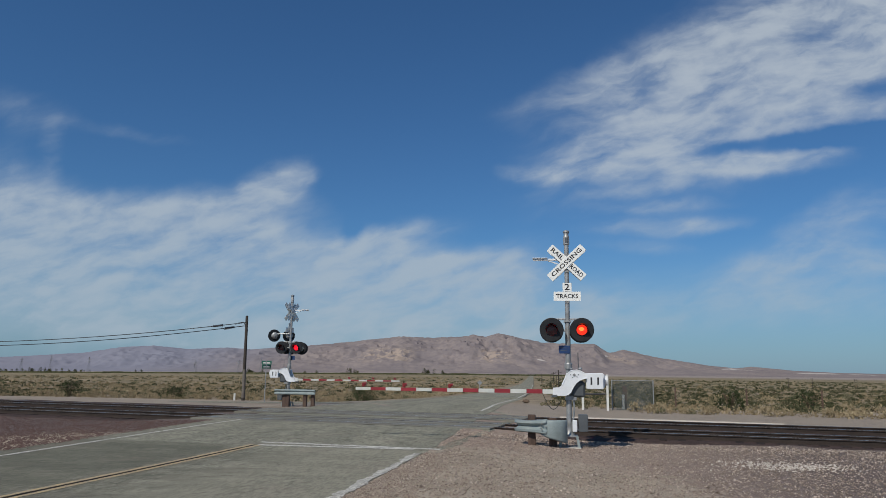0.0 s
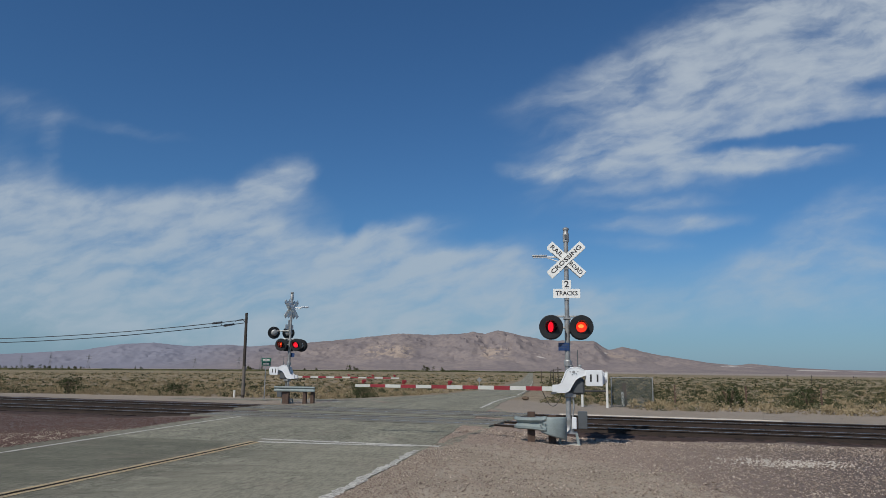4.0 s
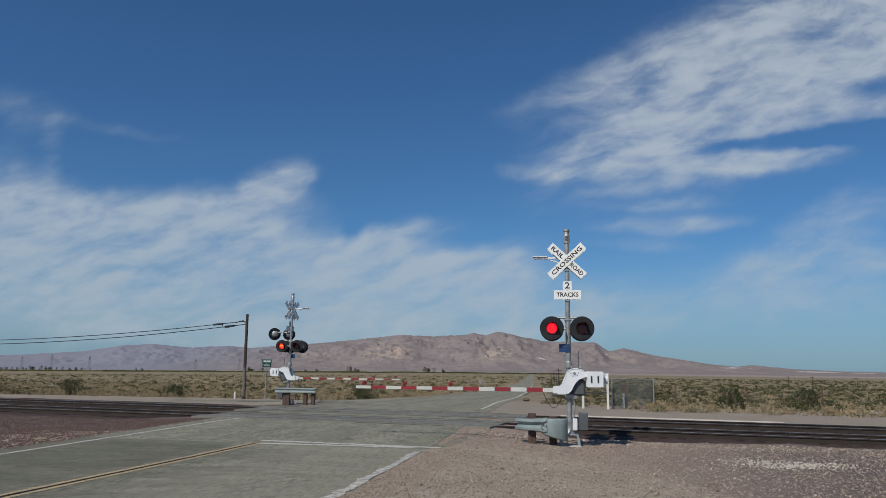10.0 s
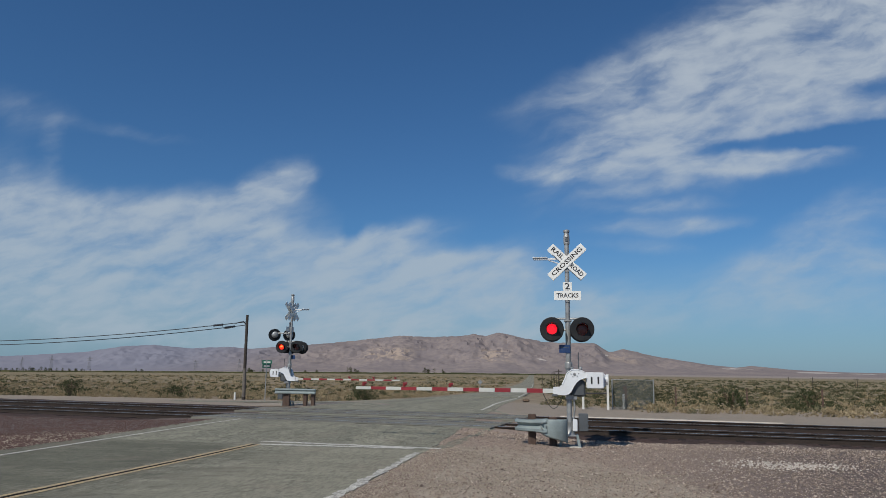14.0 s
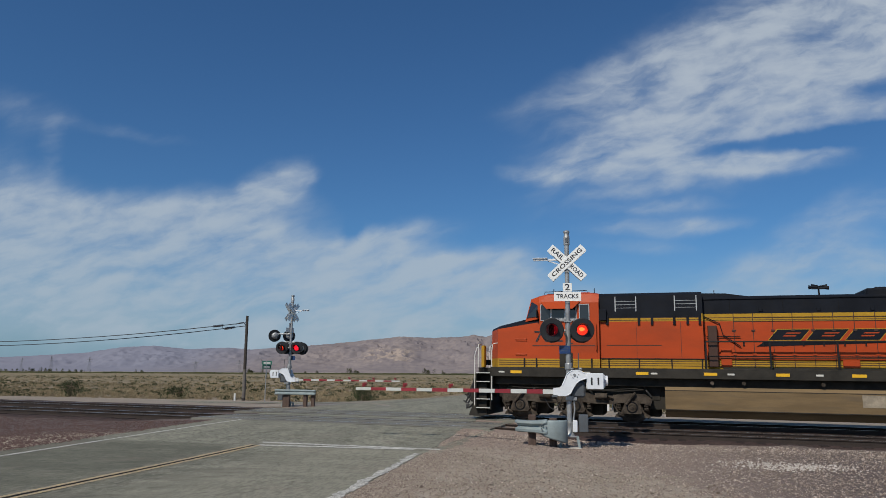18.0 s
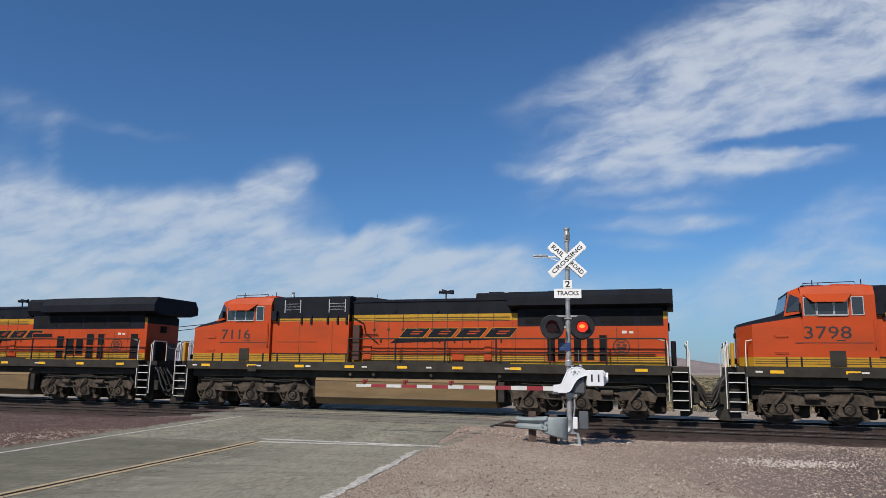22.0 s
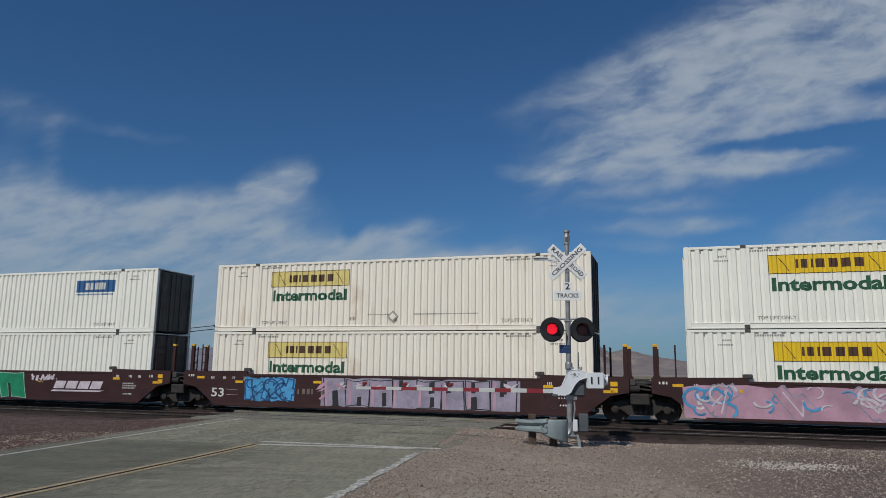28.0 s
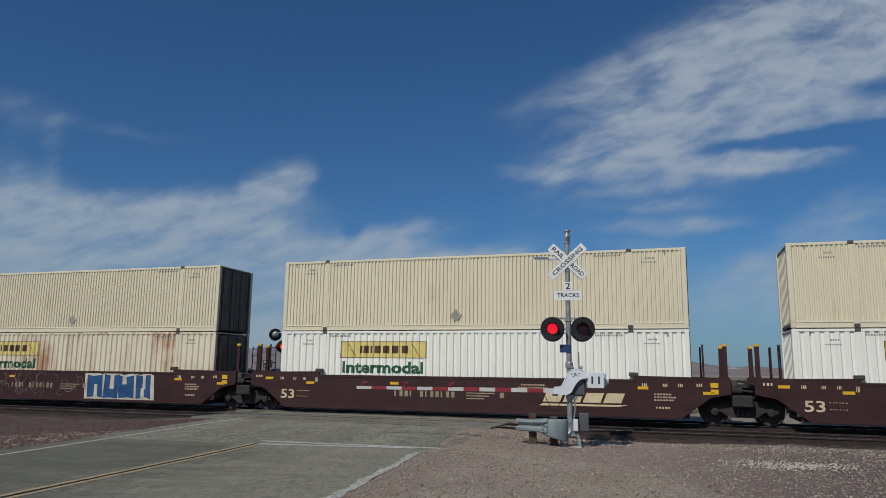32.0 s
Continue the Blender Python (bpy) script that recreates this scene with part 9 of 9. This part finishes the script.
field_gate()
mesh_fence()
post("marker_post", 9.88, 39.6, 0.78, 0.075, M_WHITE_POST, "short pale marker post in dry grass", "marker post")
post("fence_post", 10.06, 40.0, 1.25, 0.10, M_RUST_POST, "rust-brown fence post in dry grass", "fence post", True)


def road_sign(x, y):
    t = thing("road_sign", "pale diamond road sign on a post seen from behind", "road sign", pose(x, y, ground_z(x, y)))
    part("post", Geo().box(-0.04, 0.04, -0.03, 0.03, -0.2, 1.5), M_ALU, t)
    part("panel", Geo().box(-0.24, 0.24, -0.04, -0.03, -0.24, 0.24, 0.004), M_ALU, t, "diamond panel", m=pose(0, 0, 1.55, 0, 45, 0))


road_sign(4.75, 92.0)
tagged(part("tumbleweed", Geo().ring((0, 0, 0), (0, 0, 1), ((0.15, 0.0), (0.24, 0.08), (0.2, 0.17), (0.05, 0.22)), 9), M_TWIG, m=pose(5.3, 46.0, -0.16)), "small dark lump of dead brush on dirt", "brush")


def distant():
    """Trees, hedge line, pylons and poles far out on the plain."""
    for x, y, w, h in ((-890, 1500, 70, 6), (-840, 1500, 60, 8), (-790, 1500, 60, 6), (-740, 1500, 40, 5), (-345, 1300, 40, 8), (-310, 1300, 30, 6), (-640, 1520, 22, 6), (-150, 1300, 26, 7), (-165, 1300, 14, 9), (-28, 1300, 34, 9), (5, 1300, 16, 6), (-235, 1300, 30, 5)):
        t = thing("tree_clump", "dark clump of trees far out on the plain", "trees", pose(x, y, basin(x, y)), "far trees", "stuff")
        k = max(3, int(w / 7))
        c = np.array([(RNG.uniform(-w / 2, w / 2), RNG.uniform(-6, 6), 0.8) for _ in range(k)])
        rad = RNG.uniform(0.4, 0.75, k) * h * 0.75
        pts = tufts(c, rad, np.full(k, h) * RNG.uniform(0.55, 1.1, k), 160, 0.30, 0.8)
        me = bpy.data.meshes.new("crown")
        me.from_pydata([tuple(p) for p in pts], [], [(3 * i, 3 * i + 1, 3 * i + 2) for i in range(len(pts) // 3)])
        me.materials.append(M_OLIVE)
        part("crown", me, M_OLIVE, t)
        part("trunks", Geo().cyl((0, 0, -1), (0, 0, h * 0.5), 0.35, 6), M_TWIG, t)
    g = Geo()
    for i in range(120):
        x = -1500 + 1750 * i / 119
        hh, zb = 2.2 + 1.0 * noise.noise((x * 0.02, 0, 0)), basin(x, 1250)
        g.box(x, x + 15, 1250, 1262, zb - 1, zb + hh)
    tagged(part("hedge_line", g, M_OLIVE), "long low dark green line of crops across the plain", "crop field", kind="stuff")
    for x, y, h in ((-905, 1550, 31), (-842, 1550, 36), (-760, 1550, 33), (-480, 1400, 25), (-395, 1400, 27), (-352, 1400, 29), (-300, 1400, 24)):
        t = thing("pylon", "thin steel lattice pylon far away in haze", "pylon", pose(x, y, basin(x, y) - 1), "pylons")
        p = Geo()
        for sx, sy in ((-1, -1), (1, -1), (1, 1), (-1, 1)):
            p.cyl((3 * sx, 3 * sy, 0), (0.5 * sx, 0.5 * sy, h), 0.17, 4)
        for k in range(6):
            f0, f1 = k / 6, (k + 1) / 6
            r0, r1 = 3 - 2.5 * f0, 3 - 2.5 * f1
            p.cyl((-r0, -r0, h * f0), (r1, -r1, h * f1), 0.15, 3).cyl((r0, -r0, h * f0), (-r1, -r1, h * f1), 0.15, 3)
        part("mast", p, M_PYLON, t)
        for z in (0.72, 0.85):
            part("cross_arm", Geo().box(-6, 6, -0.3, 0.3, h * z, h * z + 0.6), M_PYLON, t)
    for x, y in ((172, 360), (185, 362), (232, 405), (245, 430), (44, 320), (49.5, 330), (38.5, 250), (30.5, 190), (63, 400)):
        t = thing("utility_pole", "thin wooden utility pole far out on the plain", "utility pole", pose(x, y, ground_z(x, y) - 0.3), "far poles")
        part("pole", Geo().cyl((0, 0, 0), (0, 0, 5.6), 0.13, 6), M_POLE, t)
        part("cross_arm", Geo().box(-0.9, 0.9, -0.05, 0.05, 5.0, 5.12), M_POLE, t)
    # wire fence along the plain
    fence = thing("wire_fence", "sparse wire fence of thin posts along the plain", "fence")
    for i in range(14):
        p = TRACK @ Vector((8.5 + 4.0 * i, 18.5, 0))
        part("post", Geo().box(p.x - 0.035, p.x + 0.035, p.y - 0.03, p.y + 0.03, -0.5, 0.95), M_RUST_POST, fence)


distant()


# ---------------- what moves ----------------
def train_at(t):
    d = t - 28
    return -10.4377 - 14.73775 * d - 0.01129 * d * d


def motions():
    for lens, first in FLASHERS:
        walk(lens, flash_rows(lens, first))
    times = (0, 4, 8, 12, 16, 18, 20, 22, 24, 26, 28, 30, 32)
    # every wheel rolls as its train advances
    first, last = round(16.6 * FPS), 32 * FPS
    for w, r in WHEELS:
        c = w.matrix_basis.translation.copy()
        way = -1.0 if w.parent.parent in TURNED else 1.0
        rows = [(0.0, pose(c.x, c.y, c.z))]
        for f in range(first, last + 1):
            rows.append((f / FPS, pose(c.x, c.y, c.z, 0, way * math.degrees((train_at(f / FPS) - train_at(first / FPS)) / r), 0)))
        walk(w, rows)
    for ob, place in MOVERS:
        walk(ob, [(t, TRACK @ pose(train_at(t), 0, 0) @ place) for t in times])


motions()
